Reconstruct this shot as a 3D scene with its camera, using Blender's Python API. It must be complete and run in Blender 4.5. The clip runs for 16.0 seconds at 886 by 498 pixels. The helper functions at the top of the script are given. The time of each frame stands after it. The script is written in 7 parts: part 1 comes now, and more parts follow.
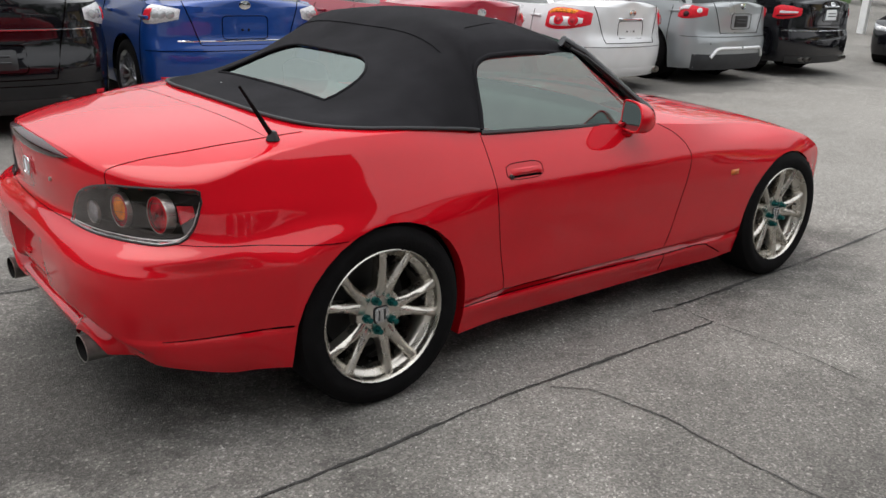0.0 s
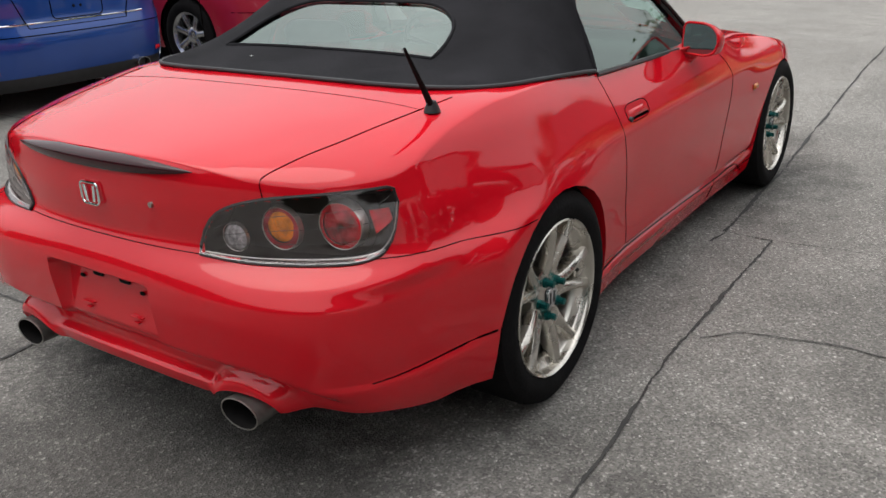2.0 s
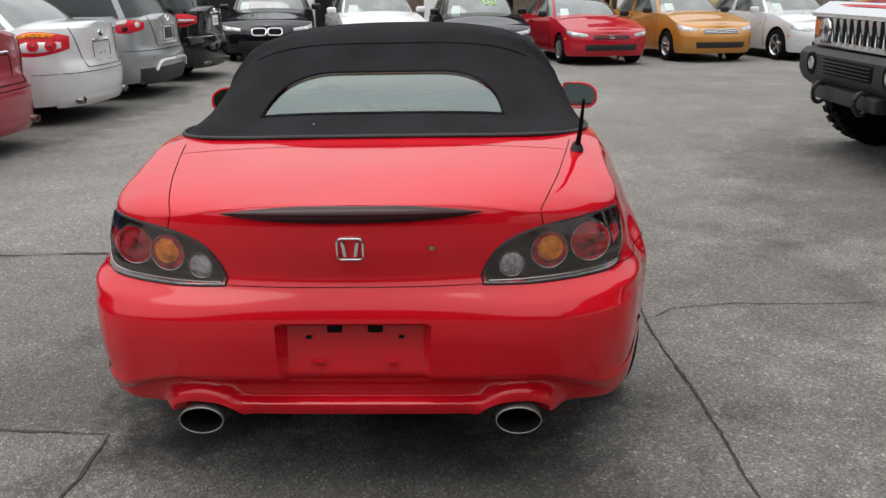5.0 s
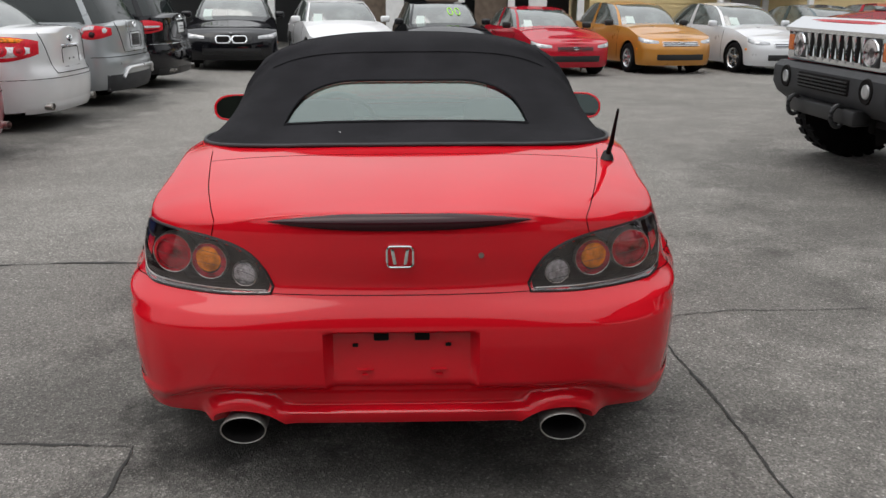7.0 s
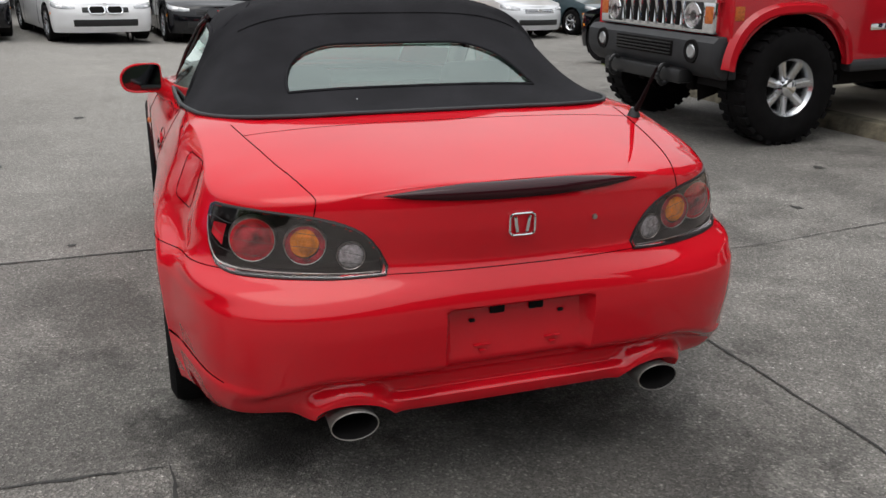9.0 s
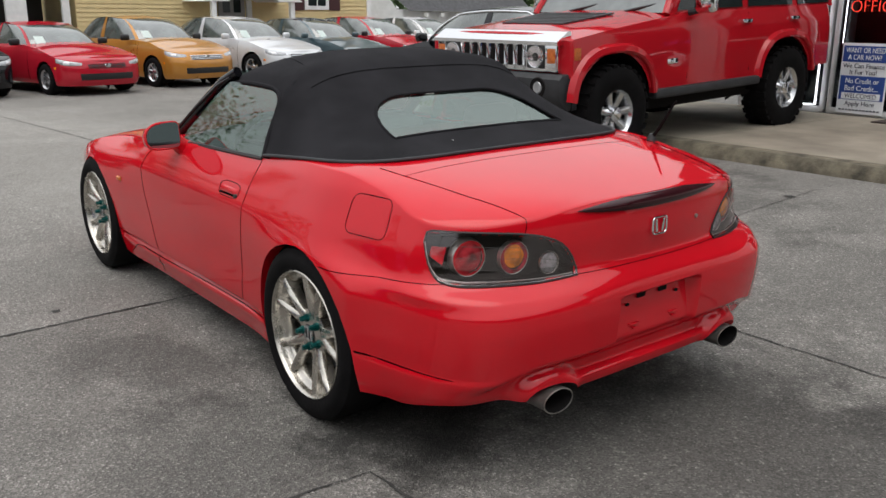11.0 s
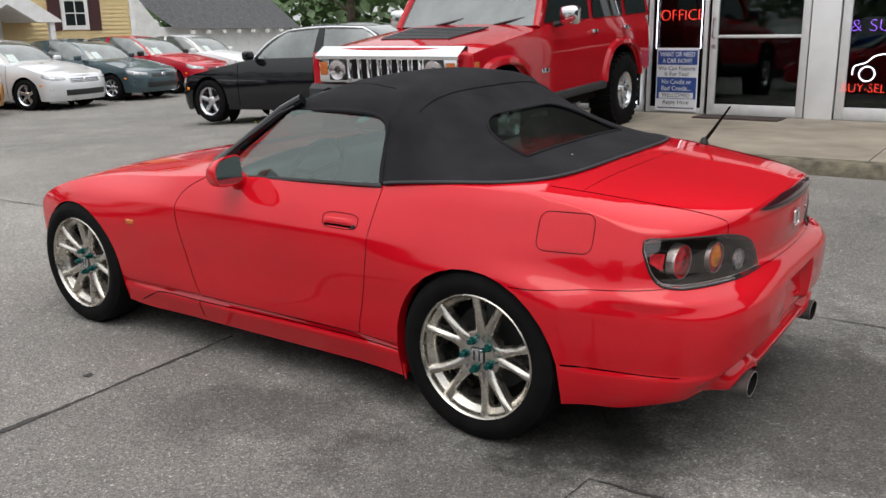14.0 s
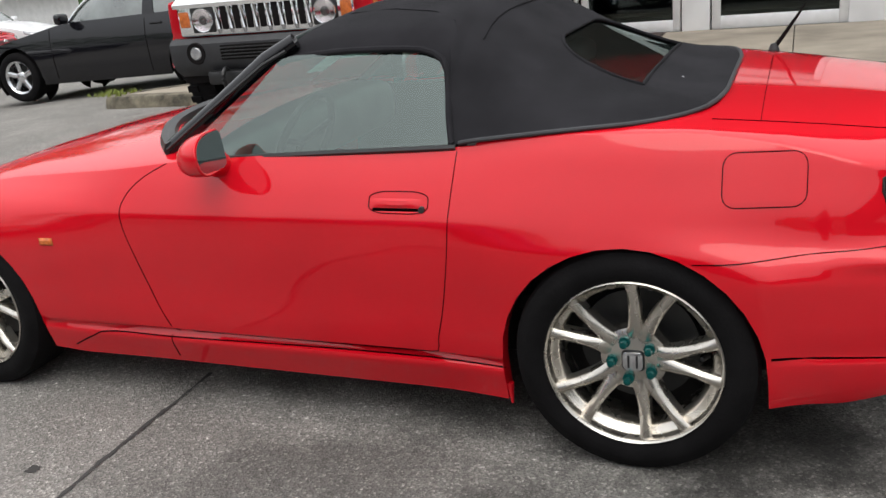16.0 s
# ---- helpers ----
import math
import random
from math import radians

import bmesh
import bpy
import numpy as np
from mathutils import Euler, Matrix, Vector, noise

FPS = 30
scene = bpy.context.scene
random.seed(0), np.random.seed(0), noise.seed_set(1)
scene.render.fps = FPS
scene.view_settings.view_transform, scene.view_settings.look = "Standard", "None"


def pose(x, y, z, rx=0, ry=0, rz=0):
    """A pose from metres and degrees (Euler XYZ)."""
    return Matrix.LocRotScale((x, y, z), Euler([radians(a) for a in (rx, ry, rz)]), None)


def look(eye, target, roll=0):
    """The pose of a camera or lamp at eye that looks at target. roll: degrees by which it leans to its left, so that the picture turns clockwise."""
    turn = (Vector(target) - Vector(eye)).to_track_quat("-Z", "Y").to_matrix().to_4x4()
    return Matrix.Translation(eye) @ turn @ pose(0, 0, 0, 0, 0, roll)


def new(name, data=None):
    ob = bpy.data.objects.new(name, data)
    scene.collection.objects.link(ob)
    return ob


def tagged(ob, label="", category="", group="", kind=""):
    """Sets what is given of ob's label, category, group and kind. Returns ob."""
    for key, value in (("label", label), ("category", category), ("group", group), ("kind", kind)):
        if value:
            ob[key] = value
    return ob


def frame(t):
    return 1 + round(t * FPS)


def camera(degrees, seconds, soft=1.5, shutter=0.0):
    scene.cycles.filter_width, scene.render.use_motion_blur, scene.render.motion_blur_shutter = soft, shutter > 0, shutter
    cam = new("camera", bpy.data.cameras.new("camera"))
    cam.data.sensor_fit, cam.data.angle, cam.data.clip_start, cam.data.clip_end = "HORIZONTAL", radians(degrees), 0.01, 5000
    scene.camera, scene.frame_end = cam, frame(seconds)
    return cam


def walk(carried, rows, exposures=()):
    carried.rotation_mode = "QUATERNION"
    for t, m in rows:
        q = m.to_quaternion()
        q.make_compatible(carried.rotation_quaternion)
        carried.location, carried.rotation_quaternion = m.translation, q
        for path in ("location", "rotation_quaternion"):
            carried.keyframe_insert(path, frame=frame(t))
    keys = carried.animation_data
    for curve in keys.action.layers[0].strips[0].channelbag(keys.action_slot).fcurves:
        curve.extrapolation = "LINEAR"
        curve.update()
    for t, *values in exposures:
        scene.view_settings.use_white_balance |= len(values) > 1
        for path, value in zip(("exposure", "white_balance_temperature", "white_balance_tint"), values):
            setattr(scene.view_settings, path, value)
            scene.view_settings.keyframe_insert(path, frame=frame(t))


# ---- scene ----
cam = camera(54.4, 16.17)
PATH = [
    (0, (-1.536, -3.012, 1.476), (-0.341, -1.543, 0.831), 2.8),
    (0.5, (-1.553, -2.804, 1.437), (-0.377, -1.323, 0.785), 2.1),
    (1, (-1.614, -2.461, 1.412), (-0.376, -1.047, 0.729), 0.5),
    (1.5, (-1.865, -2.213, 1.415), (-0.46, -0.982, 0.699), 0.2),
    (2, (-2.048, -1.87, 1.39), (-0.523, -0.809, 0.651), -1.7),
    (2.5, (-2.358, -1.581, 1.404), (-0.702, -0.718, 0.688), -1.4),
    (3, (-2.624, -1.328, 1.414), (-0.881, -0.625, 0.731), -1.6),
    (3.5, (-2.755, -1.018, 1.407), (-0.952, -0.471, 0.738), -1.9),
    (4, (-2.988, -0.735, 1.407), (-1.126, -0.389, 0.764), -1.3),
    (6.5, (-3.002, -0.056, 1.407), (-1.08, -0.098, 0.858), 0.2),
    (7, (-3.009, -0.059, 1.405), (-1.091, -0.097, 0.842), 0.5),
    (7.5, (-3.009, 0.045, 1.396), (-1.1, -0.051, 0.809), 0.5),
    (8, (-3.01, 0.321, 1.385), (-1.127, 0.053, 0.765), 1.0),
    (8.5, (-2.882, 0.574, 1.357), (-1.037, 0.129, 0.726), 1.1),
    (10.8, (-2.615, 2.152, 1.41), (-1.081, 0.984, 0.878), 0.9),
    (11, (-2.581, 2.239, 1.412), (-1.06, 1.052, 0.885), 0.4),
    (11.5, (-2.326, 2.416, 1.419), (-0.845, 1.175, 0.904), -0.7),
    (12, (-2.16, 2.69, 1.416), (-0.759, 1.355, 0.91), -0.3),
    (12.5, (-1.967, 2.823, 1.425), (-0.669, 1.392, 0.908), -1.4),
    (13, (-1.784, 2.895, 1.431), (-0.581, 1.382, 0.916), -1.9),
    (13.5, (-1.687, 3.123, 1.445), (-0.574, 1.54, 0.941), -2.0),
    (14, (-1.58, 3.264, 1.454), (-0.465, 1.682, 0.951), -1.0),
    (14.5, (-1.436, 3.263, 1.426), (-0.32, 1.686, 0.909), -0.8),
    (15, (-1.096, 3.145, 1.416), (-0.021, 1.55, 0.868), -2.6),
    (15.5, (-0.753, 3.115, 1.388), (0.19, 1.45, 0.807), -4.0),
    (16, (-0.385, 2.899, 1.354), (0.362, 1.156, 0.717), -5.5),
]
walk(cam, [(t, look(eye, target, roll)) for t, eye, target, roll in PATH],
     [(0, 0.53), (2, 0.50), (4, 0.48), (6.5, 0.24), (8.5, 0.31), (11, 0.30), (12.5, 0.45), (13.5, 0.48), (15, 0.46), (16, 0.63)])

# ---- world and light ----
world = bpy.data.worlds.new("overcast")
scene.world = world
world.use_nodes = True
wn, wl = world.node_tree.nodes, world.node_tree.links
sky = wn.new("ShaderNodeTexSky")
sky.sky_type = "NISHITA"
sky.sun_disc = False
sky.sun_elevation, sky.sun_rotation = radians(70), radians(336)
sky.dust_density = 4.0
cloud = wn.new("ShaderNodeTexNoise")
cloud.inputs["Scale"].default_value = 2.2
cloud.inputs["Detail"].default_value = 5
ramp = wn.new("ShaderNodeValToRGB")
ramp.color_ramp.elements[0].position, ramp.color_ramp.elements[0].color = 0.3, (11.5, 11.8, 12.2, 1)
ramp.color_ramp.elements[1].position, ramp.color_ramp.elements[1].color = 0.75, (15.5, 15.6, 15.7, 1)
way, up = wn.new("ShaderNodeTexCoord"), wn.new("ShaderNodeSeparateXYZ")
rise = wn.new("ShaderNodeMapRange")  # an overcast sky is three times brighter overhead than at the horizon
rise.inputs["To Min"].default_value, rise.inputs["To Max"].default_value = 0.36, 1.0
dim = wn.new("ShaderNodeVectorMath")
dim.operation = "SCALE"
wl.new(way.outputs["Generated"], up.inputs["Vector"])
wl.new(up.outputs["Z"], rise.inputs["Value"])
veil = wn.new("ShaderNodeMixRGB")
veil.inputs["Fac"].default_value = 0.86
wl.new(cloud.outputs["Fac"], ramp.inputs["Fac"])
wl.new(sky.outputs["Color"], veil.inputs["Color1"])
wl.new(ramp.outputs["Color"], veil.inputs["Color2"])
wl.new(veil.outputs["Color"], dim.inputs[0])
wl.new(rise.outputs["Result"], dim.inputs["Scale"])
wl.new(dim.outputs["Vector"], wn["Background"].inputs["Color"])
wn["Background"].inputs["Strength"].default_value = 0.11
sun_data = bpy.data.lights.new("sun", "SUN")
sun_data.energy, sun_data.angle, sun_data.color = 0.8, radians(50), (1.0, 0.97, 0.92)
sun = new("sun", sun_data)
sun.matrix_world = look((0, 0, 30), (4, -9, 0))


# ---- materials ----
def mat(name, color, rough=0.5, metal=0.0, spec=0.5, coat=0.0, vary=0.0, scale=8.0, bump=0.0, bscale=60.0, trans=0.0, emit=None, power=0.0, alpha=1.0, rvary=0.0):
    m = bpy.data.materials.new(name)
    m.use_nodes = True
    n, l = m.node_tree.nodes, m.node_tree.links
    b = n["Principled BSDF"]
    b.inputs["Base Color"].default_value = (*color, 1)
    b.inputs["Roughness"].default_value = rough
    b.inputs["Metallic"].default_value = metal
    b.inputs["Specular IOR Level"].default_value = spec
    b.inputs["Coat Weight"].default_value = coat
    b.inputs["Coat Roughness"].default_value = 0.045
    b.inputs["Transmission Weight"].default_value = trans
    b.inputs["Alpha"].default_value = alpha
    if emit:
        b.inputs["Emission Color"].default_value = (*emit, 1)
        b.inputs["Emission Strength"].default_value = power
    if vary or bump or rvary:
        tc = n.new("ShaderNodeTexCoord")
    if vary or rvary:
        nz = n.new("ShaderNodeTexNoise")
        nz.inputs["Scale"].default_value = scale
        nz.inputs["Detail"].default_value = 6
        l.new(tc.outputs["Object"], nz.inputs["Vector"])
    if vary:
        mr = n.new("ShaderNodeMapRange")
        mr.inputs["To Min"].default_value, mr.inputs["To Max"].default_value = 1 - vary, 1 + vary
        mr.inputs["From Min"].default_value, mr.inputs["From Max"].default_value = 0.3, 0.7
        mul = n.new("ShaderNodeVectorMath")
        mul.operation = "SCALE"
        mul.inputs[0].default_value = color
        l.new(nz.outputs["Fac"], mr.inputs["Value"])
        l.new(mr.outputs["Result"], mul.inputs["Scale"])
        l.new(mul.outputs["Vector"], b.inputs["Base Color"])
    if rvary:
        rr = n.new("ShaderNodeMapRange")
        rr.inputs["From Min"].default_value, rr.inputs["From Max"].default_value = 0.3, 0.7
        rr.inputs["To Min"].default_value, rr.inputs["To Max"].default_value = max(0, rough - rvary), rough + rvary
        l.new(nz.outputs["Fac"], rr.inputs["Value"])
        l.new(rr.outputs["Result"], b.inputs["Roughness"])
    if bump:
        n2 = n.new("ShaderNodeTexNoise")
        n2.inputs["Scale"].default_value = bscale
        n2.inputs["Detail"].default_value = 4
        bp = n.new("ShaderNodeBump")
        bp.inputs["Strength"].default_value = bump
        bp.inputs["Distance"].default_value = 0.01
        l.new(tc.outputs["Object"], n2.inputs["Vector"])
        l.new(n2.outputs["Fac"], bp.inputs["Height"])
        l.new(bp.outputs["Normal"], b.inputs["Normal"])
    return m


def paint(name, color, metal=0.0, rough=0.32):
    return mat(name, color, rough, metal, 0.0 if not metal else 0.3, 1.0, vary=0.05, scale=3.0, rvary=0.05)


RED = paint("red_paint", (0.57, 0.005, 0.014))
TRUCK_RED = paint("truck_red_paint", (0.45, 0.010, 0.018))
BLUE = paint("blue_paint", (0.006, 0.050, 0.25), 0.25)
BLACK_PAINT = paint("black_paint", (0.006, 0.006, 0.008))
MAROON = paint("maroon_paint", (0.35, 0.013, 0.036), 0.2)
SILVER = paint("silver_paint", (0.66, 0.67, 0.69), 0.3)
PALE = paint("pale_silver_paint", (0.72, 0.72, 0.73), 0.3)
GREY = paint("grey_paint", (0.33, 0.35, 0.36), 0.5)
WHITE_PAINT = paint("white_paint", (0.75, 0.75, 0.76))
GOLD = paint("orange_gold_paint", (0.50, 0.22, 0.035), 0.3)
TEAL = paint("slate_teal_paint", (0.05, 0.085, 0.10), 0.4)
CHERRY = paint("cherry_paint", (0.42, 0.012, 0.026))
FABRIC = mat("black_canvas", (0.0195, 0.0190, 0.0215), 0.9, spec=0.08, vary=0.25, scale=5, bump=0.25, bscale=900)
RUBBER = mat("tyre_rubber", (0.0058, 0.0054, 0.0058), 0.85, spec=0.12, vary=0.3, scale=12, bump=0.2, bscale=90)
TRIM = mat("black_plastic", (0.012, 0.012, 0.013), 0.42, vary=0.2, scale=20)
GREYTRIM = mat("grey_plastic", (0.026, 0.027, 0.030), 0.6, vary=0.2, scale=9, bump=0.1, bscale=300)
REVERSE = mat("ribbed_clear_lens", (0.50, 0.50, 0.52), 0.20, 0.4, spec=0.4, vary=0.5, scale=90, bump=0.6, bscale=150)
CUP = mat("satin_cup", (0.60, 0.57, 0.54), 0.28, 0.9, vary=0.2, scale=30)
SEAM = mat("seam_shadow", (0.003, 0.001, 0.001), 1.0, spec=0.0)
ALLOY = mat("alloy", (0.57, 0.54, 0.49), 0.27, 0.95, vary=0.12, scale=14, rvary=0.08)
ALLOY_BRIGHT = mat("bright_alloy", (0.62, 0.63, 0.65), 0.22, 0.9)
CHROME = mat("chrome", (0.80, 0.81, 0.83), 0.08, 1.0)
EXHAUST = mat("sooty_steel", (0.17, 0.160, 0.150), 0.48, 0.6, vary=0.35, scale=20)
STEEL = mat("brushed_steel", (0.45, 0.43, 0.40), 0.30, 1.0, vary=0.2, scale=30)
DISC = mat("brake_disc_iron", (0.05, 0.05, 0.05), 0.5, 0.6)
# near-black for exhaust soot and for shade put into wells, slots and gaps
SOOT_AND_SHADE = mat("soot_and_shade", (0.010, 0.009, 0.009), 0.9, spec=0.1)
GREEN_NUT = mat("green_lug_nut", (0.004, 0.105, 0.100), 0.25, 0.6)
# pale base colour stands in for daylight showing through the cabins
CARGLASS = mat("car_glass_with_cabin_light", (0.085, 0.100, 0.093), 0.09, spec=0.9, coat=0.5, vary=0.5, scale=2.5)
CARGLASS.node_tree.nodes["Principled BSDF"].inputs["IOR"].default_value = 1.8
DARKGLASS = mat("dark_glass", (0.016, 0.022, 0.022), 0.03, spec=0.55)
SMOKE = mat("smoked_lens", (0.042, 0.031, 0.031), 0.30, spec=0.10)
LENS_RED = mat("red_lens", (0.62, 0.018, 0.032), 0.16, spec=0.25, vary=0.25, scale=60)
LENS_AMBER = mat("amber_lens", (0.85, 0.26, 0.010), 0.22, spec=0.4, vary=0.55, scale=32, bump=0.4, bscale=160)
LENS_CLEAR = mat("clear_lens", (0.72, 0.72, 0.74), 0.22, 0.3, spec=0.4, vary=0.35, scale=110, bump=0.5, bscale=180)
LENS_DEEP = mat("deep_red_lens", (0.42, 0.022, 0.036), 0.16, spec=0.5, vary=0.9, scale=24, bump=0.5, bscale=60)
MARKER = mat("brown_amber_lens", (0.50, 0.13, 0.03), 0.25, spec=0.4, vary=0.3, scale=60)
LENS_DARKRED = mat("dark_red_lens", (0.030, 0.003, 0.006), 0.16, spec=0.3, coat=0.15)
LEATHER = mat("grey_leather", (0.16, 0.16, 0.16), 0.6, vary=0.15, scale=12)
INNER = mat("dark_interior", (0.012, 0.012, 0.013), 0.8)
PAPER = mat("white_paper", (0.78, 0.80, 0.80), 0.7)
SHEET = mat("sheet_behind_glass", (0.52, 0.60, 0.57), 0.5)
GREENINK = mat("green_marker", (0.35, 0.75, 0.06), 0.6)
MIRROR = mat("mirror_glass", (0.28, 0.30, 0.31), 0.04, 1.0)

gl = bpy.data.materials.new("tinted_glass")
gl.use_nodes = True
gn, gk = gl.node_tree.nodes, gl.node_tree.links
gn.remove(gn["Principled BSDF"])
g_t, g_g, g_m = gn.new("ShaderNodeBsdfTransparent"), gn.new("ShaderNodeBsdfGlossy"), gn.new("ShaderNodeMixShader")
g_w, g_p, g_f = gn.new("ShaderNodeLayerWeight"), gn.new("ShaderNodeMath"), gn.new("ShaderNodeMapRange")
g_p.operation = "POWER"
g_p.inputs[1].default_value = 4.0
g_f.name = "gloss"
g_t.inputs["Color"].default_value = (0.60, 0.72, 0.67, 1)
g_g.inputs["Roughness"].default_value = 0.02
g_g.inputs["Color"].default_value = (0.87, 1.0, 0.945, 1)
gk.new(g_w.outputs["Facing"], g_p.inputs[0])
gk.new(g_p.outputs["Value"], g_f.inputs["Value"])
gk.new(g_f.outputs["Result"], g_m.inputs["Fac"])
gk.new(g_t.outputs["BSDF"], g_m.inputs[1])
gk.new(g_g.outputs["BSDF"], g_m.inputs[2])
gk.new(g_m.outputs["Shader"], gn["Material Output"].inputs["Surface"])


def glass(name, gloss, tint, sheen=(0.87, 1.0, 0.945), grazing=1.0):
    """Thin glass: gloss is what it mirrors when seen square on."""
    m = gl.copy()
    m.name = name
    m.node_tree.nodes["gloss"].inputs["To Min"].default_value = gloss
    m.node_tree.nodes["gloss"].inputs["To Max"].default_value = grazing
    m.node_tree.nodes["Transparent BSDF"].inputs["Color"].default_value = (*tint, 1)
    m.node_tree.nodes["Glossy BSDF"].inputs["Color"].default_value = (*sheen, 1)
    return m


GLASS = glass("window_glass", 0.15, (0.36, 0.47, 0.43))
REAR_GLASS = glass("rear_window_glass", 0.21, (0.34, 0.40, 0.38), grazing=0.45)
LAMP_GLASS = glass("lamp_cover", 0.105, (0.88, 0.84, 0.84), (0.95, 0.90, 0.90))
SHOP_GLASS = glass("shop_glass", 0.04, (0.5, 0.52, 0.55))


# ---- mesh helpers ----
def part(name, bm, material, parent=None, label="", smooth=True):
    me = bpy.data.meshes.new(name)
    bm.normal_update()
    bm.to_mesh(me)
    bm.free()
    me.materials.append(material)
    if smooth:
        for p in me.polygons:
            p.use_smooth = True
        me.set_sharp_from_angle(angle=radians(38))
    ob = new(name, me)
    if parent:
        ob.parent = parent
    if label:
        ob["label"] = label
    return ob


def empty(name, label, category, group="", m=None, kind=""):
    ob = new(name)
    if m is not None:
        ob.matrix_world = m
    return tagged(ob, label, category, group, kind)


def crv(*pts):
    """A smooth monotone curve through (x, y) pairs."""
    xs, ys = np.array([p[0] for p in pts], float), np.array([p[1] for p in pts], float)
    h = np.diff(xs)
    d = np.diff(ys) / h
    m = np.zeros(len(xs))
    m[0], m[-1] = d[0], d[-1]
    for i in range(1, len(xs) - 1):
        if d[i - 1] * d[i] > 0:
            w1, w2 = 2 * h[i] + h[i - 1], h[i] + 2 * h[i - 1]
            m[i] = (w1 + w2) / (w1 / d[i - 1] + w2 / d[i])

    def f(x):
        x = min(max(x, xs[0]), xs[-1])
        i = min(max(int(np.searchsorted(xs, x)) - 1, 0), len(h) - 1)
        t = (x - xs[i]) / h[i]
        return float(ys[i] * (1 + 2 * t) * (1 - t) ** 2 + m[i] * h[i] * t * (1 - t) ** 2 + ys[i + 1] * t * t * (3 - 2 * t) + m[i + 1] * h[i] * t * t * (t - 1))
    return f


def sstep(a, b, x):
    t = min(max((x - a) / (b - a), 0), 1)
    return t * t * (3 - 2 * t)


def grid(rows, skip=None, bm=None, flip=False):
    """Quads over a table of points."""
    bm = bm or bmesh.new()
    vs = [[bm.verts.new(p) for p in r] for r in rows]
    for i in range(len(rows) - 1):
        for j in range(len(rows[0]) - 1):
            if skip and skip(i, j):
                continue
            q = [vs[i][j], vs[i + 1][j], vs[i + 1][j + 1], vs[i][j + 1]]
            if flip:
                q.reverse()
            try:
                bm.faces.new(q)
            except ValueError:
                pass
    return bm


def clean(bm, d=0.0004):
    bmesh.ops.remove_doubles(bm, verts=bm.verts, dist=d)
    loose = [v for v in bm.verts if not v.link_faces]
    bmesh.ops.delete(bm, geom=loose, context="VERTS")
    return bm


def box(sx, sy, sz, c=(0, 0, 0), bevel=0.0, seg=2, bm=None):
    bm = bm or bmesh.new()
    r = bmesh.ops.create_cube(bm, size=1, matrix=Matrix.Translation(c) @ Matrix.Diagonal((sx, sy, sz, 1)))
    if bevel:
        es = list({e for v in r["verts"] for e in v.link_edges})
        bmesh.ops.bevel(bm, geom=es, offset=bevel, segments=seg, affect="EDGES", profile=0.5)
    return bm


def tube(pts, r, n=8, bm=None, closed=False, flat=None):
    """A tube along points; r may be a number or one per point."""
    bm = bm or bmesh.new()
    pts = [Vector(p) for p in pts]
    rs = r if isinstance(r, (list, tuple)) else [r] * len(pts)
    rings = []
    for i, p in enumerate(pts):
        a = pts[i - 1] if (i or closed) else p
        b = pts[(i + 1) % len(pts)] if (i < len(pts) - 1 or closed) else p
        t = (b - a).normalized()
        u = t.cross(Vector((0, 0, 1)))
        if u.length < 0.05:
            u = t.cross(Vector((0, 1, 0)))
        u.normalize()
        v = t.cross(u)
        k = flat or 1.0
        rings.append([bm.verts.new(p + rs[i] * (math.cos(2 * math.pi * j / n) * u + k * math.sin(2 * math.pi * j / n) * v)) for j in range(n)])
    m = len(rings)
    for i in range(m if closed else m - 1):
        a, b = rings[i], rings[(i + 1) % m]
        for j in range(n):
            bm.faces.new((a[j], a[(j + 1) % n], b[(j + 1) % n], b[j]))
    if not closed:
        bm.faces.new(rings[0][::-1])
        bm.faces.new(rings[-1])
    return bm


def lathe(profile, n=32, axis="y", bm=None, closed=False):
    """Turns (radius, along) pairs round an axis."""
    bm = bm or bmesh.new()
    rings = []
    for r, a in profile:
        ring = []
        for j in range(n):
            t = 2 * math.pi * j / n
            c, s = r * math.cos(t), r * math.sin(t)
            ring.append(bm.verts.new({"y": (c, a, s), "x": (a, c, s), "z": (c, s, a)}[axis]))
        rings.append(ring)
    k = len(rings)
    for i in range(k if closed else k - 1):
        a, b = rings[i], rings[(i + 1) % k]
        for j in range(n):
            bm.faces.new((a[j], b[j], b[(j + 1) % n], a[(j + 1) % n]))
    return bm


def prism(outline, depth, m=Matrix(), bm=None, bevel=0.0):
    """A flat outline in x, y pushed by depth along z, moved by m."""
    bm = bm or bmesh.new()
    lo = [bm.verts.new(m @ Vector((x, y, 0))) for x, y in outline]
    hi = [bm.verts.new(m @ Vector((x, y, depth))) for x, y in outline]
    k = len(lo)
    fs = [bm.faces.new(lo[::-1]), bm.faces.new(hi)]
    for i in range(k):
        fs.append(bm.faces.new((lo[i], lo[(i + 1) % k], hi[(i + 1) % k], hi[i])))
    if bevel:
        bmesh.ops.bevel(bm, geom=list(fs[1].edges), offset=bevel, segments=2, affect="EDGES", profile=0.5)
    return bm


def rounded(w, h, r, n=5, cx=0.0, cy=0.0):
    out = []
    for k, (sx, sy) in enumerate(((1, 1), (-1, 1), (-1, -1), (1, -1))):
        for i in range(n + 1):
            a = math.pi / 2 * (k + i / n)
            out.append((cx + sx * (w / 2 - r) + r * math.cos(a), cy + sy * (h / 2 - r) + r * math.sin(a)))
    return out


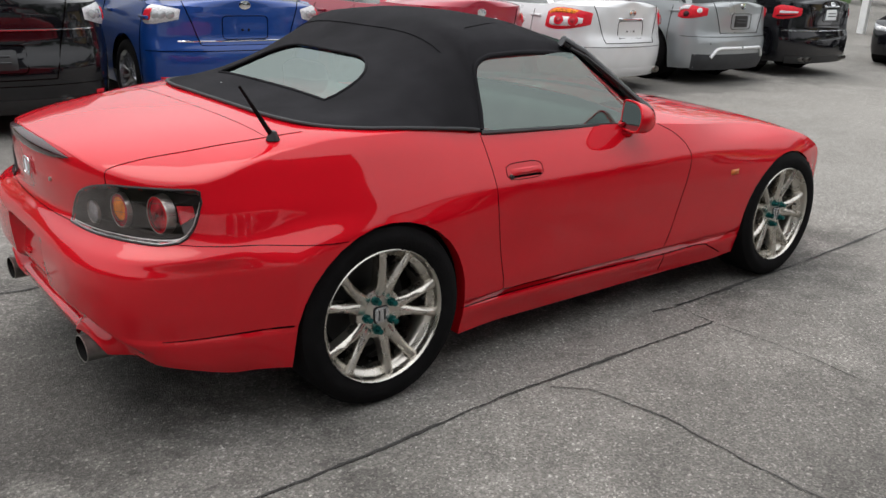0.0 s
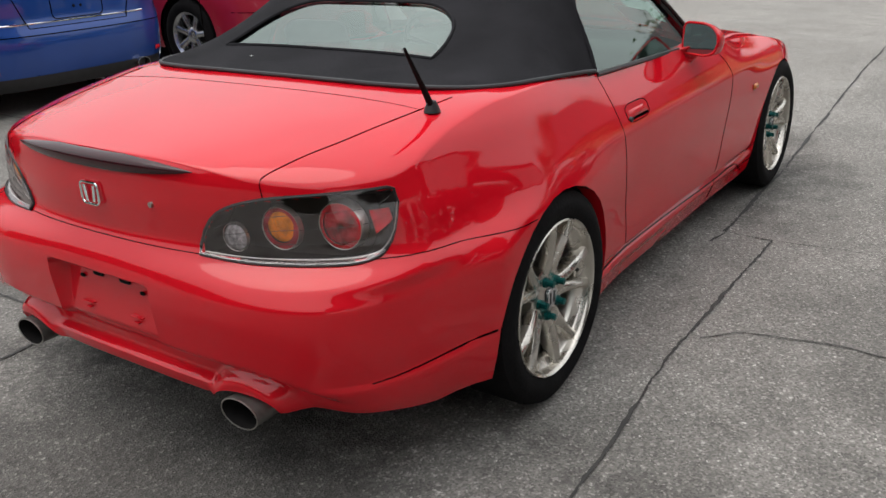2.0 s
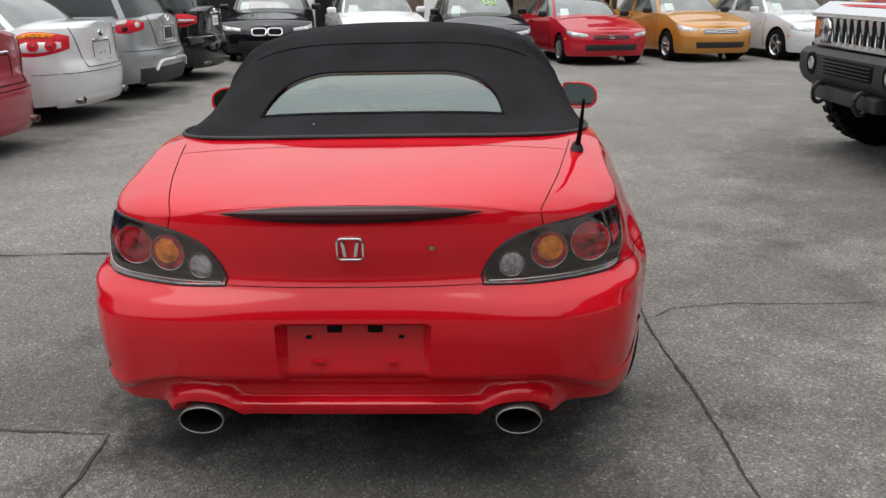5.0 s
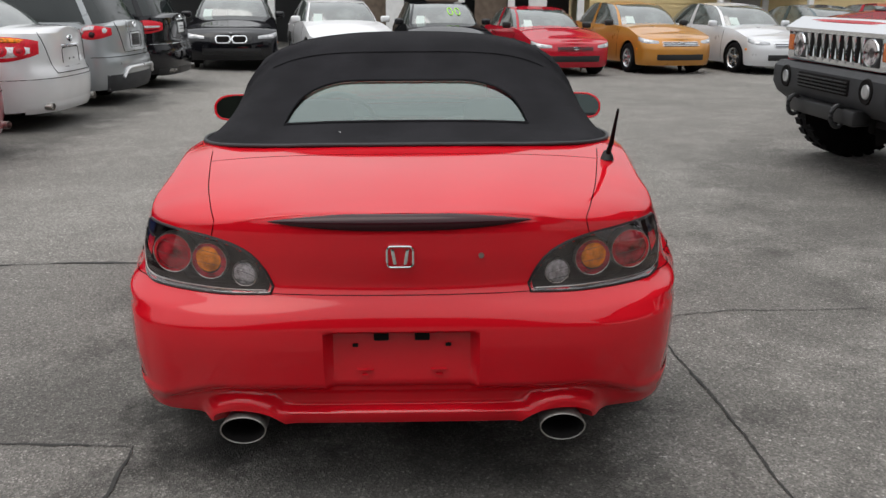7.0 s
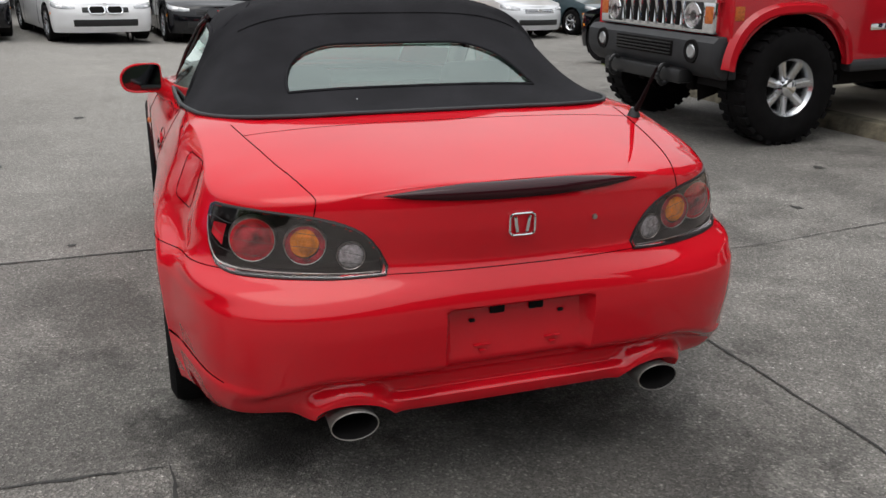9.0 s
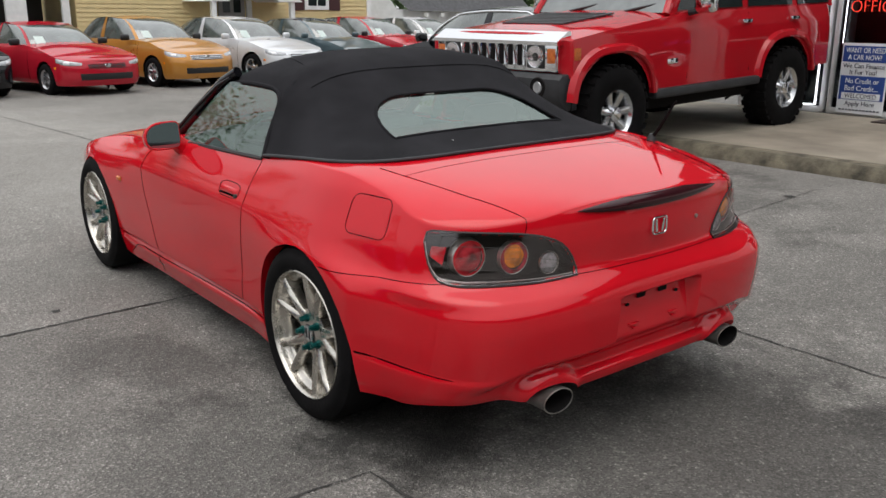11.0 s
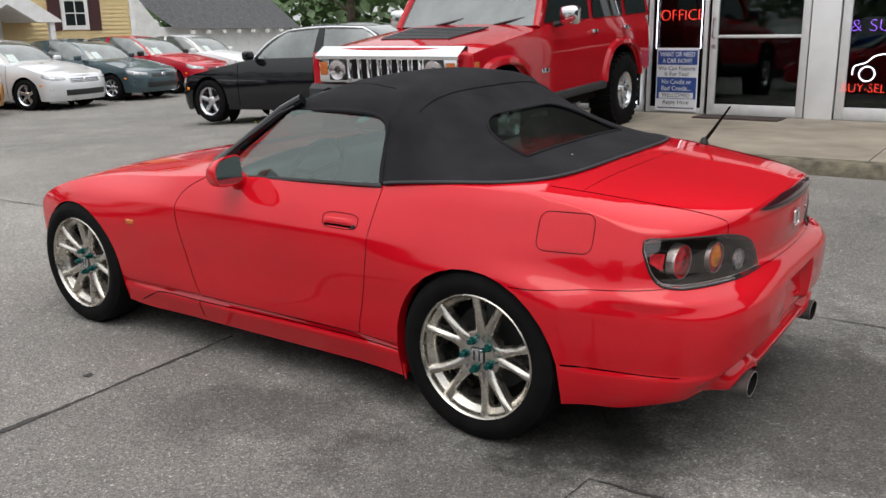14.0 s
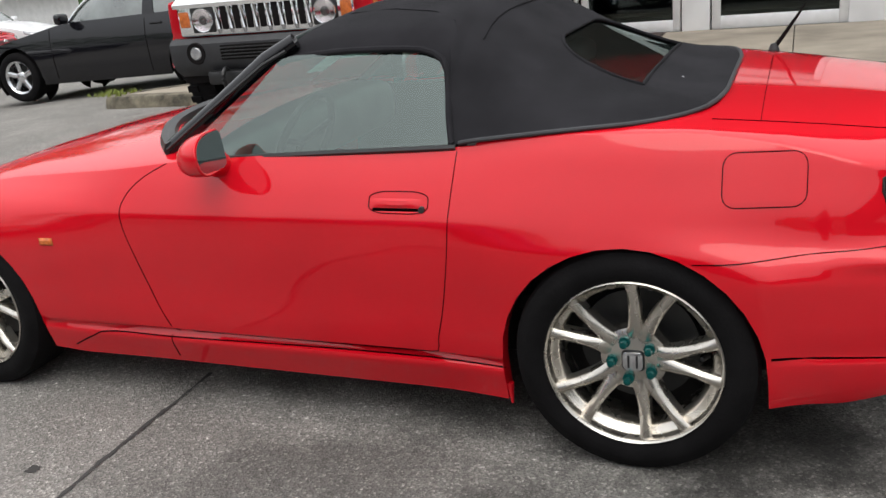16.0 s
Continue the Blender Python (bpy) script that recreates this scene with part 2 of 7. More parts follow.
# ---- car shells ----
class Shell:
    """A car body as upright columns round its plan: a rounded tail, two sides, a rounded nose."""

    def __init__(self, x0, x1, nr, nf, xr, xf, wide, zb_r, zb, zb_f, zt_r, zt, zt_f, arches, push=None, notch=None):
        self.notch = notch
        self.taper = lambda z: 0.0
        self.x0, self.x1, self.nr, self.nf, self.xr, self.xf, self.wide = x0, x1, nr, nf, xr, xf, wide
        self.zb_r, self.zb, self.zb_f, self.zt_r, self.zt, self.zt_f, self.arches, self.push = zb_r, zb, zb_f, zt_r, zt, zt_f, arches, push

    def round(self, z):
        return self.nr(z) if callable(self.nr) else self.nr

    @staticmethod
    def arc(q, n):
        q = abs(q)
        k = 0.5 ** (1 / n)
        if q < 0.5:
            s = 2 * q * k
            return s, max(0.0, 1 - s ** n) ** (1 / n)
        c = 2 * (1 - q) * k
        return max(0.0, 1 - c ** n) ** (1 / n), c

    def tail(self, q, z):
        s, c = self.arc(q, self.round(z))
        x = self.x0 - (self.x0 - self.xr(z)) * c
        y = self.wide(self.x0, z) * s * (1 - self.taper(z) * c)
        if self.push:
            x += self.push(y, z)
        return x, y

    def nose(self, q, z):
        s, c = self.arc(q, self.nf)
        return self.x1 + (self.xf(z) - self.x1) * c, self.wide(self.x1, z) * s

    def at(self, u, z):
        """u under 1: the tail; 1 to 2: the side; over 2: the nose."""
        if u <= 1:
            x, y = self.tail(u, z)
        elif u < 2:
            x = self.x0 + (u - 1) * (self.x1 - self.x0)
            y = self.wide(x, z)
        else:
            x, y = self.nose(3 - u, z)
        return Vector((x, y, z))

    def u_of_y(self, y, z):
        return 0.5 * (y / self.wide(self.x0, z)) / 0.5 ** (1 / self.round(z))

    def u_of_x(self, x, z):
        if x >= self.x0:
            return 1 + (x - self.x0) / (self.x1 - self.x0)
        return 1 - 0.5 * ((self.x0 - x) / (self.x0 - self.xr(z))) / 0.5 ** (1 / self.round(z))

    def out(self, u, z, d):
        """A point d outside the skin."""
        a, b, c = self.at(u, z), self.at(u + 0.004, z), self.at(u, z + 0.004)
        nrm = (b - a).cross(c - a).normalized()
        if nrm.dot(Vector((a.x - 0.5 * (self.x0 + self.x1), a.y * 4, 0))) < 0:
            nrm = -nrm
        return a + nrm * d

    def columns(self, nt=26, step=0.07, nn=16):
        cols = []
        for i in range(nt):
            q = i / nt
            cols.append((q, self.zb_r(q), self.notch(q) if self.notch else 0.0, self.zt_r(q)))
        xs = []
        k = int((self.x1 - self.x0) / step)
        for i in range(k + 1):
            x = self.x0 + (self.x1 - self.x0) * i / k
            if all(abs(x - xc) > r + 0.012 for xc, zc, r in self.arches):
                xs.append((x, 0.0))
        for xc, zc, r in self.arches:
            xs.append((xc - r - 0.003, 0.0))
            xs.append((xc + r + 0.003, 0.0))
            for i in range(17):
                a = math.pi * i / 16
                xs.append((xc - r * math.cos(a), zc + r * math.sin(a)))
        for x, b in sorted(xs):
            cols.append((1 + (x - self.x0) / (self.x1 - self.x0), self.zb(x), b, self.zt(x)))
        for i in range(1, nn + 1):
            q = 1 - i / nn
            cols.append((3 - q, self.zb_f(q), 0.0, self.zt_f(q)))
        return cols

    def rows(self, cols, levels, split=None):
        """Points column by column; below the split all columns share their heights, and openings clip them from below."""
        out = []
        low = int(levels * 0.68)
        for u, b, clip, t in cols:
            m = min(split, t - 0.02) if split else b + (t - b) * 0.68
            col = []
            for j in range(levels + 1):
                z = b + (m - b) * j / low if j <= low else m + (t - m) * (j - low) / (levels - low)
                col.append(self.at(u, max(z, clip)))
            out.append(col)
        return out



def mirrored(bm):
    geom = bmesh.ops.duplicate(bm, geom=bm.verts[:] + bm.edges[:] + bm.faces[:])["geom"]
    for v in geom:
        if isinstance(v, bmesh.types.BMVert):
            v.co.y = -v.co.y
    bmesh.ops.reverse_faces(bm, faces=[f for f in geom if isinstance(f, bmesh.types.BMFace)])
    return bm


def wheel(parent, x, y, z, r_tyre, width, r_rim, spokes=5, style="plain", side=1, rim_mat=ALLOY_BRIGHT, blocky=False, name="wheel"):
    """A wheel whose outer face looks along y * side."""
    hub = new(name)
    hub.parent = parent
    hub.matrix_parent_inverse = Matrix()
    hub.matrix_basis = pose(x, y, z, 0, 0, 0 if side > 0 else 180)
    h = width / 2
    rr = r_rim
    prof = [(rr, -h * 0.9), (rr + 0.02, -h), (r_tyre - 0.03, -h), (r_tyre - 0.008, -h * 0.9), (r_tyre, -h * 0.7), (r_tyre, h * 0.7), (r_tyre - 0.008, h * 0.88), (r_tyre - 0.03, h * 0.99), ((r_tyre + rr) / 2, h * 1.04), (rr + 0.015, h * 0.98), (rr, h * 0.9)]
    bm = lathe(prof, 48, "y", closed=False)
    if blocky:
        block = bmesh.new()
        box(0.03, h * 0.7, 0.055, bm=block)
        data = bpy.data.meshes.new("tread_block")
        block.to_mesh(data)
        data.materials.append(RUBBER)
        for k in range(28):
            a = 2 * math.pi * k / 28
            for s in (-1, 1):
                mm = Matrix.Rotation(a + 0.1 * s, 4, "Y") @ Matrix.Translation((r_tyre - 0.002, s * h * 0.62, 0))
                tb = new("tread_block", data)
                tb.parent = hub
                tb.matrix_parent_inverse = Matrix()
                tb.matrix_basis = mm
    part("tyre", bm, RUBBER, hub)
    if style == "pairs":
        edge = [(rr - 0.034, h * 0.30), (rr - 0.030, h * 0.52), (rr - 0.024, h * 0.58), (rr - 0.010, h * 0.66), (rr - 0.007, h * 0.72), (rr - 0.0065, h * 0.84), (rr - 0.004, h * 0.92), (rr + 0.001, h * 0.97), (rr + 0.004, h * 0.94), (rr + 0.004, h * 0.85)]
    else:
        edge = [(rr - 0.028, h * 0.3), (rr - 0.022, h * 0.72), (rr - 0.008, h * 0.84), (rr + 0.003, h * 0.95), (rr + 0.003, h * 0.85)]
    rim = lathe([(rr, -h * 0.9), (rr - 0.02, -h * 0.8)] + edge, 64)
    part("rim", rim, rim_mat, hub)
    part("brake_disc", lathe([(0.02, -0.03), (rr * 0.70, -0.03), (rr * 0.70, -0.05), (0.02, -0.05)], 32), DISC, hub)
    part("wheel_back", lathe([(0.0, -h * 0.5), (rr - 0.015, -h * 0.5)], 32), SOOT_AND_SHADE, hub)
    bm = bmesh.new()
    if style == "pairs":
        for k in range(10):
            a = 2 * math.pi * k / 10 + 0.24 + (-0.065 if k % 2 else 0.065)
            a0 = 2 * math.pi * k / 10 + 0.24
            ridged_spoke(bm, a0 - (0.17 if k % 2 else -0.17), a, rr, h)
    else:
        for k in range(spokes):
            a = 2 * math.pi * k / spokes + 0.3
            w = 0.066 if blocky else min(0.5 * rr * math.pi / spokes, 0.06)
            spoke(bm, a, a, 0.04, rr - 0.012, w, w * (1.15 if style == "plain" else 0.7), h * 0.6, h * 0.8)
    part("spokes", bm, rim_mat, hub)
    if blocky:
        part("hub_cap", lathe([(0.0, h * 0.98), (0.05, h * 0.97), (0.066, h * 0.90), (0.072, h * 0.6)], 24), CHROME, hub)
    face = [(0.0, h * 0.66), (0.036, h * 0.66), (0.045, h * 0.63), (0.074, h * 0.60), (0.088, h * 0.55), (0.092, h * 0.2)] if style == "pairs" else [(0.0, h * 0.70), (0.035, h * 0.70), (0.062, h * 0.64), (0.075, h * 0.52), (0.075, h * 0.2)]
    part("hub", lathe(face, 32), rim_mat, hub)
    return hub


def ridged_spoke(bm, a0, a1, rr, h):
    """A slender spoke with a raised ridge, wide at the hub and spreading again on the rim's inner lip."""
    rows = []
    for t, w, y, ridge in ((0.0, 0.060, 0.54, 0.003), (0.12, 0.052, 0.585, 0.005), (0.26, 0.040, 0.62, 0.008), (0.42, 0.034, 0.655, 0.010), (0.68, 0.031, 0.71, 0.010), (0.92, 0.031, 0.77, 0.008), (1.0, 0.036, 0.79, 0.005)):
        a, r = a0 + (a1 - a0) * t, 0.046 + (rr - 0.006 - 0.046) * t
        c = Vector((r * math.cos(a), h * y, r * math.sin(a)))
        n = Vector((-math.sin(a), 0, math.cos(a)))
        up = Vector((0, 1, 0))
        rows.append([c - n * w * 0.5 - up * 0.040, c - n * w * 0.5 - up * 0.003, c - n * w * 0.46, c - n * w * 0.13 + up * ridge, c + n * w * 0.13 + up * ridge, c + n * w * 0.46, c + n * w * 0.5 - up * 0.003, c + n * w * 0.5 - up * 0.040])
    grid(rows, bm=bm, flip=True)


def spoke(bm, a0, a1, r0, r1, w0, w1, y0, y1):
    """One spoke with a ridge."""
    rows = []
    for i in range(5):
        t = i / 4
        a, r, w, y = a0 + (a1 - a0) * t, r0 + (r1 - r0) * t, w0 + (w1 - w0) * t, y0 + (y1 - y0) * t
        c = Vector((r * math.cos(a), 0, r * math.sin(a)))
        n = Vector((-math.sin(a), 0, math.cos(a)))
        rows.append([c - n * w / 2 + Vector((0, y - 0.035, 0)), c - n * w * 0.46 + Vector((0, y - 0.008, 0)), c - n * w * 0.2 + Vector((0, y, 0)), c + n * w * 0.2 + Vector((0, y, 0)), c + n * w * 0.46 + Vector((0, y - 0.008, 0)), c + n * w / 2 + Vector((0, y - 0.035, 0))])
    grid(rows, bm=bm, flip=True)


# ---- ground ----
def ground_z(x, y):
    rise = 0.125 * sstep(-1.3, -4.2, y) * (1 - sstep(6, 11, x)) * sstep(-9, -4, x)
    lean = -0.0131 * min(max(y, -1.3), 1.3) * (1 - sstep(4, 7, abs(x - 1))) * (1 - sstep(1.3, 3.2, abs(y)))
    return rise + lean - 0.15 * sstep(6.5, 14, x) * (1 - sstep(0, 6, y))


def asphalt_material():
    m = bpy.data.materials.new("worn_asphalt")
    m.use_nodes = True
    n, l = m.node_tree.nodes, m.node_tree.links
    b = n["Principled BSDF"]
    tc = n.new("ShaderNodeTexCoord")

    def noise_node(scale, detail=4, rough=0.6):
        k = n.new("ShaderNodeTexNoise")
        k.inputs["Scale"].default_value, k.inputs["Detail"].default_value, k.inputs["Roughness"].default_value = scale, detail, rough
        l.new(tc.outputs["Object"], k.inputs["Vector"])
        return k

    def rng(src, a, b2, c, d):
        k = n.new("ShaderNodeMapRange")
        for key, v in zip(("From Min", "From Max", "To Min", "To Max"), (a, b2, c, d)):
            k.inputs[key].default_value = v
        l.new(src, k.inputs["Value"])
        return k.outputs["Result"]

    def mul(a, b2):
        k = n.new("ShaderNodeMath")
        k.operation = "MULTIPLY"
        l.new(a, k.inputs[0])
        l.new(b2, k.inputs[1])
        return k.outputs["Value"]

    big, mid, fine = noise_node(0.35, 5), noise_node(2.3, 6, 0.7), noise_node(60, 4, 0.7)
    stones, chips = n.new("ShaderNodeTexVoronoi"), n.new("ShaderNodeTexVoronoi")
    for k, size in ((stones, 165), (chips, 105)):
        k.inputs["Scale"].default_value = size
        l.new(tc.outputs["Object"], k.inputs["Vector"])
    sep, sep2 = n.new("ShaderNodeSeparateColor"), n.new("ShaderNodeSeparateColor")
    l.new(stones.outputs["Color"], sep.inputs["Color"])
    l.new(chips.outputs["Color"], sep2.inputs["Color"])
    v = mul(rng(big.outputs["Fac"], 0.3, 0.7, 0.86, 1.16), rng(mid.outputs["Fac"], 0.3, 0.72, 0.86, 1.13))
    v = mul(v, rng(sep.outputs["Red"], 0.0, 1.0, 0.68, 1.34))
    v = mul(v, rng(sep.outputs["Green"], 0.86, 0.90, 0.96, 1.55))
    v = mul(v, rng(sep2.outputs["Blue"], 0.965, 0.975, 0.985, 1.65))
    v = mul(v, rng(fine.outputs["Fac"], 0.3, 0.7, 0.78, 1.22))
    # worn patches with uneven edges
    worn = noise_node(0.9, 8, 0.72)
    v = mul(v, rng(worn.outputs["Fac"], 0.50, 0.56, 0.95, 1.04))
    # sheets of different age meet along the joints
    at = n.new("ShaderNodeSeparateXYZ")
    l.new(tc.outputs["Object"], at.inputs["Vector"])

    def sheet(x_from, x_to, y_from, y_to, tone):
        inside = mul(mul(rng(at.outputs["X"], x_from - 0.01, x_from + 0.01, 0, 1), rng(at.outputs["X"], x_to - 0.01, x_to + 0.01, 1, 0)),
                     mul(rng(at.outputs["Y"], y_from - 0.01, y_from + 0.01, 0, 1), rng(at.outputs["Y"], y_to - 0.01, y_to + 0.01, 1, 0)))
        return rng(inside, 0, 1, 1.0, tone)
    v = mul(v, sheet(-30, -0.47, 0.87, 30, 1.14))
    v = mul(v, sheet(-30, 1.58, -30, -1.10, 1.0))
    v = mul(v, sheet(1.56, 60, -0.8, 4.0, 1.06))
    v = mul(v, sheet(-0.47, 1.55, 0.9, 3.4, 0.87))
    # oil-stained parking places, with shade under the cars painted in; above 1 paler
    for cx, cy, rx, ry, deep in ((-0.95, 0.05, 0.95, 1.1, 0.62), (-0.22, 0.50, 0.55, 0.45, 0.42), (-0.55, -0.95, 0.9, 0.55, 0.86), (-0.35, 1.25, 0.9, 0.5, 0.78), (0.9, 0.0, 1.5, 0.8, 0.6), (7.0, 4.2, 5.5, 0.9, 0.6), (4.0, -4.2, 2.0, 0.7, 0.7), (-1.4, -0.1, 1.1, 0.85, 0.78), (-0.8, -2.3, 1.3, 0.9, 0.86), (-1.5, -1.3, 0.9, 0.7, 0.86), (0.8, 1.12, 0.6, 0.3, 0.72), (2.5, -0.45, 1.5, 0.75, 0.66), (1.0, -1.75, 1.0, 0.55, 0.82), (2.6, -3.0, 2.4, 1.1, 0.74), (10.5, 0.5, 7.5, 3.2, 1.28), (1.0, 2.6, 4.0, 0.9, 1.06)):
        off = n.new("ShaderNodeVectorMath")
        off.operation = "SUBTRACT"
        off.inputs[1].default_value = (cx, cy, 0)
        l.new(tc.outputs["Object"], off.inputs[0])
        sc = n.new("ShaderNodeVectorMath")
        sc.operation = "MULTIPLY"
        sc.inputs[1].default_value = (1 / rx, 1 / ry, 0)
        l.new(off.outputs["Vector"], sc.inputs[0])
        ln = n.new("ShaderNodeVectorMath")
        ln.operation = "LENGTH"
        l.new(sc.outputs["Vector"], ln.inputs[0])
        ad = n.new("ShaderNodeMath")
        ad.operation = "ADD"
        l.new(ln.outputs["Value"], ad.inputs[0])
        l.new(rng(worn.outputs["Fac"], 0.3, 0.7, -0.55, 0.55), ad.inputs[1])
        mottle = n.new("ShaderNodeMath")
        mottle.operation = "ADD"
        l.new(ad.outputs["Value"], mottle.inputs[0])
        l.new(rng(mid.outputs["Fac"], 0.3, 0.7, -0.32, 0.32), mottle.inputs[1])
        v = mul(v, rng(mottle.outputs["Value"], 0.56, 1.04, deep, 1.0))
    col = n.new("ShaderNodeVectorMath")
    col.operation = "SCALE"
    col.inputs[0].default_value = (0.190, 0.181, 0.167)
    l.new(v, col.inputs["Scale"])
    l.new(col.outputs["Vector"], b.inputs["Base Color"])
    b.inputs["Roughness"].default_value = 0.86
    b.inputs["Specular IOR Level"].default_value = 0.3
    bp = n.new("ShaderNodeBump")
    bp.inputs["Strength"].default_value, bp.inputs["Distance"].default_value = 0.75, 0.005
    l.new(stones.outputs["Distance"], bp.inputs["Height"])
    l.new(bp.outputs["Normal"], b.inputs["Normal"])
    return m


ASPHALT = asphalt_material()
CONCRETE = mat("concrete", (0.255, 0.222, 0.176), 0.85, vary=0.30, scale=1.7, bump=0.3, bscale=70)
CURB_MAT = mat("mossy_curb", (0.12, 0.105, 0.075), 0.9, vary=0.65, scale=7, bump=0.9, bscale=35)
CRACK = mat("crack_filler", (0.032, 0.031, 0.029), 0.8, vary=0.3, scale=20)

gx = [-600, -200, -60, -25, -14] + [-10 + 0.5 * i for i in range(81)] + [34, 45, 80, 220, 600]
gy = [-600, -200, -70, -35] + [-24 + 0.5 * i for i in range(81)] + [20, 30, 60, 200, 600]
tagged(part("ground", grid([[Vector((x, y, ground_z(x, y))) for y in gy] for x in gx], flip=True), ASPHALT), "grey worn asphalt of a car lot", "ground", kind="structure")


def crack(points, width, seed):
    """An uneven open crack in the asphalt."""
    rnd = random.Random(seed)
    bm = bmesh.new()
    last, run = None, 0.0
    for (ax, ay), (bx, by) in zip(points, points[1:]):
        k = max(2, int(math.hypot(bx - ax, by - ay) / 0.022))
        side = Vector((-(by - ay), bx - ax, 0)).normalized()
        for i in range(k + (1 if (bx, by) == points[-1] else 0)):
            t = i / k
            run += 0.022
            sway = 0.012 * noise.noise((run * 2.2, seed, 0.0)) + 0.006 * noise.noise((run * 11, seed, 3.0)) + rnd.uniform(-0.002, 0.002)
            x, y = ax + (bx - ax) * t + side.x * sway, ay + (by - ay) * t + side.y * sway
            d = side * width * max(0.08, 0.45 + 0.55 * noise.noise((run * 3.1, seed, 7.0)) + rnd.uniform(-0.14, 0.14))
            p = Vector((x, y, ground_z(x, y) + 0.004))
            pair = (bm.verts.new(p + d), bm.verts.new(p - d * rnd.uniform(0.5, 1.1)))
            if last:
                bm.faces.new((last[0], last[1], pair[1], pair[0]))
            last = pair
    return tagged(part("asphalt_crack", bm, CRACK), "dark jagged crack in the worn asphalt", "crack", "cracks in the asphalt", "structure")


for k, (pts, w) in enumerate((
        ([(-2.2, -1.13), (-0.54, -1.12), (0.39, -1.06), (0.79, -1.06), (1.58, -1.07)], 0.012),
        ([(1.58, -1.07), (1.6, -0.86), (1.45, -0.84)], 0.012),
        ([(1.6, -0.86), (2.6, -0.84), (3.77, -0.78), (6, -0.66), (12.9, -0.46)], 0.016),
        ([(0.55, -1.1), (0.66, -1.21), (0.72, -1.49), (0.70, -1.97), (0.73, -2.6), (0.8, -4.3)], 0.007),
        ([(1.58, -1.08), (1.61, -1.5), (1.55, -2.1)], 0.004),
        ([(1.57, 0.6), (1.57, 0.9), (1.52, 1.88), (1.46, 2.24), (1.4, 5)], 0.021),
        ([(-0.46, 2.4), (-0.46, 1.33), (-0.48, 0.89), (-0.79, 0.88), (-1.9, 0.86)], 0.012))):
    crack(pts, w, k)


def tar_spot(x, y, r, seed):
    """A small dark blot of tar or old oil."""
    bm = bmesh.new()
    ring = []
    for j in range(22):
        a = 2 * math.pi * j / 22
        d = r * (0.75 + 0.5 * noise.noise((2.2 * math.cos(a), 2.2 * math.sin(a), seed)))
        ring.append(bm.verts.new((x + 1.3 * d * math.cos(a), y + d * math.sin(a), ground_z(x, y) + 0.004)))
    bm.faces.new(ring)
    tagged(part("tar_spot", bm, CRACK), "small dark tar spot on the asphalt", "stain", "tar spots", "structure")


for k, (x, y, r) in enumerate(((3.70, 1.86, 0.05), (5.67, 1.42, 0.06), (1.17, -2.70, 0.035), (1.87, -3.48, 0.05), (1.75, 1.27, 0.025), (4.9, -1.08, 0.06), (0.8, -3.67, 0.04))):
    tar_spot(x, y, r, k + 0.5)


# ---- the red roadster ----
w_end = crv((0.18, 0.775), (0.25, 0.808), (0.30, 0.822), (0.350, 0.830), (0.364, 0.824), (0.378, 0.826), (0.45, 0.834), (0.55, 0.836), (0.60, 0.826), (0.65, 0.792), (0.72, 0.777), (0.79, 0.754), (0.86, 0.727), (0.93, 0.665))
w_axle = crv((0.18, 0.84), (0.3, 0.860), (0.45, 0.871), (0.55, 0.876), (0.62, 0.872), (0.66, 0.861), (0.72, 0.838), (0.79, 0.807), (0.86, 0.774), (0.93, 0.725))
w_door = crv((0.13, 0.775), (0.2, 0.800), (0.252, 0.817), (0.272, 0.796), (0.292, 0.822), (0.45, 0.832), (0.6, 0.840), (0.68, 0.838), (0.74, 0.815), (0.80, 0.782), (0.87, 0.735), (0.93, 0.69))
w_front = crv((0.14, 0.80), (0.3, 0.832), (0.45, 0.846), (0.56, 0.852), (0.62, 0.846), (0.67, 0.828), (0.71, 0.798), (0.74, 0.755), (0.77, 0.70), (0.82, 0.62))


def mixw(a, b, t, z):
    return a(z) * (1 - t) + b(z) * t


def hero_wide(x, z):
    if x < 0:
        return mixw(w_end, w_axle, sstep(-0.46, -0.31 + 0.28 * sstep(0.56, 0.70, z), x), z)
    if x < 1.2:
        return mixw(w_axle, w_door, sstep(0.02, 0.62, x), z)
    return mixw(w_door, w_front, sstep(1.55, 2.35, x), z) - 0.065 * max(0.0, (x - 2.38) / 0.36) ** 1.7


hero_xr = crv((0.2, -0.80), (0.25, -0.858), (0.275, -0.874), (0.30, -0.880), (0.34, -0.882), (0.38, -0.885), (0.42, -0.889), (0.47, -0.895), (0.52, -0.899), (0.56, -0.898), (0.59, -0.892), (0.618, -0.878), (0.645, -0.860), (0.665, -0.851), (0.71, -0.856), (0.76, -0.861), (0.80, -0.861), (0.835, -0.856), (0.86, -0.84), (0.885, -0.80))
hero_xf = crv((0.15, 3.14), (0.3, 3.2), (0.45, 3.2), (0.6, 3.1), (0.68, 2.98))


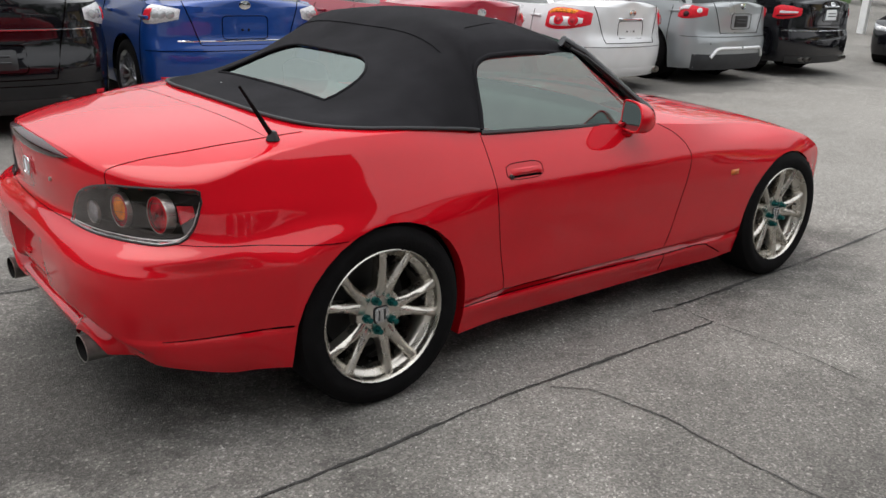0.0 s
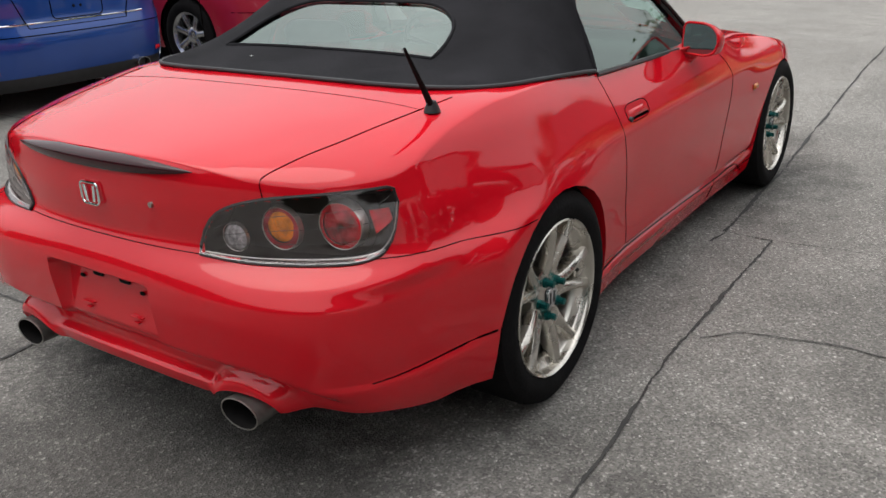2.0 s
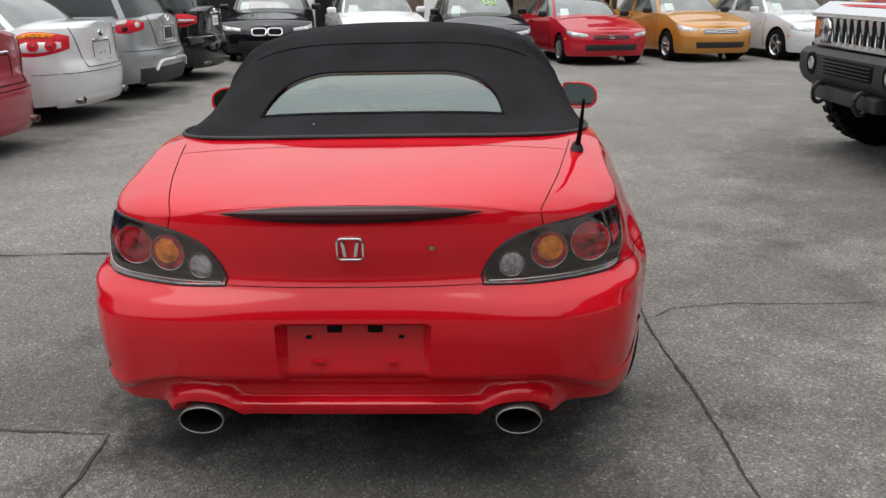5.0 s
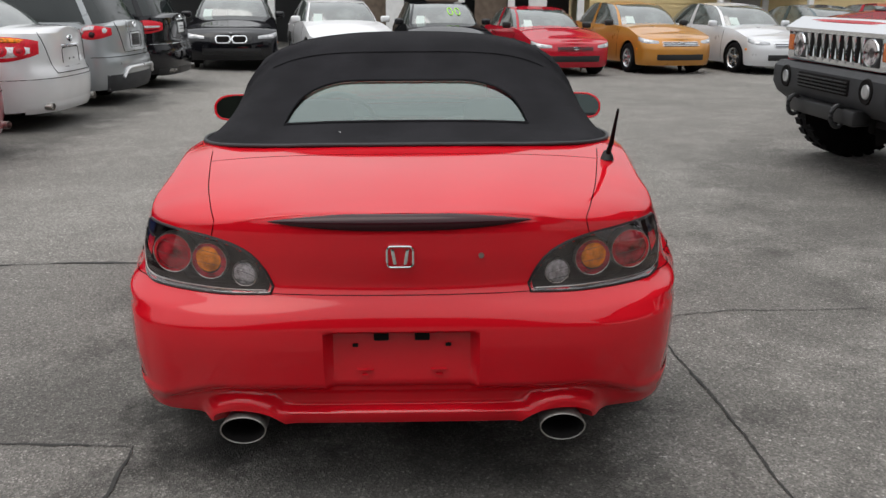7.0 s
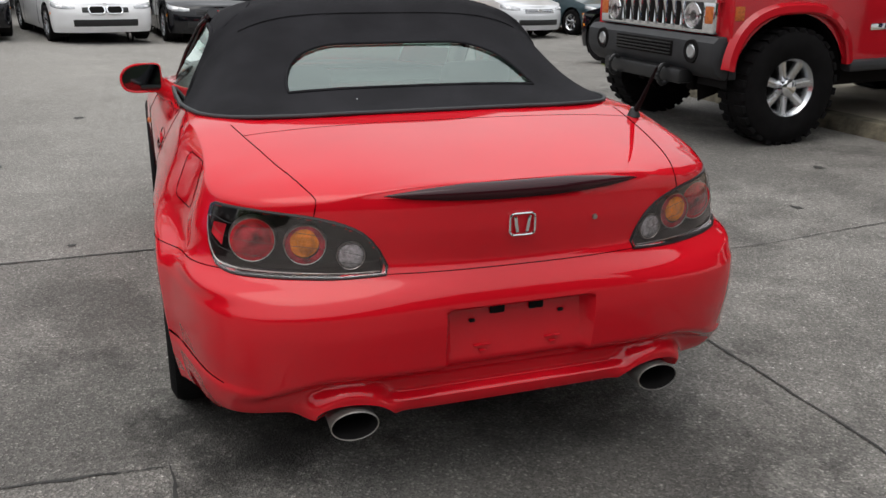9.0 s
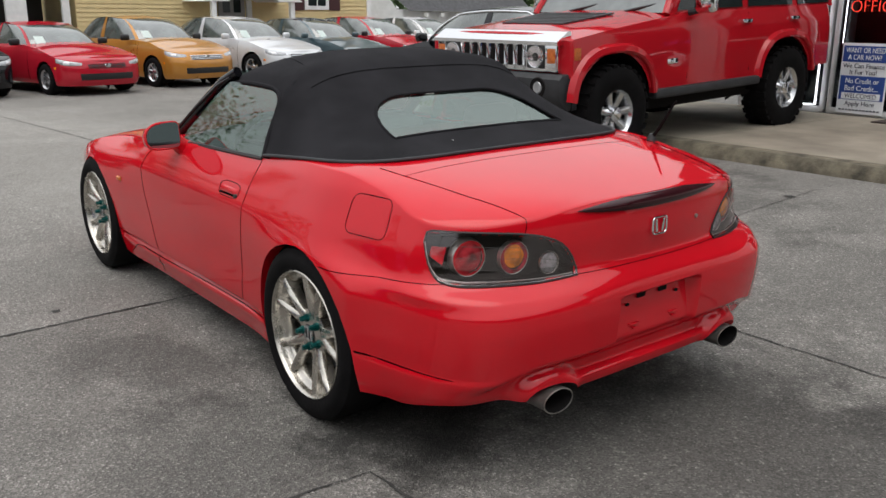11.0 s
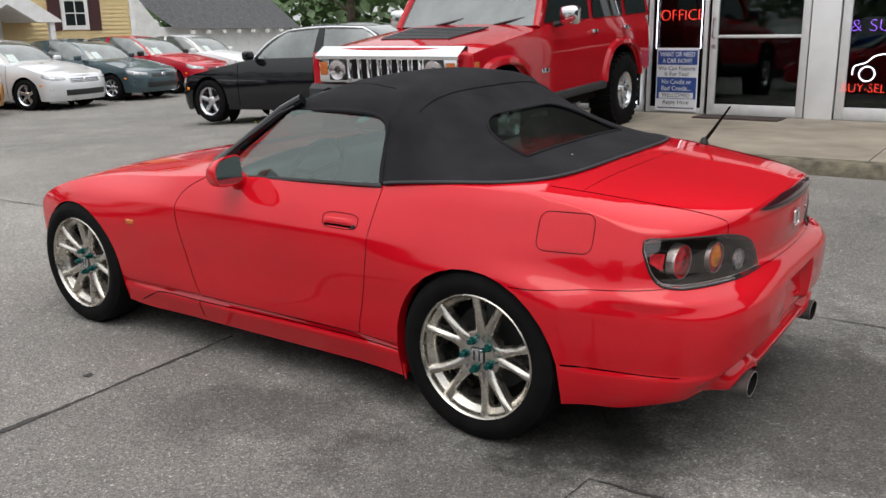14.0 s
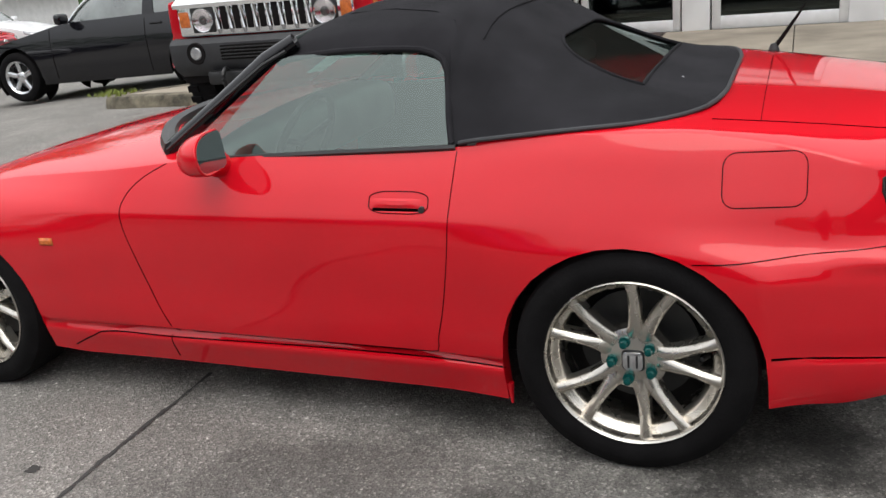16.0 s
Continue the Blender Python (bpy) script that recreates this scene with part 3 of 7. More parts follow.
def hero_push(y, z):
    """The number plate's recess, the undercut with its lip, and the flares round the exhaust tips."""
    ay = abs(y)
    plate = (1 - sstep(0.188, 0.206, ay)) * sstep(0.360, 0.374, z) * (1 - sstep(0.540, 0.556, z))
    top = 0.392 - 0.055 * sstep(0.48, 0.72, ay)
    under = sstep(top + 0.012, top - 0.046, z) * (1 - sstep(0.58, 0.78, ay))
    lip = sstep(0.316, 0.302, z) * (1 - sstep(0.310, 0.360, ay))
    ring = math.hypot((ay - 0.44) / 0.135, (z - 0.262) / 0.108)
    flare = 1 - sstep(0.66, 1.06, ring)
    return (0.018 + 0.034 * sstep(0.37, 0.55, z)) * plate + 0.062 * under * (1 - 0.5 * lip) * (1 - 0.75 * flare)


def hero_taper(z):
    """The bumper narrows towards its end."""
    return 0.12 * (1 - sstep(0.57, 0.64, z))


def hero_zb_r(q):
    return 0.265 - 0.043 * sstep(0.60, 0.92, q)


def hero_notch(q):
    """The cut-outs over the exhaust tips."""
    across, back = Shell.arc(q, hero.round(0.30))
    y = hero.wide(hero.x0, 0.30) * across * (1 - hero_taper(0.30) * back)
    d = abs(y - 0.44) / 0.096
    return 0.272 + 0.040 * math.sqrt(max(0, 1 - d * d)) if d < 1 else 0.0


zt_side = crv((-0.45, 0.845), (-0.3, 0.880), (-0.1, 0.905), (0.1, 0.905), (0.46, 0.876), (0.9, 0.862), (1.3, 0.845), (1.7, 0.812), (2.0, 0.785), (2.25, 0.762), (2.42, 0.738), (2.6, 0.690), (2.74, 0.630))
zt_tail = crv((0, 0.862), (0.22, 0.858), (0.34, 0.844), (0.46, 0.818), (0.60, 0.804), (0.78, 0.808), (0.9, 0.825), (1.0, 0.845))
hero_zb = crv((-0.45, 0.222), (-0.3, 0.216), (0.33, 0.150), (0.5, 0.150), (1.9, 0.152), (2.1, 0.170), (2.74, 0.19))
hero = Shell(-0.45, 2.74, crv((0.2, 3.0), (0.3, 4.3), (0.45, 4.7), (0.56, 4.5), (0.60, 3.5), (0.636, 2.45), (0.7, 2.25), (0.9, 2.2)), 1.75, hero_xr, hero_xf, hero_wide, None, hero_zb, lambda q: 0.18, zt_tail, zt_side, crv((0, 0.46), (0.5, 0.50), (0.8, 0.555), (1, 0.630)), [(0.0, 0.298, 0.347), (2.4, 0.306, 0.332)], hero_push)
hero.zb_r, hero.notch, hero.taper = hero_zb_r, hero_notch, hero_taper
LEVELS = 84
car = empty("roadster", "shiny red two-seat roadster with black soft top, parked on asphalt", "car", m=pose(0, 0, 0, -0.75))
cols = hero.columns(nt=110, step=0.05)
rows = hero.rows(cols, LEVELS, 0.655)


def deck_rows(sel, crown, power, n=24, ease=1.0):
    out = []
    for col, r in zip(cols, rows):
        p = r[-1]
        if sel(col[0], p.x):
            c = max(0.0, crown(p.x) - p.z)
            out.append([Vector((p.x, p.y * s, p.z + c * max(0.0, 1 - abs(s) ** power) ** ease)) for s in (math.sin(math.pi / 2 * (1 - 2 * i / n)) for i in range(n + 1))])
    return out


rear_crown = crv((-0.865, 0.8615), (-0.84, 0.8645), (-0.80, 0.870), (-0.7, 0.884), (-0.55, 0.902), (-0.4, 0.916), (-0.2, 0.932), (0, 0.943), (0.5, 0.95))
hood_crown = crv((1.2, 0.925), (1.6, 0.895), (2.0, 0.850), (2.4, 0.785), (2.7, 0.700), (3.0, 0.575), (3.2, 0.46))
bm = grid(rows, flip=True)
mirrored(bm)
grid(deck_rows(lambda u, x: x < 0.46, rear_crown, 3.1, 48, 0.62), bm=bm)
grid(deck_rows(lambda u, x: x > 1.32, hood_crown, 2.6, 30, 0.85), bm=bm)
clean(bm)
# wheel arch lips and skirt edges turned inwards
rim_edges = [e for e in bm.edges if e.is_boundary and max(v.co.z for v in e.verts) < 0.66]
ret = bmesh.ops.extrude_edge_only(bm, edges=rim_edges)["geom"]
for v in ret:
    if isinstance(v, bmesh.types.BMVert):
        v.co.y -= math.copysign(min(0.05, abs(v.co.y)), v.co.y)
        if v.co.x < -0.6:
            v.co.x += 0.04
# wells for the tail lights
lamp_lo = crv((0, 0.646), (0.25, 0.640), (0.6, 0.640), (0.78, 0.650), (0.88, 0.680), (1, 0.762))
lamp_hi = crv((0, 0.665), (0.04, 0.702), (0.12, 0.748), (0.26, 0.778), (0.42, 0.791), (0.7, 0.796), (0.95, 0.796), (1, 0.790))
LAMP_A, LAMP_B = hero.u_of_y(0.345, 0.65), hero.u_of_x(-0.580, 0.76)


def in_lamp(c):
    if c.x > -0.5 or abs(c.y) < 0.33:
        return False
    u = hero.u_of_y(abs(c.y), c.z)
    if u > 0.5:
        u = hero.u_of_x(c.x, c.z)
    t = (u - LAMP_A) / (LAMP_B - LAMP_A)
    return 0.010 < t < 0.990 and lamp_lo(t) + 0.004 < c.z < lamp_hi(t) - 0.004


bmesh.ops.delete(bm, geom=[f for f in bm.faces if in_lamp(f.calc_center_median())], context="FACES")
part("body", bm, RED, car)


for s in (1, -1):
    for xc, zc, r in hero.arches:
        bm = lathe([(r + 0.004, -0.02), (r + 0.004, -0.26), (0.05, -0.26)], 32)
        bmesh.ops.transform(bm, matrix=pose(xc, s * 0.84, zc, 0, 0, 0 if s > 0 else 180), verts=bm.verts)
        bmesh.ops.delete(bm, geom=[f for f in bm.faces if f.calc_center_median().z < 0.27], context="FACES")
        part("wheel_arch_liner", bm, SOOT_AND_SHADE, car)
# black box standing in for the shade behind the bumper
part("rear_shade_fill", box(0.24, 1.0, 0.22, (-0.62, 0, 0.40), 0.03), SOOT_AND_SHADE, car)
part("underbody", box(2.9, 1.2, 0.14, (1.1, 0, 0.26), 0.03), SOOT_AND_SHADE, car)
# unseen box added to hold back light under the tail
part("under_tail_blocker", box(0.26, 1.2, 0.10, (-0.49, 0, 0.37), 0.02), SOOT_AND_SHADE, car)


def hero_wheel(x, side):
    h = wheel(car, x, side * (0.758 if x < 1 else 0.746), 0.319, 0.319, 0.215, 0.231, style="pairs", side=side, rim_mat=ALLOY)
    f = 0.1075
    for k in range(5):
        a = 2 * math.pi * k / 5 + 0.24 + math.pi / 10 + math.pi / 5
        nut = bmesh.new()
        lathe([(0.0, 0.036), (0.010, 0.034), (0.0105, 0.014), (0.0155, 0.014), (0.0155, -0.02)], 8, bm=nut)
        bmesh.ops.transform(nut, matrix=Matrix.Translation((0.056 * math.cos(a), f * 0.58, 0.056 * math.sin(a))), verts=nut.verts)
        part("lug_nut", nut, GREEN_NUT, h, "anodised green lug nut")
    facing_out = Matrix.Rotation(radians(-90), 4, "X")
    rimmed = prism(rounded(0.060, 0.060, 0.013), 0.004, Matrix.Translation((0, f * 0.64, 0)) @ facing_out)
    part("cap_gap", rimmed, TRIM, h)
    cap = prism(rounded(0.052, 0.052, 0.011), 0.010, Matrix.Translation((0, f * 0.655, 0)) @ facing_out, bevel=0.002)
    part("centre_cap", cap, ALLOY_BRIGHT, h)
    b = bmesh.new()
    for ox in (-0.011, 0.011):
        prism([(ox - 0.0028, -0.018), (ox + 0.0028, -0.018), (ox + 0.0028, 0.018), (ox - 0.0028, 0.018)], 0.002, Matrix.Translation((0, f * 0.655 + 0.0095, 0)) @ facing_out, b)
    part("cap_badge", b, TRIM, h)
    v = tube([(-0.19, 0.05, 0.02), (-0.175, 0.075, 0.02)], 0.006)
    part("valve", v, TRIM, h)


for x in (-0.012, 2.388):
    for s in (1, -1):
        hero_wheel(x, s)

# soft top
top_c = crv((-0.20, 0.936), (-0.1, 0.953), (0.02, 0.984), (0.15, 1.035), (0.28, 1.098), (0.40, 1.170), (0.50, 1.225), (0.60, 1.252), (0.74, 1.262), (0.92, 1.243), (1.05, 1.205), (1.10, 1.185))
top_ye = crv((-0.20, 0.37), (-0.185, 0.49), (-0.15, 0.575), (-0.08, 0.650), (0.03, 0.704), (0.2, 0.728), (0.44, 0.735), (0.485, 0.724), (0.497, 0.700), (0.513, 0.636), (0.54, 0.615), (0.61, 0.605), (0.8, 0.600), (1.10, 0.562))
top_ze = crv((-0.20, 0.934), (-0.1, 0.925), (0.1, 0.917), (0.3, 0.902), (0.44, 0.888), (0.485, 0.880), (0.496, 0.93), (0.513, 1.06), (0.545, 1.106), (0.61, 1.126), (0.8, 1.132), (1.0, 1.120), (1.10, 1.104))
top_n = crv((-0.2, 2.0), (0.02, 3.0), (0.2, 3.6), (0.44, 4.0), (0.52, 4.0), (0.62, 2.7), (0.8, 2.6), (1.1, 2.6))
win_half = crv((0.015, 0.438), (0.06, 0.443), (0.10, 0.442), (0.14, 0.435), (0.18, 0.420), (0.205, 0.404), (0.22, 0.391), (0.232, 0.378), (0.245, 0.360), (0.255, 0.343), (0.265, 0.322), (0.275, 0.292), (0.281, 0.265), (0.285, 0.23))


def top_point(x, y):
    ye, ze, zc, n = top_ye(x), top_ze(x), top_c(x), top_n(x)
    s = min(abs(y) / ye, 1.0)
    h = max(0.0, 1 - s ** n) ** (1 / (n if n < 2.6 else 1.9))
    lean = 0.055 * sstep(0, 0.3, h) * sstep(-0.1, 0.15, x) * (1 - sstep(0.46, 0.515, x))
    return Vector((x, y * (1 - lean), ze + (zc - ze) * h))


xs = [-0.20, -0.19, -0.17, -0.15, -0.12, -0.08, -0.04, 0.0, 0.015, 0.028, 0.06, 0.10, 0.14, 0.18, 0.205, 0.22, 0.232, 0.245, 0.255, 0.265, 0.275, 0.281, 0.285, 0.32, 0.36, 0.40, 0.43, 0.46, 0.48, 0.488, 0.497, 0.505, 0.514, 0.532, 0.56, 0.60, 0.65, 0.70, 0.76, 0.82, 0.88, 0.94, 1.0, 1.05, 1.08, 1.10]
ROOF_N, WIN_N = 14, 12


def top_row(x):
    a = win_half(x) if 0.015 <= x <= 0.285 else (0.42 if x < 0.02 else 0.23 + 0.10 * sstep(0.285, 0.7, x))
    ye = top_ye(x)
    a = min(a, ye * 0.8)
    ys = [ye - (ye - a) * math.sin(math.pi / 2 * i / ROOF_N) for i in range(ROOF_N)] + [a - 2 * a * i / WIN_N for i in range(WIN_N)]
    ys += [-y for y in ([ye - (ye - a) * math.sin(math.pi / 2 * i / ROOF_N) for i in range(ROOF_N)] + [a])[::-1]]
    return [top_point(x, y) for y in ys]


top_rows = [top_row(x) for x in xs]
w0, w1 = xs.index(0.015), xs.index(0.285)
bm = grid(top_rows, skip=lambda i, j: w0 <= i < w1 and ROOF_N <= j < ROOF_N + WIN_N, flip=True)
soft = part("soft_top", bm, FABRIC, car, "black canvas folding roof")
bm = grid([[p + Vector((-0.002, 0, -0.006)) for p in r[ROOF_N:ROOF_N + WIN_N + 1]] for r in top_rows[w0:w1 + 1]], flip=True)
pane = part("rear_window", bm, REAR_GLASS, car, "grey rear window set in the soft top")
loop = [top_rows[i][ROOF_N] for i in range(w0, w1 + 1)] + [top_rows[w1][ROOF_N + k] for k in range(1, WIN_N + 1)]
loop += [top_rows[i][ROOF_N + WIN_N] for i in range(w1 - 1, w0 - 1, -1)] + [top_rows[w0][ROOF_N + k] for k in range(WIN_N - 1, 0, -1)]
part("window_welt", tube([p + Vector((-0.001, 0, 0.001)) for p in loop], 0.0055, 6, closed=True), FABRIC, pane)
edge = [top_point(x, top_ye(x)) + Vector((0, 0.006, 0.002)) for x in xs if x < 0.47][::-1]
edge = edge + [Vector((-0.205, 0.37 - 0.74 * i / 12, 0.938)) for i in range(1, 12)] + [Vector((p.x, -p.y, p.z)) for p in edge[::-1]]
part("top_moulding", tube(edge, 0.0065, 8), GREYTRIM, car, "grey rubber moulding round the soft top's foot")
for s in (1, -1):
    seam = [top_point(x, s * y) + Vector((0, 0, 0.002)) for x, y in ((1.05, 0.30), (0.9, 0.40), (0.74, 0.44), (0.6, 0.47), (0.52, 0.52), (0.5, 0.58))]
    part("roof_seam", tube(seam, 0.0015, 6), FABRIC, soft)
for s in (1, -1):
    hem = [top_point(x, s * top_ye(x)) for x in xs if 0.47 < x < 1.09]
    part("window_hem", tube(hem, 0.010, 8), FABRIC, soft)
bow_line = [top_point(0.44, 0.56 - 1.12 * i / 24) + Vector((-0.002, 0, 0.002)) for i in range(25)]
speck = top_point(-0.07, 0.225)
part("white_speck", prism(rounded(0.007, 0.005, 0.002), 0.001, Matrix.Translation(speck + Vector((-0.001, 0, 0.0015)))), PAPER, soft, "tiny white speck on the canvas")
part("bow_seam", tube(bow_line, 0.002, 6), FABRIC, soft)

# glass, pillars, cabin
DASH = mat("grey_dashboard", (0.16, 0.165, 0.16), 0.6, vary=0.15, scale=8)
for s in (1, -1):
    rows_w = []
    for i in range(41):
        t = i / 40
        x = 0.503 + (1.30 - 0.503) * t
        zt = min(top_ze(x + 0.012) + 0.010, 1.126 - 1.0 * max(0, x - 1.06))
        zl = 0.872 - 0.035 * t
        rows_w.append([Vector((x, s * (0.722 - 0.135 * (z - 0.86) / 0.28), z)) for z in (zl + (zt - zl) * j / 6 for j in range(7))])
    g = part("side_window", grid(rows_w, flip=s > 0), GLASS, car)
    part("window_seal", tube([(0.47, s * 0.738, 0.874), (0.9, s * 0.742, 0.860), (1.33, s * 0.735, 0.840)], 0.009, 6), TRIM, g)
    part("pillar", tube([(1.48, s * 0.672, 0.858), (1.30, s * 0.640, 0.985), (1.12, s * 0.588, 1.118), (1.03, s * 0.560, 1.166)], [0.03, 0.026, 0.026, 0.024], 10), BLACK_PAINT, car)
    part("pillar_trim", tube([(1.47, s * 0.705, 0.866), (1.29, s * 0.668, 0.990), (1.12, s * 0.617, 1.107), (1.05, s * 0.592, 1.140)], 0.006, 6), TRIM, car)
ws = []
for i in range(9):
    t = i / 8
    ws.append([Vector((1.74 - 0.30 * abs(k) ** 2.2 + (1.06 - (1.74 - 0.30 * abs(k) ** 2.2) + 0.04 * (1 - k * k)) * t, k * (0.66 - 0.10 * t), 0.862 + 0.30 * t + 0.03 * (1 - k * k))) for k in (1 - 2 * j / 16 for j in range(17))])
part("windscreen", grid(ws, flip=True), GLASS, car)
part("roof_header", tube([top_point(1.095, 0.555 - 1.11 * i / 16) + Vector((0.004, 0, -0.012)) for i in range(17)], 0.020, 8), TRIM, car)
part("cowl", tube([(1.78 - 0.32 * abs(k) ** 2.2, k * 0.69, 0.862 + 0.015 * (1 - k * k)) for k in (1 - 2 * j / 16 for j in range(17))], 0.03, 8), TRIM, car)
part("cabin_tub", box(1.5, 1.36, 0.05, (0.95, 0, 0.40), 0.01), INNER, car)
part("rear_bulkhead", box(0.06, 1.36, 0.42, (0.26, 0, 0.66), 0.01), INNER, car)
for s in (1, -1):
    part("door_card", box(1.15, 0.04, 0.42, (0.95, s * 0.68, 0.63), 0.015), INNER, car)
part("dashboard", box(0.34, 1.34, 0.20, (1.46, 0, 0.76), 0.06, 3), DASH, car)
sheet = []
for i in range(5):
    t = 0.10 + 0.30 * i / 4
    sheet.append([Vector((1.74 - 0.30 * abs(k) ** 2.2 + (1.06 - (1.74 - 0.30 * abs(k) ** 2.2) + 0.04 * (1 - k * k)) * t - 0.02, k * (0.66 - 0.10 * t), 0.850 + 0.30 * t + 0.03 * (1 - k * k))) for k in (-0.60, -0.68, -0.76, -0.84, -0.92)])
part("paper_sheet", grid(sheet), PAPER, car, "white paper sheet inside the windscreen")
part("console", box(0.8, 0.2, 0.22, (0.9, 0, 0.52), 0.04), INNER, car)
for s in (1, -1):
    st = box(0.13, 0.46, 0.58, (0, 0, 0), 0.055, 3)
    box(0.10, 0.27, 0.17, (-0.03, 0, 0.37), 0.04, 3, st)
    box(0.46, 0.46, 0.14, (0.26, 0, -0.24), 0.05, 3, st)
    bmesh.ops.transform(st, matrix=pose(0.52, s * 0.35, 0.585, 0, -16, 0), verts=st.verts)
    part("seat", st, LEATHER, car)
ring = [Vector((1.18, 0.35, 0.80)) + Matrix.Rotation(radians(-24), 3, "Y") @ Vector((0, 0.175 * math.cos(a), 0.175 * math.sin(a))) for a in (2 * math.pi * k / 28 for k in range(28))]
wheel_bm = tube(ring, 0.014, 8, closed=True)
for a in (0.3, math.pi - 0.3, -math.pi / 2):
    tube([ring[0] * 0 + Vector((1.20, 0.35, 0.80)), Vector((1.18, 0.35, 0.80)) + Matrix.Rotation(radians(-24), 3, "Y") @ Vector((0, 0.17 * math.cos(a), 0.17 * math.sin(a)))], 0.012, 6, wheel_bm)
part("steering_wheel", wheel_bm, TRIM, car)


# ---- parked cars ----
def patch(shell, parent, name, material, u0, u1, zlo, zhi, d=0.006, label="", sides=(1, -1), n=10, m=4):
    """A piece laid on a shell, on one or both sides."""
    obs = []
    for s in sides:
        g = []
        for i in range(n + 1):
            t = i / n
            u = u0 + (u1 - u0) * t
            a, b = zlo(t), zhi(t)
            col = []
            for j in range(m + 1):
                e = j / m
                edge = min(1, 4 * min(t, 1 - t, e, 1 - e) + 0.15)
                p = shell.out(u, a + (b - a) * e, d * edge)
                col.append(Vector((p.x, s * p.y, p.z)))
            g.append(col)
        obs.append(part(name, grid(g, flip=s > 0), material, parent, label))
    return obs


def band(shell, parent, name, material, u1, z0, z1, d=0.006, label="", nose=True, n=16, m=3):
    """A piece across the middle of the nose or the tail."""
    g = []
    for i in range(n + 1):
        k = 1 - 2 * i / n
        u = abs(k) * u1
        col = []
        for j in range(m + 1):
            e = j / m
            edge = min(1, 4 * min(e, 1 - e) + 0.2) * min(1, 6 * (1 - abs(k)) + 0.2)
            p = shell.out(3 - u if nose else u, z0 + (z1 - z0) * e, d * edge)
            col.append(Vector((p.x, math.copysign(p.y, k), p.z)))
        g.append(col)
    return part(name, grid(g, flip=not nose), material, parent, label)


def on_nose(sh, y, z, d):
    """A point of a nose at a distance y from its middle."""
    a, b = 2.0, 3.0
    for _ in range(30):
        u = 0.5 * (a + b)
        a, b = (u, b) if sh.at(u, z).y > y else (a, u)
    return sh.out(a, z, d)


def parked(name, label, m, coat, hw, wb, ro, fo, r, belt, hood, deck, roof, cabin, group, n_r=2.7, n_f=2.5, spokes=5, front=True, rim=0.215, face=None, sticker=False, pinch=0.0, clad=None, dark_roof=False, glass=None, trim=False):
    """A parked car. cabin: x of the rear glass foot, roof's end, roof's start, windscreen foot."""
    ob = empty(name, label, "suv" if roof > 1.6 else "car", group, m)
    prof = crv((0.15, hw - 0.05), (0.3, hw - 0.012), (0.45, hw - 0.002), (0.62, hw), (0.8, hw - 0.02), (belt, hw - 0.075), (belt + 0.15, hw - 0.14))
    x0, x1 = -(r + 0.075), wb + r + 0.075
    tl = hood if hood < belt else belt
    xr = crv((0.18, -ro + 0.06), (0.35, -ro + 0.01), (0.5, -ro), (0.6, -ro + 0.012), (0.66, -ro + 0.05), (deck - 0.05, -ro + 0.06 + pinch), (deck + 0.04, -ro + 0.09 + pinch))
    xf = crv((0.16, wb + fo - 0.07), (0.35, wb + fo), (0.5, wb + fo - 0.005), (0.62, wb + fo - 0.05), (0.72, wb + fo - 0.13), (hood, wb + fo - 0.22))
    zt = crv((x0, deck - 0.01), (cabin[0] - 0.05, deck + 0.005), (cabin[0] + 0.3, belt), (cabin[3] - 0.5, belt - 0.005), (cabin[3] + 0.15, hood + 0.02), (x1, hood - 0.12))
    sh = Shell(x0, x1, n_r, n_f, xr, xf, lambda x, z: prof(z) - 0.03 * sstep(wb * 0.55, wb + 0.6, x) * 0.6, lambda q: 0.24 - 0.04 * q, lambda x: 0.20, lambda q: 0.19, lambda q: deck - 0.03 + 0.02 * q, zt, crv((0, hood - 0.225), (0.5, hood - 0.185), (0.85, hood - 0.135), (1, hood - 0.12)), [(0, r, r + 0.055), (wb, r, r + 0.055)])
    cs = sh.columns(16, 0.16, 12)
    rs = sh.rows(cs, 14)
    bm = grid(rs, flip=True)
    mirrored(bm)
    dk = []
    for q in rs:
        p = q[-1]
        c = 0.035 + 0.03 * sstep(x1, cabin[3], p.x)
        dk.append([Vector((p.x, p.y * k, p.z + c * (1 - abs(k) ** 2.6))) for k in (1 - i / 5 for i in range(11))])
    grid(dk, bm=bm)
    part("body", clean(bm), coat, ob)
    part("underside", box(wb + 0.7, hw * 1.3, 0.16, (wb / 2, 0, 0.27), 0.03), SOOT_AND_SHADE, ob)
    for xc in (0, wb):
        for s in (1, -1):
            ln = lathe([(r + 0.058, -0.02), (r + 0.058, -0.3), (0.05, -0.3)], 20)
            bmesh.ops.transform(ln, matrix=pose(xc, s * (hw - 0.02), r, 0, 0, 0 if s > 0 else 180), verts=ln.verts)
            bmesh.ops.delete(ln, geom=[f for f in ln.faces if f.calc_center_median().z < 0.12], context="FACES")
            part("arch_liner", ln, SOOT_AND_SHADE, ob)
            wheel(ob, xc, s * (hw - 0.115), r, r, 0.21, rim, spokes, "plain", s)
    # cabin
    cx = (cabin[1] + cabin[2]) / 2

    def loop(t, grow=0.0):
        e = 0.74 * t + 0.26 * t ** 5
        xa, xb = cabin[0] + (cabin[1] - cabin[0]) * e - grow, cabin[3] + (cabin[2] - cabin[3]) * e + grow
        hy = (hw - 0.075) + ((hw - 0.25) - (hw - 0.075)) * t ** 1.25 + grow
        z = belt - 0.03 + (roof - 0.03 - belt + 0.03) * t
        zf = hood - 0.01 + (roof - 0.03 - hood + 0.01) * t
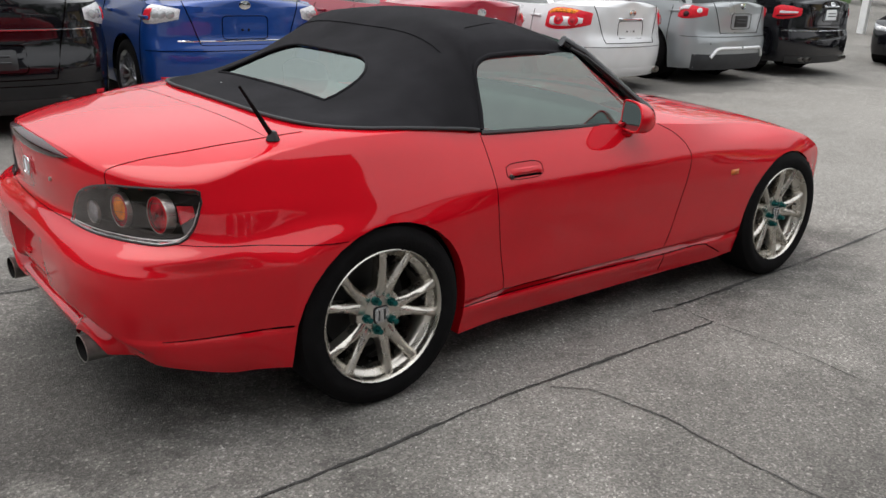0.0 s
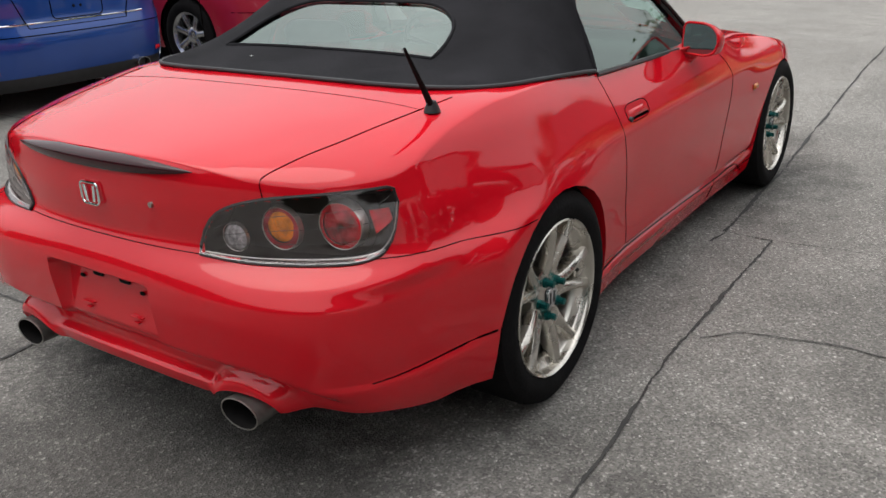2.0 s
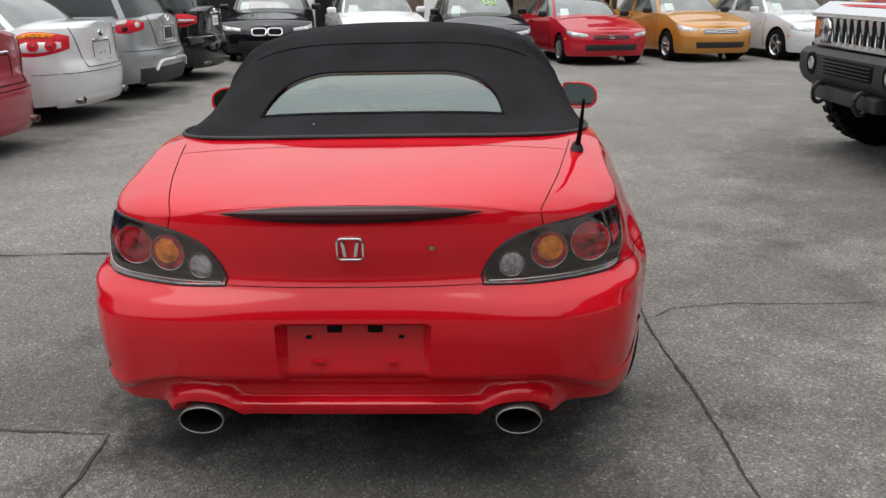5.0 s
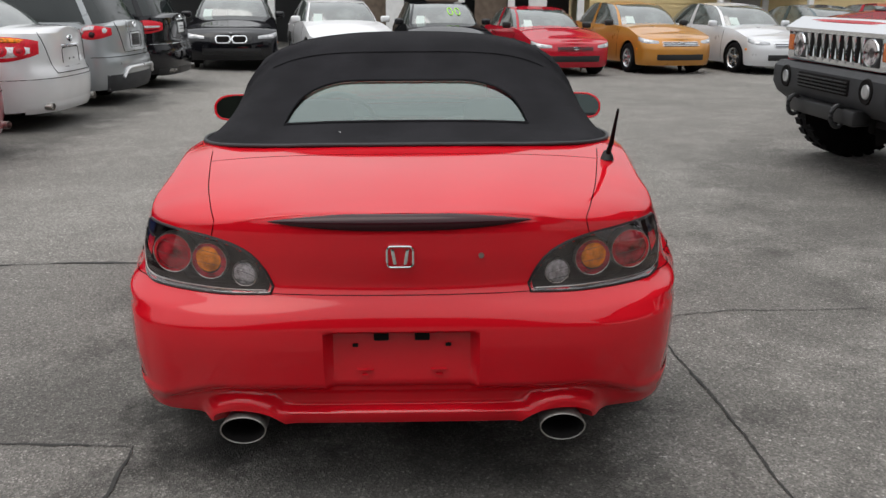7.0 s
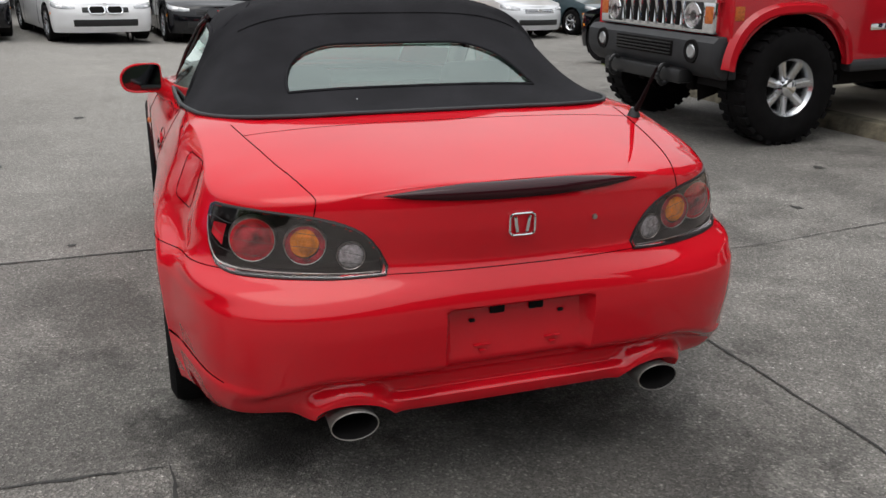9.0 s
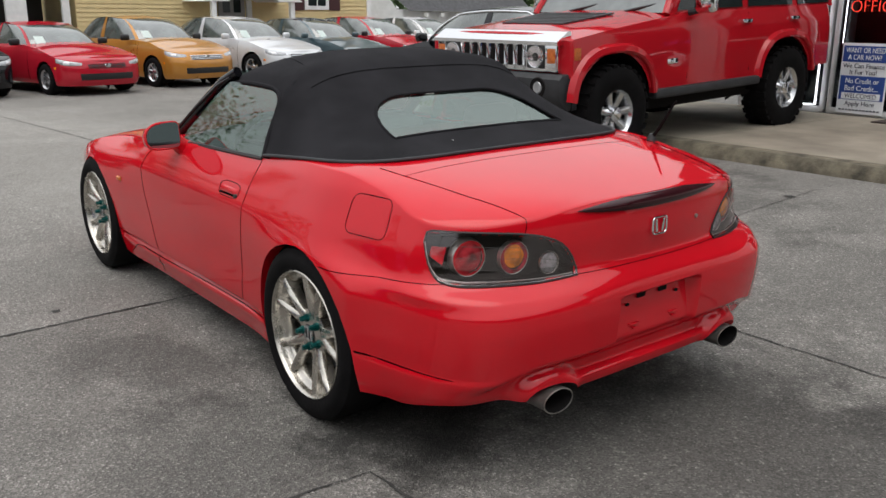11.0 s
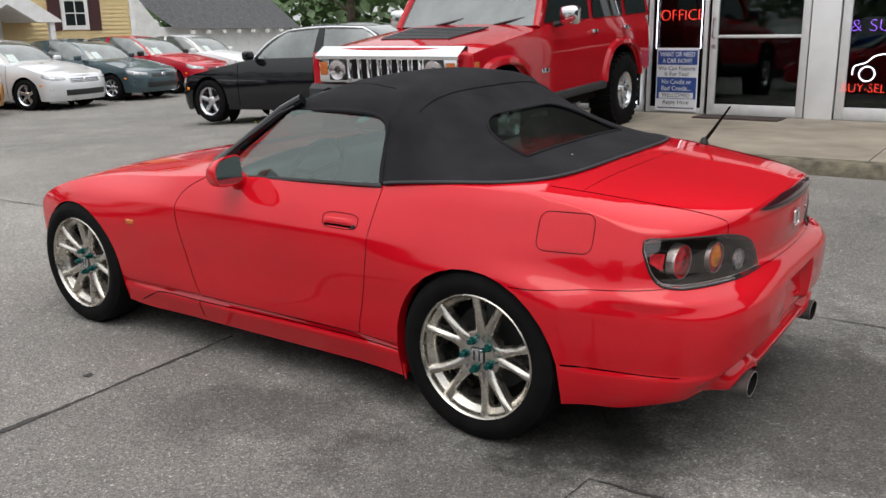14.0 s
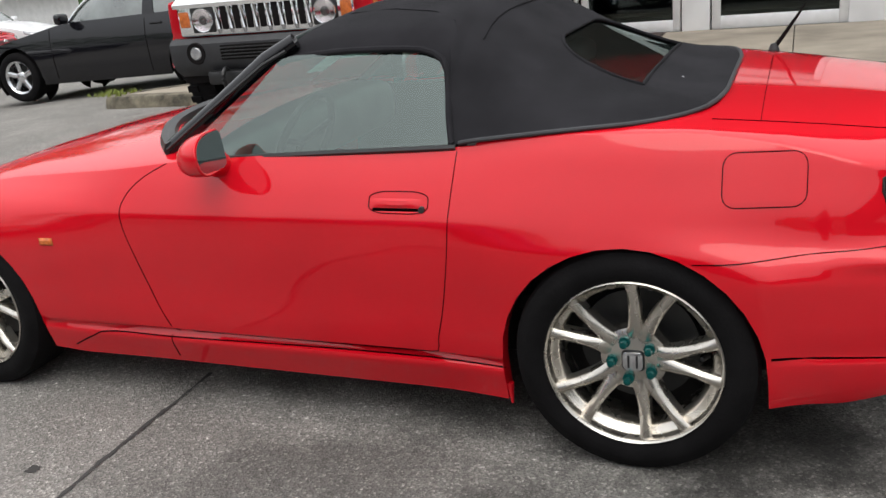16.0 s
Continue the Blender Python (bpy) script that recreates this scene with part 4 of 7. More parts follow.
        pts = []
        for k in range(128):
            quad, i = divmod(k, 32)
            q = i / 32 if quad % 2 == 0 else 1 - i / 32
            sn, c = Shell.arc(q, 5.0)
            sx = 1 if quad in (0, 3) else -1
            sy = 1 if quad < 2 else -1
            x = cx + (c * (xb - cx) if sx > 0 else -c * (cx - xa))
            mixz = sstep(cabin[3] - 0.6, cabin[3], x) if sx > 0 else 0
            arch = (0.06 if roof < 1.6 else 0.04) * t * t * ((x - cx) / (0.5 * (xb - xa))) ** 2
            pts.append(Vector((x, sy * sn * hy, z + (zf - z) * mixz + (0.03 * (1 - sn * sn)) * t - arch)))
        return pts

    def cell(k):
        quad, i = divmod(k % 128, 32)
        q = (i + 0.5) / 32 if quad % 2 == 0 else 1 - (i + 0.5) / 32
        if q < 0.5:
            return "windscreen" if quad in (0, 3) else "rear_glass"
        if 0.53 < q < 0.97:
            return "side_glass" + str(quad)
        return ("pillar" + str(quad)) if q < 0.60 else ("mid_pillar" + str(quad // 2))
    ts = [0, 0.12, 0.3, 0.5, 0.68, 0.82, 0.9, 0.95, 1.0]
    kinds = {}
    for k in range(128):
        kinds.setdefault(cell(k), []).append(k)
    for kd, ks in kinds.items():
        g = 0.008 if "pillar" in kd else 0.0
        ls = [loop(t, g) for t in ts]
        bm = bmesh.new()
        for k in ks:
            for a, b in zip(ls, ls[1:]):
                bm.faces.new([bm.verts.new(p) for p in (a[k], a[(k + 1) % 128], b[(k + 1) % 128], b[k])])
        part(kd.rstrip("0123"), clean(bm), coat if "pillar" in kd else (glass or DARKGLASS), ob)
    tp = loop(1.0, 0.008)
    rf = []
    zc = max(p.z for p in tp) - 0.005
    for t in (0, 0.06, 0.12, 0.2, 0.3, 0.45, 0.6, 0.8, 1.0):
        rf.append([Vector((cx + (p.x - cx) * (1 - t), p.y * (1 - t), p.z + (zc - p.z) * sstep(0, 0.7, t) + 0.040 * (1 - (1 - t) ** 2.2))) for p in tp + tp[:1]])
    part("roof", clean(grid(rf)), DARKGLASS if dark_roof else coat, ob)
    for s in (1, -1):
        mr = box(0.10, 0.20, 0.13, (0, 0, 0), 0.04, 3)
        bmesh.ops.transform(mr, matrix=pose(cabin[3] - 0.42, s * (hw + 0.06), belt + 0.05), verts=mr.verts)
        part("wing_mirror", mr, coat if coat not in (CHERRY, GOLD) else TRIM, ob)
        for hx in (cx - 0.12, cx - 1.0):
            part("door_handle", box(0.17, 0.03, 0.03, (hx, s * (prof(belt - 0.12) + 0.004), belt - 0.12), 0.01), coat, ob)
        for hx in (cx + 0.05, cabin[3] - 0.1, cx - 0.95):
            u = sh.u_of_x(hx, 0.6)
            ps = [sh.out(u, 0.27 + (belt - 0.32) * i / 8, 0.001) for i in range(9)]
            part("door_seam", tube([Vector((p.x, s * p.y, p.z)) for p in ps], 0.004, 5), SEAM, ob)
    if sticker:
        g = []
        for i in range(5):
            lp = loop(0.18 + 0.28 * i / 4, 0.006)
            g.append([lp[k] for k in range(114, 119)])
        part("price_sheet", grid(g), SHEET, ob, "white paper sheet inside the windscreen")
        if sticker == 2:
            for k0 in (0, 4):
                lo, hi = loop(0.50, 0.014), loop(0.80, 0.014)
                ring = []
                for i in range(14):
                    an = 2 * math.pi * i / 14
                    kk, e = 4 + k0 + 1.3 * math.cos(an), 0.5 + 0.5 * math.sin(an)
                    i0 = int(kk)
                    pa, pb = lo[i0].lerp(lo[i0 + 1], kk - i0), hi[i0].lerp(hi[i0 + 1], kk - i0)
                    ring.append(pa.lerp(pb, e))
                part("green_mark", tube(ring, 0.012, 5, closed=True), GREENINK, ob, "green hand-drawn windscreen mark")
    if trim:
        for quad in (0, 2):
            ks = [k for k in range(128) if cell(k).startswith("side_glass") and (k < 64) == (quad == 0)]
            a, b = min(ks), max(ks) + 1
            up = [loop(0.93 * i / 7, 0.016) for i in range(8)]
            line = [lp[a] for lp in up] + [up[-1][k] for k in range(a + 1, b)] + [lp[b] for lp in up[::-1]]
            part("window_trim", tube(line, 0.015, 6), CHROME, ob, "chrome window trim")
    if clad:
        patch(sh, ob, "sill_cladding", clad, sh.u_of_x(0.45, 0.3), sh.u_of_x(wb - 0.45, 0.3), lambda t: 0.2, lambda t: 0.36, 0.012)
    if front:
        hl = patch(sh, ob, "headlight", HEADLAMP, 3 - 0.86, 3 - 0.38, lambda t: sh.zt_f(0.86 - 0.48 * t) - 0.125 + 0.035 * (1 - t) ** 2 + 0.045 * t ** 2, lambda t: sh.zt_f(0.86 - 0.48 * t) - 0.012 - 0.02 * t ** 3, 0.008, "clear glass headlight")
        for s2, h2 in zip((1, -1), hl):
            patch(sh, h2, "lamp_bowl", LENS_CLEAR, 3 - 0.66, 3 - 0.52, lambda t: sh.zt_f(0.6) - 0.095, lambda t: sh.zt_f(0.6) - 0.035, 0.012, sides=(s2,))
        gz = sh.zt_f(0.0) - 0.115
        band(sh, ob, "grille", TRIM, 0.30, gz, gz + 0.09, 0.006)
        band(sh, ob, "lower_intake", TRIM, 0.42, 0.30, 0.42, 0.006)
        if face == "chrome":
            for z in (gz + 0.012, gz + 0.045, gz + 0.078):
                band(sh, ob, "grille_bar", CHROME, 0.33, z, z + 0.016, 0.014)
        elif face == "kidney":
            kz = sh.zt_f(0.0) - 0.072
            for s in (1, -1):
                loop = [on_nose(sh, 0.155 + a, kz + b, 0.010) for a, b in rounded(0.275, 0.125, 0.055, 6)]
                loop = [Vector((p.x, s * p.y, p.z)) for p in loop]
                part("kidney_rim", tube(loop, 0.015, 8, closed=True), CHROME, ob, "chrome grille rim")
                rws = [[on_nose(sh, 0.155 + 0.125 * (1 - 2 * i / 8) * (1 - 0.12 * abs(1 - 2 * j / 4)), kz + 0.058 * (1 - 2 * j / 4), 0.009) for j in range(5)] for i in range(9)]
                part("kidney_mesh", grid([[Vector((p.x, s * p.y, p.z)) for p in r] for r in rws], flip=s > 0), SOOT_AND_SHADE, ob)
        elif face == "slats":
            for z in (gz + 0.01, gz + 0.04, gz + 0.07):
                band(sh, ob, "grille_slat", coat, 0.30, z, z + 0.010, 0.012)
        elif face == "twin":
            band(sh, ob, "grille_divider", coat, 0.04, gz - 0.005, gz + 0.10, 0.014)
        if face != "kidney":
            bd = lathe([(0.0, 0.006), (0.045, 0.004), (0.05, -0.01)], 20, "x")
            p = sh.out(2.999, gz + 0.05, 0.014)
            bmesh.ops.transform(bd, matrix=Matrix.Translation((p.x, 0, p.z)) @ Matrix.Diagonal((1, 1.3, 0.8, 1)), verts=bd.verts)
            part("emblem", bd, CHROME, ob)
        else:
            bd = lathe([(0.0, 0.004), (0.035, 0.003), (0.04, -0.01)], 16, "x")
            p = sh.out(2.999, gz + 0.125, 0.004)
            bmesh.ops.transform(bd, matrix=Matrix.Translation((p.x, 0, p.z)), verts=bd.verts)
            part("emblem", bd, CHROME, ob)
        patch(sh, ob, "side_marker", LENS_AMBER, 2.02, 2.12, lambda t: 0.50, lambda t: 0.54, 0.006)
    return ob, sh


HEADLAMP = mat("headlamp_glass", (0.40, 0.41, 0.42), 0.08, 0.4, coat=1.0, vary=0.25, scale=14)


def disc_on(sh, parent, name, u, z, r, material, s, d=0.012, squash=1.0):
    """A round lens lying on a shell."""
    p0, p1 = sh.at(u, z), sh.at(u + 0.02, z)
    per = 0.02 / (p1 - p0).length
    g = []
    for i in range(4):
        k = i / 3
        row = [sh.out(u + per * r * k * math.cos(a), z + r * squash * k * math.sin(a), d + 0.006 * (1 - k * k)) for a in (2 * math.pi * j / 20 for j in range(21))]
        g.append([Vector((p.x, s * p.y, p.z)) for p in row])
    return part(name, clean(grid(g, flip=s < 0)), material, parent)


def on_tail(sh, pts, d=0.002):
    """Points (y, z) carried onto a tail."""
    out = []
    for y, z in pts:
        p = sh.out(sh.u_of_y(abs(y), z), z, d)
        out.append(Vector((p.x, math.copysign(p.y, y), p.z)))
    return out


def rear_fit(ob, sh, coat, style, lo, hi, plate_z, u0=0.50, u1=0.92, exhaust=((0.55, 0.045),), bar=True, plate=None, holes=0, refl=0.34, skirt=TRIM, skirt_z=0.30):
    """Lamps, lid seams, plate, emblem, skirt and exhaust on a tail."""
    h = hi - lo

    def low(t):
        return lo + h * (0.30 * (1 - t) ** 3 + 0.12 * t ** 5)

    def top(t):
        return hi - h * (0.22 * (1 - t) ** 3 + 0.25 * t ** 6)

    def part_of(a, b, e0, e1):
        """Lamp zone between fractions along (a, b) and up (e0, e1)."""
        f = lambda t: a + (b - a) * t
        return (u0 + (u1 - u0) * a, u0 + (u1 - u0) * b, lambda t: low(f(t)) + (top(f(t)) - low(f(t))) * e0, lambda t: low(f(t)) + (top(f(t)) - low(f(t))) * e1)
    base = LENS_CLEAR if style == "clear" else LENS_RED
    for s in (1, -1):
        tl = patch(sh, ob, "tail_light", base, *part_of(0, 1, 0, 1), 0.020, "red and clear tail light", (s,), 16, 6)[0]
        if style == "clear":
            patch(sh, tl, "red_lens", LENS_RED, *part_of(0.52, 0.96, 0.08, 0.90), 0.030, sides=(s,))
            for k in range(3):
                disc_on(sh, tl, "lamp_bowl", u0 + (u1 - u0) * (0.14 + 0.16 * k), (lo + hi) / 2, h * 0.20, HEADLAMP, s, 0.024)
        elif style == "amber":
            patch(sh, tl, "amber_strip", LENS_AMBER, *part_of(0.20, 0.95, 0.72, 0.97), 0.030, sides=(s,))
            patch(sh, tl, "clear_field", LENS_CLEAR, *part_of(0.06, 0.94, 0.08, 0.68), 0.028, sides=(s,))
            for k in (0.30, 0.60):
                disc_on(sh, tl, "lamp_bowl", u0 + (u1 - u0) * k, lo + h * 0.42, h * 0.21, LENS_RED, s, 0.032)
                disc_on(sh, tl, "lamp_core", u0 + (u1 - u0) * k, lo + h * 0.42, h * 0.11, LENS_DEEP, s, 0.038)
        elif style == "corner":
            patch(sh, tl, "clear_lens", LENS_CLEAR, *part_of(0.50, 0.97, 0.60, 0.98), 0.030, sides=(s,))
            disc_on(sh, tl, "lamp_bowl", u0 + (u1 - u0) * 0.22, lo + h * 0.62, h * 0.18, LENS_CLEAR, s, 0.026)
            disc_on(sh, tl, "lamp_core", u0 + (u1 - u0) * 0.62, lo + h * 0.34, h * 0.2, LENS_DARKRED, s, 0.026)
        else:
            patch(sh, tl, "clear_strip", LENS_CLEAR, *part_of(0.06, 0.80, 0.36, 0.62), 0.032, sides=(s,))
            patch(sh, tl, "dark_strip", LENS_DARKRED, *part_of(0.06, 0.90, 0.16, 0.30), 0.030, sides=(s,))
        part("lid_seam", tube(on_tail(sh, [(s * (0.56 - 0.14 * k / 6), hi + 0.03 - (hi + 0.03 - plate_z + 0.15) * k / 6) for k in range(7)]), 0.004, 5), SEAM, ob)
        if refl:
            patch(sh, ob, "reflector", LENS_RED, 0.52, 0.60, lambda t: refl, lambda t: refl + 0.035, 0.007, sides=(s,))
    part("lid_seam", tube(on_tail(sh, [(0.42 - 0.84 * k / 12, plate_z - 0.15) for k in range(13)]), 0.004, 5), SEAM, ob)
    part("plate_outline", tube(on_tail(sh, [(a, plate_z + b) for a, b in rounded(0.44, 0.20, 0.04, 5)], 0.001), 0.004, 5, closed=True), SEAM, ob)
    if plate:
        band(sh, ob, "plate_panel", plate, sh.u_of_y(0.15, plate_z), plate_z - 0.075, plate_z + 0.075, 0.008, "blank number plate panel", nose=False)
        for k in (-1, 1):
            part("plate_bar", tube(on_tail(sh, [(-0.10, plate_z + 0.02 * k), (0.10, plate_z + 0.02 * k)], 0.010), 0.008, 4), GREYTRIM, ob)
    for k in range(holes):
        disc_on(sh, ob, "bolt_hole", sh.u_of_y(abs(0.06 * (k - (holes - 1) / 2)) + 1e-4, plate_z), plate_z - 0.02, 0.012, SOOT_AND_SHADE, -1 if k < holes / 2 else 1, 0.002)
    if bar:
        band(sh, ob, "trunk_bar", CHROME, sh.u_of_y(0.22, plate_z + 0.1), plate_z + 0.105, plate_z + 0.135, 0.018, "chrome bar over the plate", nose=False)
    bd = lathe([(0.0, -0.004), (0.045, -0.002), (0.047, 0.01)], 20, "x")
    p = sh.out(0.0, min(plate_z + 0.19, hi + 0.02), 0.012)
    bmesh.ops.transform(bd, matrix=Matrix.Translation((p.x, 0, p.z)) @ Matrix.Diagonal((1, 1.25, 0.85, 1)), verts=bd.verts)
    part("emblem", bd, CHROME, ob)
    band(sh, ob, "bumper_edge", SEAM, 0.80, plate_z - 0.20, plate_z - 0.193, 0.004, nose=False)
    band(sh, ob, "skirt", skirt, 0.60, 0.19, skirt_z, 0.010, "dark lower bumper skirt", nose=False)
    for y, r in exhaust:
        ex = lathe([(r * 0.9, 0.16), (r, -0.03), (r * 0.93, -0.03), (r * 0.88, 0.1)], 18, "x")
        p = sh.at(sh.u_of_y(abs(y), 0.3), 0.3)
        bmesh.ops.transform(ex, matrix=Matrix.Translation((p.x - 0.01, y, 0.255)) @ Matrix.Diagonal((1, 1.25, 0.85, 1)), verts=ex.verts)
        part("exhaust_pipe", ex, STEEL, ob)


NORTH, EAST = "cars parked with their tails to the lot", "cars parked facing the lot"


def lot(x, y, yaw):
    return pose(x, y, ground_z(x, y), 0, 0, yaw)


# tails towards the lot: heading +y
c, s = parked("parked_suv", "black crossover with chrome strip, parked tail-out on asphalt", lot(-0.12, 4.95, 90), BLACK_PAINT, 0.93, 2.85, 0.98, 0.9, 0.37, 1.05, 1.02, 1.02, 1.68, (-0.75, -0.35, 1.6, 2.35), NORTH, front=False, rim=0.235)
rear_fit(c, s, BLACK_PAINT, "clear", 0.82, 1.0, 0.60, 0.50, 0.88, ((-0.5, 0.05),), False, TRIM, refl=0.30)
band(s, c, "chrome_strip", CHROME, 0.55, 0.80, 0.815, 0.014, "chrome strip across the tailgate", nose=False)
c, s = parked("parked_hatchback", "bright blue hatchback with clear tail lights, parked tail-out", lot(2.02, 4.98, 90), BLUE, 0.87, 2.62, 0.72, 0.85, 0.315, 0.98, 0.92, 0.98, 1.47, (-0.58, -0.25, 1.35, 2.1), NORTH, front=False, spokes=12, glass=CARGLASS)
rear_fit(c, s, BLUE, "clear", 0.80, 0.97, 0.78, 0.46, 0.88, ((-0.5, 0.05),), False, None, 2, refl=0.33, skirt_z=0.29)
band(s, c, "chrome_strip", CHROME, 0.46, 0.655, 0.672, 0.010, "bright strip under the plate", nose=False)
c, s = parked("parked_sedan", "dark red sedan with silver wheels, parked tail-out", lot(4.28, 4.72, 90), MAROON, 0.91, 2.776, 1.06, 0.97, 0.33, 0.98, 0.93, 1.03, 1.46, (-0.62, 0.1, 1.35, 2.2), NORTH, front=False, spokes=7, glass=CARGLASS)
rear_fit(c, s, MAROON, "strip", 0.80, 0.95, 0.76, 0.50, 0.90, ((-0.55, 0.04),), True, None, refl=0.0, skirt=MAROON)
c, s = parked("parked_sedan", "pale silver sedan with blank plate, parked tail-out", lot(6.75, 4.85, 90), PALE, 0.90, 2.776, 1.05, 0.98, 0.325, 0.98, 0.93, 1.02, 1.47, (-0.62, 0.1, 1.35, 2.2), NORTH, front=False, spokes=7, glass=CARGLASS)
rear_fit(c, s, PALE, "amber", 0.72, 0.98, 0.74, 0.44, 0.94, ((-0.58, 0.045), (0.58, 0.045)), True, None, 3, refl=0.0, skirt=PALE)
c, s = parked("parked_suv", "grey compact crossover, parked tail-out beside a sedan", lot(9.05, 4.75, 90), GREY, 0.92, 2.795, 0.92, 0.85, 0.36, 1.05, 1.0, 1.03, 1.66, (-0.75, -0.35, 1.5, 2.3), NORTH, front=False, spokes=7, rim=0.24, clad=GREYTRIM)
rear_fit(c, s, GREY, "corner", 0.84, 1.02, 0.82, 0.48, 0.92, (), False, TRIM, refl=0.0, skirt=GREYTRIM, skirt_z=0.40)
for k in (1, -1):
    part("diffuser_trim", tube(on_tail(s, [(k * 0.02, 0.48), (k * 0.42, 0.48), (k * 0.50, 0.46), (k * 0.58, 0.36)], 0.014), 0.022, 6), PALE, c, "silver diffuser trim")
c, s = parked("parked_suv", "black sport utility vehicle, parked tail-out on asphalt", lot(11.45, 4.85, 90), BLACK_PAINT, 0.95, 2.915, 0.98, 0.9, 0.38, 1.1, 1.05, 1.08, 1.78, (-0.75, -0.35, 1.6, 2.4), NORTH, front=False, spokes=5, rim=0.25)
rear_fit(c, s, BLACK_PAINT, "strip", 0.82, 1.03, 0.90, 0.48, 0.92, ((-0.60, 0.04), (-0.48, 0.04), (0.60, 0.04), (0.48, 0.04)), True, PAPER, refl=0.0)
band(s, c, "bumper_strip", CHROME, 0.70, 0.66, 0.675, 0.012, "bright bumper strip", nose=False)


def nose_at(x, y, yaw, wb, hw):
    """Where a car stands whose front right hub is at (x, y)."""
    h = Vector((math.cos(radians(yaw)), math.sin(radians(yaw)), 0))
    r = Vector((h.y, -h.x, 0))
    p = Vector((x, y, 0)) - h * wb - r * (hw - 0.05)
    return lot(p.x, p.y, yaw)


# noses towards the lot: heading -x
SED = (-0.75, -0.05, 1.32, 2.20)
parked("parked_sedan", "black sedan with twin chrome grille, parked nose-out", nose_at(14.85, 4.72, 190, 2.76, 0.905), BLACK_PAINT, 0.905, 2.76, 1.0, 0.78, 0.325, 0.97, 0.88, 1.0, 1.42, (-0.75, -0.05, 1.2, 2.05), EAST, face="kidney", sticker=1, glass=CARGLASS)
parked("parked_sedan", "white sedan with a price sheet, parked nose-out", nose_at(14.95, 2.36, 195, 2.76, 0.905), WHITE_PAINT, 0.905, 2.76, 1.0, 0.78, 0.325, 0.97, 0.88, 1.0, 1.42, SED, EAST, face="kidney", sticker=1, glass=CARGLASS)
parked("parked_sedan", "black sedan marked in green on its windscreen, parked nose-out", lot(18.2, -0.15, 188), BLACK_PAINT, 0.90, 2.7, 1.0, 0.85, 0.32, 0.97, 0.88, 1.0, 1.45, SED, EAST, face="slats", sticker=2, glass=CARGLASS)
parked("parked_coupe", "red compact coupe with a price sheet, parked nose-out", nose_at(15.3, -2.08, 192, 2.64, 0.86), CHERRY, 0.86, 2.64, 0.95, 0.85, 0.29, 0.92, 0.85, 0.95, 1.35, (-0.70, 0.0, 1.15, 2.10), EAST, face="slats", sticker=1, spokes=7, rim=0.18, glass=CARGLASS)
parked("parked_sedan", "orange-gold sedan with chrome grille, parked nose-out", nose_at(16.0, -4.41, 193, 2.61, 0.86), GOLD, 0.86, 2.61, 0.95, 0.85, 0.31, 0.97, 0.92, 1.0, 1.47, (-0.72, -0.05, 1.25, 2.18), EAST, face="chrome", sticker=1, spokes=9, rim=0.19, glass=CARGLASS)
parked("parked_sedan", "silver sedan with five-spoke wheels, parked nose-out", nose_at(16.1, -6.75, 194, 2.58, 0.88), SILVER, 0.88, 2.58, 1.05, 0.88, 0.32, 0.97, 0.90, 1.0, 1.46, SED, EAST, face="chrome", sticker=1, spokes=5, glass=CARGLASS)
parked("parked_sedan", "slate teal sedan with twin grille, parked nose-out", nose_at(16.6, -9.15, 194, 2.62, 0.86), TEAL, 0.86, 2.62, 1.0, 0.88, 0.30, 0.95, 0.87, 0.97, 1.43, SED, EAST, face="twin", sticker=1, spokes=7, rim=0.19, glass=CARGLASS)
parked("parked_hatchback", "dark red hatchback with a price sheet, parked nose-out", nose_at(17.1, -11.3, 194, 2.6, 0.86), CHERRY, 0.86, 2.6, 0.75, 0.85, 0.31, 0.97, 0.90, 0.97, 1.47, (-0.66, -0.3, 1.25, 2.15), EAST, face="slats", sticker=1, glass=CARGLASS)
parked("parked_sedan", "white sedan parked nose-out at the row's end", nose_at(18.1, -13.8, 194, 2.65, 0.88), WHITE_PAINT, 0.88, 2.65, 1.0, 0.85, 0.31, 0.96, 0.88, 0.98, 1.45, SED, EAST, face="chrome", sticker=1, glass=CARGLASS)
parked("parked_coupe", "glossy black coupe with alloy wheels, parked past the pavement", lot(6.5, -6.85, 4) @ pose(0, 0, -0.01, 0, 1.5, 0), BLACK_PAINT, 0.89, 2.76, 0.95, 0.80, 0.325, 0.95, 0.84, 0.98, 1.42, (-0.95, -0.1, 1.30, 2.22), "", face="kidney", spokes=5, glass=CARGLASS, trim=True)


# ---- the office ----
FACE_Y = -8.045
PANEL = mat("white_metal_panel", (0.74, 0.75, 0.76), 0.5, vary=0.06, scale=3)
CLAD = mat("dark_cladding", (0.035, 0.030, 0.027), 0.7, vary=0.2, scale=4)
ALU = mat("aluminium_frame", (0.68, 0.69, 0.70), 0.4, 0.3, vary=0.06, scale=9)
# near-black floor and back wall: the unlit room's shade is in the colour
SHOP_IN = mat("shop_interior_shade", (0.014, 0.015, 0.017), 0.7, vary=0.3, scale=3)
bm = bmesh.new()
KERB = 0.25
rowsk = []
kerb_line = [(-12 + 0.33 * i, -4.72 + 0.03 * (-12 + 0.33 * i)) for i in range(57)] + [(6.66, -4.56), (6.74, -4.66), (6.70, -4.80), (6.5, -5.05), (6.1, -5.5), (5.6, -6.05), (5.2, -6.5), (5.0, -8.0)]
